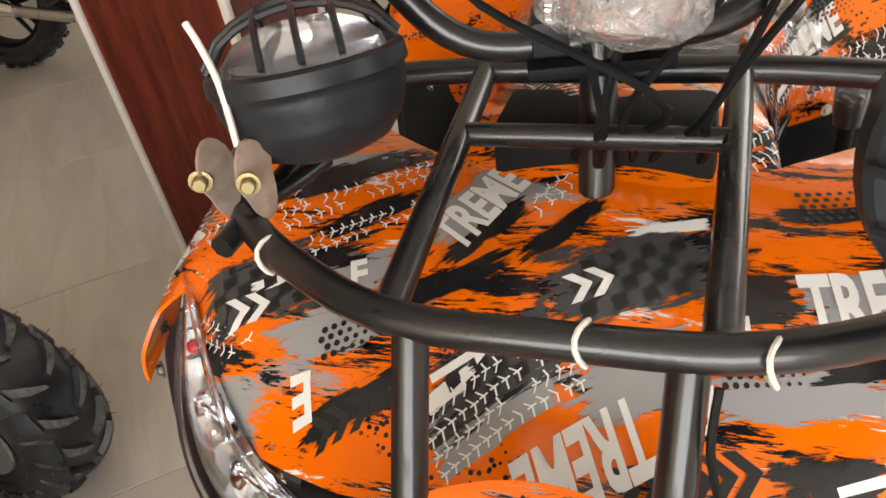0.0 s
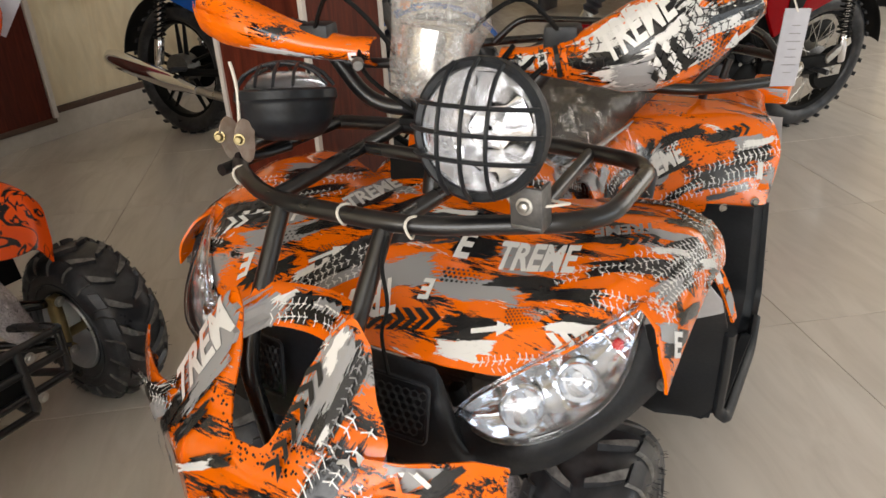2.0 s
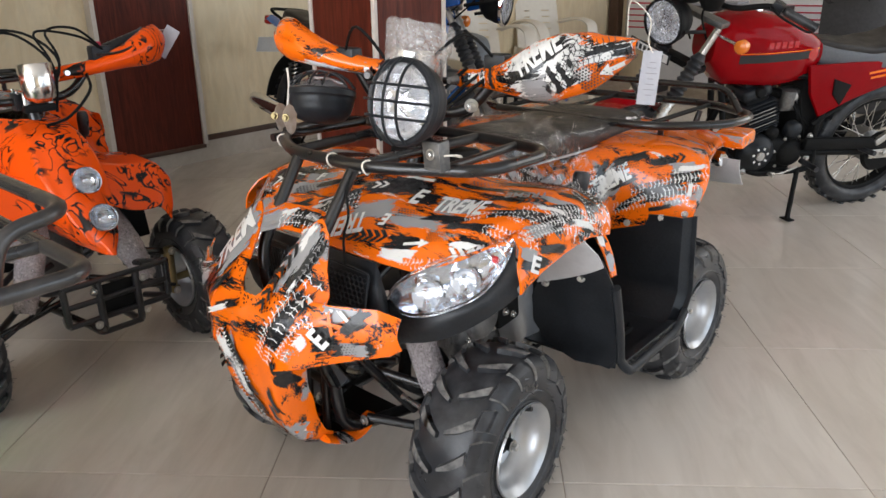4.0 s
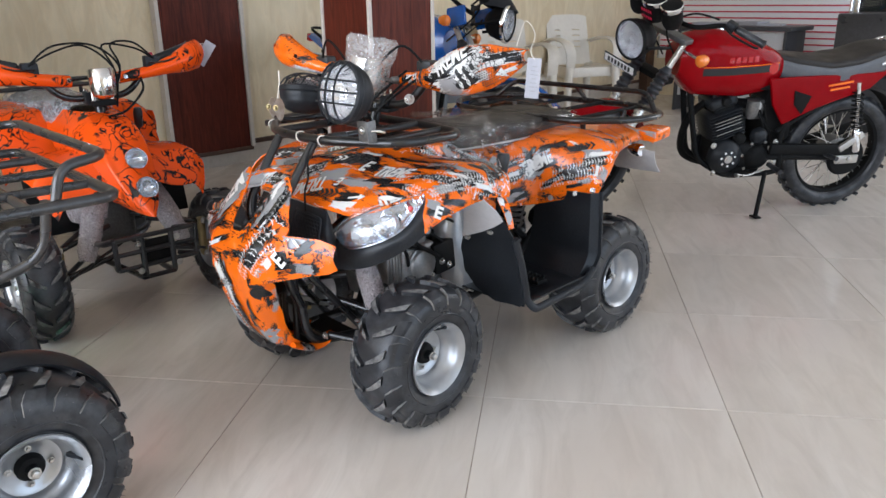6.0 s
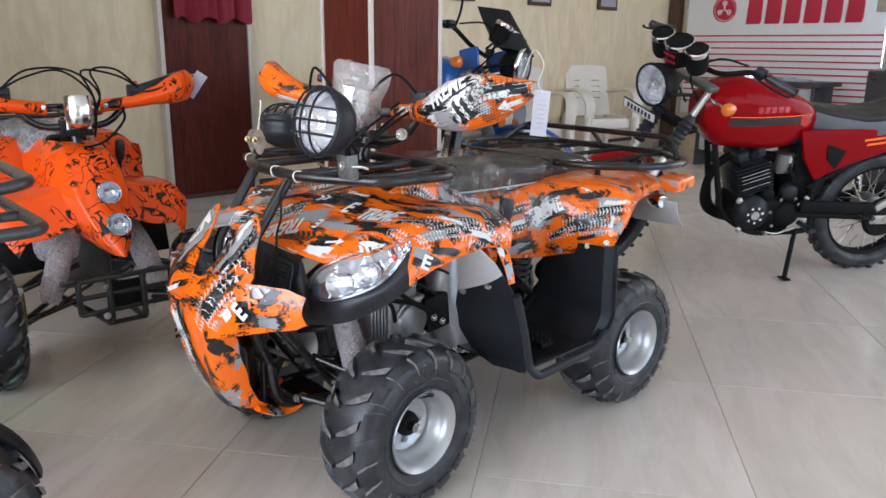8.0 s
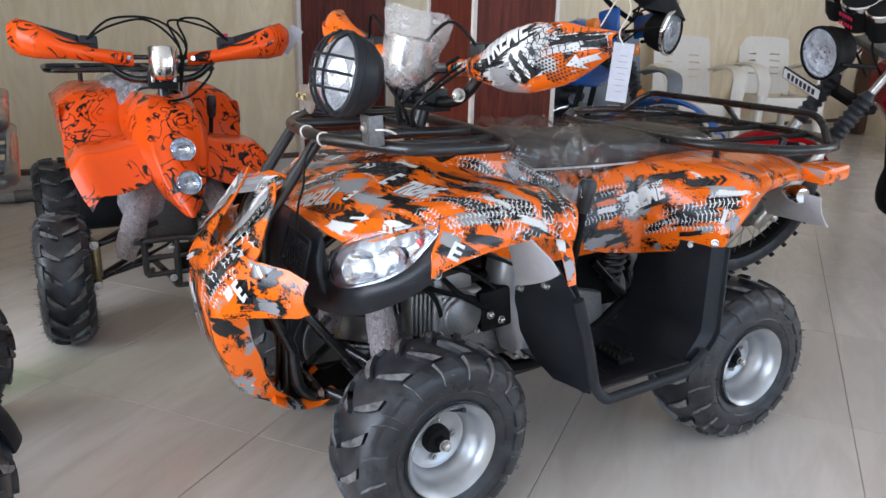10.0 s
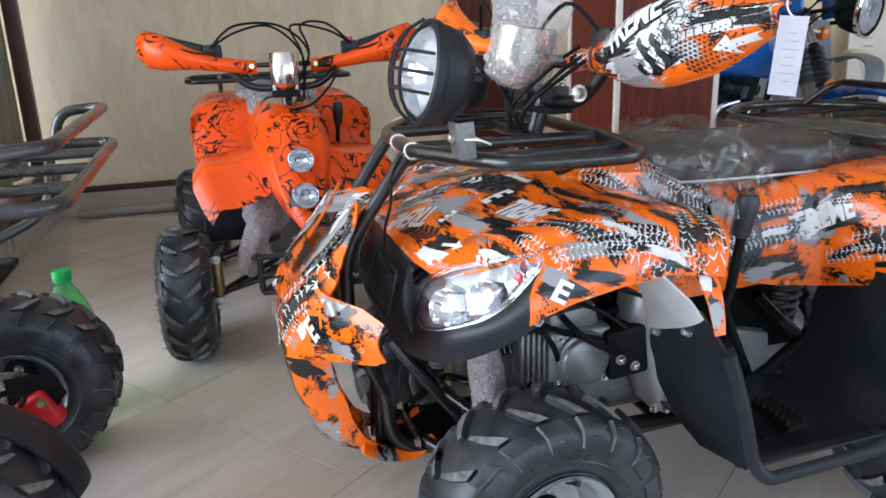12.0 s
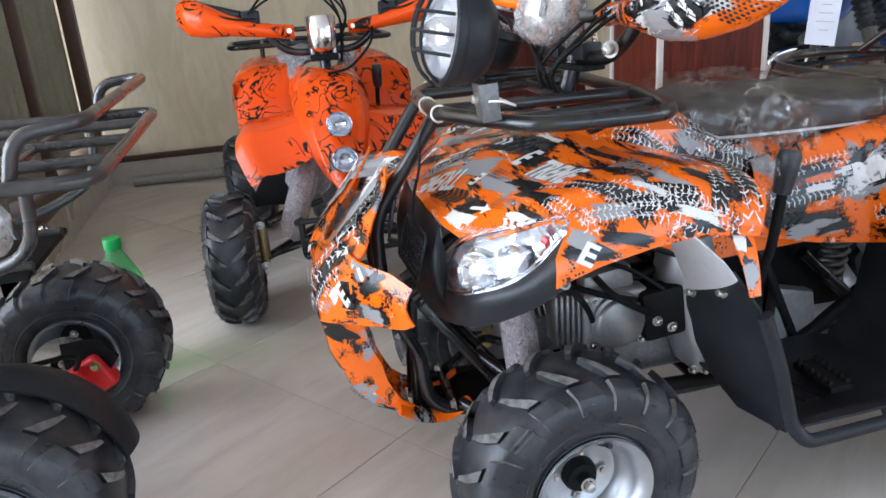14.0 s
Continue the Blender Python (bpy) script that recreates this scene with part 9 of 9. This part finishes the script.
    part("starter", lathe([(0, -0.06), (0.026, -0.06), (0.03, -0.05), (0.03, 0.05), (0.024, 0.06), (0, 0.06)], 18, pose(0, -0.585, 0.445, 0, 90)), CAST, en)
    for k in range(4):
        part("hose", tube(smooth_path([(0.06 + 0.012 * k, -0.60 + 0.03 * k, 0.60), (0.09, -0.52 + 0.02 * k, 0.54 - 0.02 * k), (0.085, -0.47 + 0.02 * k, 0.45), (0.07, -0.43 + 0.015 * k, 0.38)], 5), 0.0045 + 0.001 * (k % 2), 6), MATT_BLACK, en)
    part("intake", tube(smooth_path([(0.0, -0.64, 0.585), (0.02, -0.58, 0.585), (0.03, -0.52, 0.575), (0.02, -0.42, 0.58)], 4), 0.024, 12), MATT_BLACK, en)
    part("carb_cap", lathe([(0, 0.03), (0.018, 0.028), (0.026, 0.012), (0.026, -0.012), (0, -0.012)], 18, along((0.066, -0.535, 0.585), (0.2, -0.535, 0.60))), STEEL, en)
    part("carburettor", slab((0.07, 0.09, 0.10), pose(0.03, -0.52, 0.56), 0.015), CAST, en, "cast carburettor")
    part("air_box", slab((0.16, 0.17, 0.27), pose(0, -0.405, 0.53), 0.03), MATT_BLACK, bike)
    part("carb_bowl", lathe([(0, -0.05), (0.025, -0.048), (0.03, -0.03), (0.03, 0.03), (0, 0.035)], 16, pose(0.085, -0.56, 0.585)), CAST, en)
    part("down_pipe", tube(smooth_path([(0, -0.75, 0.60), (-0.03, -0.83, 0.50), (-0.08, -0.80, 0.30), (-0.13, -0.55, 0.215), (-0.15, -0.20, 0.25)], 6), 0.019, 12), MATT_BLACK if spokes else STEEL, bike, "exhaust down pipe")
    part("muffler", lathe([(0, -0.02), (0.02, -0.01), (0.028, 0.05), (0.043, 0.12), (0.045, 0.50), (0.036, 0.54), (0.02, 0.545), (0.018, 0.53), (0, 0.52)], 24, along((-0.155, -0.22, 0.25), (-0.18, 0.33, 0.37))), MATT_BLACK if spokes else CHROME, bike, "long muffler")
    part("gear_pedal", tube(rounded([(0.13, -0.46, 0.27), (0.15, -0.56, 0.25), (0.17, -0.64, 0.27), (0.21, -0.64, 0.27)], 0.02), 0.006, 8), STEEL, bike)
    fz = 0.012
    foot = m0.inverted() @ (pose(at[0], at[1], 0, 0, 0, turn) @ V((0.205, -0.515, fz)))
    part("side_stand", tube([(0.115, -0.44, 0.25), foot], 0.011, 10), MATT_BLACK, bike, "black side stand")
    part("stand_foot", slab((0.06, 0.035, 0.008), Matrix.Translation(foot) @ pose(0, 0, -0.002, 0, -lean), 0.003), MATT_BLACK, bike)
    part("number_plate", slab((0.16, 0.003, 0.09), pose(0, 0.40, 0.66, 20), 0.003), WHITE, bike, "blank white plate")
    # the steering, turned a little on its axis
    if steer:
        turned = pose(0, -WB + 0.29, 0.91) @ Matrix.Rotation(radians(steer), 4, V((0, 0.45, 0.89))) @ pose(0, WB - 0.37, -0.91)
        for ob in list(bike.children):
            vs = ob.data.vertices
            if ob.name.split(".")[0] in ("tyre", "front_mud_guard", "fork_leg", "headlamp", "lamp_stay", "name_plate", "gauge", "handlebar", "triple_clamp") and sum(v.co.y for v in vs) / len(vs) < -0.8:
                ob.matrix_basis = turned @ ob.matrix_basis
    if screen:
        def scr(u, v):
            x = lerp(-1, 1, u)
            return V((0.125 * x * (1 - 0.60 * v * v), -WB + 0.045 + 0.16 * x * x + 0.17 * v, 0.93 + hz + 0.21 * v))

        ws = part("wind_screen", shell(scr, 18, 14, 0.003), BLACK_PLASTIC, bike, "dark curved plastic wind screen")
        lr = part("lamp_ring", lathe([(0.091, 0.000), (0.097, 0.004), (0.097, 0.016), (0.090, 0.020)], 36, hm), CHROME, bike, "chrome lamp ring")
        if steer:
            ws.matrix_basis, lr.matrix_basis = turned, turned
        for s in (-1, 1):
            part("lamp_cheek", slab((0.02, 0.13, 0.10), pose(s * 0.105, -WB + 0.20, 0.88 + hz, -10), 0.012), paint, bike)
        for s in (-1, 1):
            part("mirror_stalk", tube(smooth_path([(s * 0.2, -WB + 0.40, BZ), (s * 0.25, -WB + 0.36, BZ + 0.07), (s * 0.30, -WB + 0.34, BZ + 0.13)], 4), 0.006, 8), MATT_BLACK, bar)
        part("crash_bar", tube(rounded([(-0.05, -WB + 0.45, 0.55), (-0.20, -WB + 0.42, 0.52), (-0.20, -WB + 0.48, 0.34), (-0.06, -WB + 0.52, 0.30)], 0.05), 0.011, 10), CHROME, bike, "chrome crash bar")
    return bike


motorcycle("red roadster motorcycle with grey seat and wire wheels on side stand", (0.25, 3.14), -34.0, RED_PAINT, (SEAT_VINYL, speckled("grey_vinyl", (0.09, 0.095, 0.105), (0.13, 0.135, 0.145), 0.5, scale=150, bump=0.3)), True, False, 9.0, 1.05, 0.08, 27.0)
motorcycle("blue commuter motorcycle with dark wind screen and silver muffler", (-2.58, 1.90), 90.0, BLUE_PAINT, (SEAT_VINYL, SEAT_VINYL), False, True, 5.0, 1.10, 0.06, 24.0)


# ---- chairs, table, bottle and pipe ----
def plastic_chair(at, turn, mat, label):
    ch = thing("plastic_chair", label, "chair", pose(at[0], at[1], 0, 0, 0, turn) @ Matrix.Diagonal((1.02, 1.0, 1.08, 1)), group="plastic armchairs")
    # faces -y
    part("seat", shell(lambda u, v: V((lerp(-0.23, 0.23, u) * (1 - 0.06 * v), lerp(-0.22, 0.20, v), 0.43 - 0.025 * math.sin(math.pi * u) - 0.02 * v + 0.012 * (1 - v) ** 3)), 12, 12, 0.006), mat, ch)

    def back(u, v):
        x = lerp(-0.235, 0.235, u)
        z = lerp(0.42, 0.87 - 0.02 * (2 * u - 1) ** 4, v)
        return V((x * (1 - 0.05 * v), 0.20 + 0.11 * v + 0.03 * (1 - (2 * u - 1) ** 2), z))

    slots = lambda u, v: not (0.30 < v < 0.80 and int(v * 44) % 5 == 0 and (0.20 < u < 0.36 or 0.64 < u < 0.82))
    part("backrest", shell(back, 28, 44, 0.012, slots), mat, ch)
    for s in (-1, 1):
        # broad flat arm that curls down into the front leg
        run = smooth_path([(0, 0.29, 0.645), (0, 0.12, 0.675), (0, -0.10, 0.685), (0, -0.24, 0.655), (0, -0.305, 0.57), (0, -0.30, 0.46), (0, -0.27, 0.38)], 5)

        def arm(u, v):
            f = u * (len(run) - 1)
            k = min(int(f), len(run) - 2)
            p = V(run[k]).lerp(V(run[k + 1]), f - k)
            c = 2 * v - 1
            wide = 0.040 + 0.012 * math.sin(math.pi * u)
            return V((s * (0.245 + 0.025 * math.sin(math.pi * min(1, u * 1.4)) + c * wide), p.y + 0.02 * c * c * max(0.0, u - 0.5), p.z - 0.020 * c * c * (1 - u)))

        part("armrest", shell(arm, 34, 8, 0.014), mat, ch)
        part("leg", tube([(s * 0.25, -0.265, 0.44), (s * 0.275, -0.30, 0.0)], [0.046, 0.028], 10), mat, ch)
        part("leg", tube([(s * 0.22, 0.21, 0.44), (s * 0.25, 0.30, 0.0)], [0.042, 0.028], 10), mat, ch)
        part("apron", slab((0.03, 0.46, 0.10), pose(s * 0.232, -0.02, 0.385), 0.012), mat, ch)
    part("apron", slab((0.46, 0.025, 0.085), pose(0, -0.232, 0.385), 0.012), mat, ch)
    return ch


GREY_CHAIR = speckled("grey_chair_plastic", (0.16, 0.18, 0.21), (0.20, 0.22, 0.25), 0.45, scale=30)
plastic_chair((-2.78, 3.93), 64, WHITE_PLASTIC, "white moulded plastic armchair with a slotted back by the wall")
plastic_chair((-2.90, 5.06), 66, WHITE_PLASTIC, "white moulded plastic armchair with a slotted back by the wall")
plastic_chair((-2.55, 3.02), 70, GREY_CHAIR, "grey moulded plastic armchair beside the white ones")

desk = thing("table", "dark-topped counter table with papers on it", "table", pose(-1.72, 6.0, 0) @ Matrix.Diagonal((0.88, 0.88, 1.03, 1)))
part("table_top", slab((1.35, 0.55, 0.04), pose(0, 0, 0.79), 0.006), DARK_TOP, desk)
part("front_panel", slab((1.15, 0.02, 0.60), pose(0, -0.2, 0.45), 0.003), GREY_FLAP, desk)
for s in (-1, 1):
    part("end_panel", slab((0.03, 0.46, 0.77), pose(s * 0.6, 0, 0.385), 0.004), DARK_TOP, desk)
for k, (x, y, w, h, a) in enumerate(((-0.35, 0.0, 0.30, 0.021, 8), (0.05, 0.05, 0.34, 0.03, -6), (0.36, -0.05, 0.22, 0.016, 14))):
    pp = tagged(finish("paper", slab((w, 0.21, h), pose(0, 0, 0), 0.002), PAPER, smooth=False), "loose stack of white papers on the dark table", "papers", "paper stacks")
    pp.matrix_world = pose(-1.72 + x * 0.88, 6.0 + y * 0.88, 0.836 + h / 2, 0, 0, a)
tagged(finish("side_cabinet", slab((0.7, 0.45, 0.95), pose(-0.45, 6.1, 0.475), 0.02), DARK_TOP), "low dark cabinet beside the glass door", "cabinet")

bottle = thing("soda_bottle", "green plastic soda bottle with screw cap standing on the tiles", "bottle", pose(-0.735, -0.905, 0) @ Matrix.Scale(1.50, 4))
bp = [(0, 0.004), (0.030, 0.0), (0.040, 0.006), (0.044, 0.03), (0.044, 0.085), (0.041, 0.10), (0.044, 0.115), (0.044, 0.16), (0.038, 0.195), (0.024, 0.225), (0.0135, 0.243), (0.0135, 0.262)]
part("body", lathe(bp + [(0.0122, 0.262), (0.0122, 0.243), (0.0225, 0.2245), (0.0365, 0.1945), (0.0427, 0.16), (0.0427, 0.03), (0.038, 0.0075), (0, 0.006)], 28), GREEN_PET, bottle, "clear green bottle body")
part("cap", lathe([(0, 0.270), (0.0150, 0.270), (0.0160, 0.267), (0.0160, 0.250), (0.0145, 0.249)], 24), GREEN_CAP, bottle, "green screw cap")

pipe = thing("steel_pipe", "short grey steel pipe lying along the skirting", "pipe")
part("tube", tube([(-3.14, -1.27, 0.030), (-3.12, -0.62, 0.030)], 0.027, 14), GALVANISED, pipe)
part("collar", tube([(-3.125, -0.76, 0.036), (-3.115, -0.40, 0.036)], 0.035, 16), CAST, pipe, "thicker pipe collar")

# ---- floor tiles, one by one ----
bm = bmesh.new()
box(bm, (TILE_W - 0.0024, TILE_W - 0.0024, 0.012), pose(0, 0, -0.006), 0.0009, 1)
tile_mesh = bpy.data.meshes.new("tile")
bmesh.ops.recalc_face_normals(bm, faces=bm.faces)
bm.to_mesh(tile_mesh)
bm.free()
tile_mesh.materials.append(TILE)
d, n = V((math.cos(TILE_A), math.sin(TILE_A))), V((-math.sin(TILE_A), math.cos(TILE_A)))
for i in range(-16, 17):
    for j in range(-16, 17):
        p = d * (0.10 + TILE_W * (i + 0.5)) + n * (-0.26 + TILE_W * (j + 0.5))
        if WX - 0.45 < p.x < EAST_X + 0.45 and FRONT_Y - 0.45 < p.y < BACK + 0.45:
            t = new("tile", tile_mesh)
            t.matrix_world = pose(p.x, p.y, 0, 0, 0, math.degrees(TILE_A))
            t.parent = floor

# ---- clear lamp lenses let the light through ----
for ob in scene.objects:
    if ob.name.split(".")[0] == "lens":
        ob.visible_shadow = False

# ---- from plan units to metres ----
for ob in list(scene.objects):
    if ob.parent is None and ob is not cam:
        ob.matrix_world = Matrix.Scale(U, 4) @ ob.matrix_world
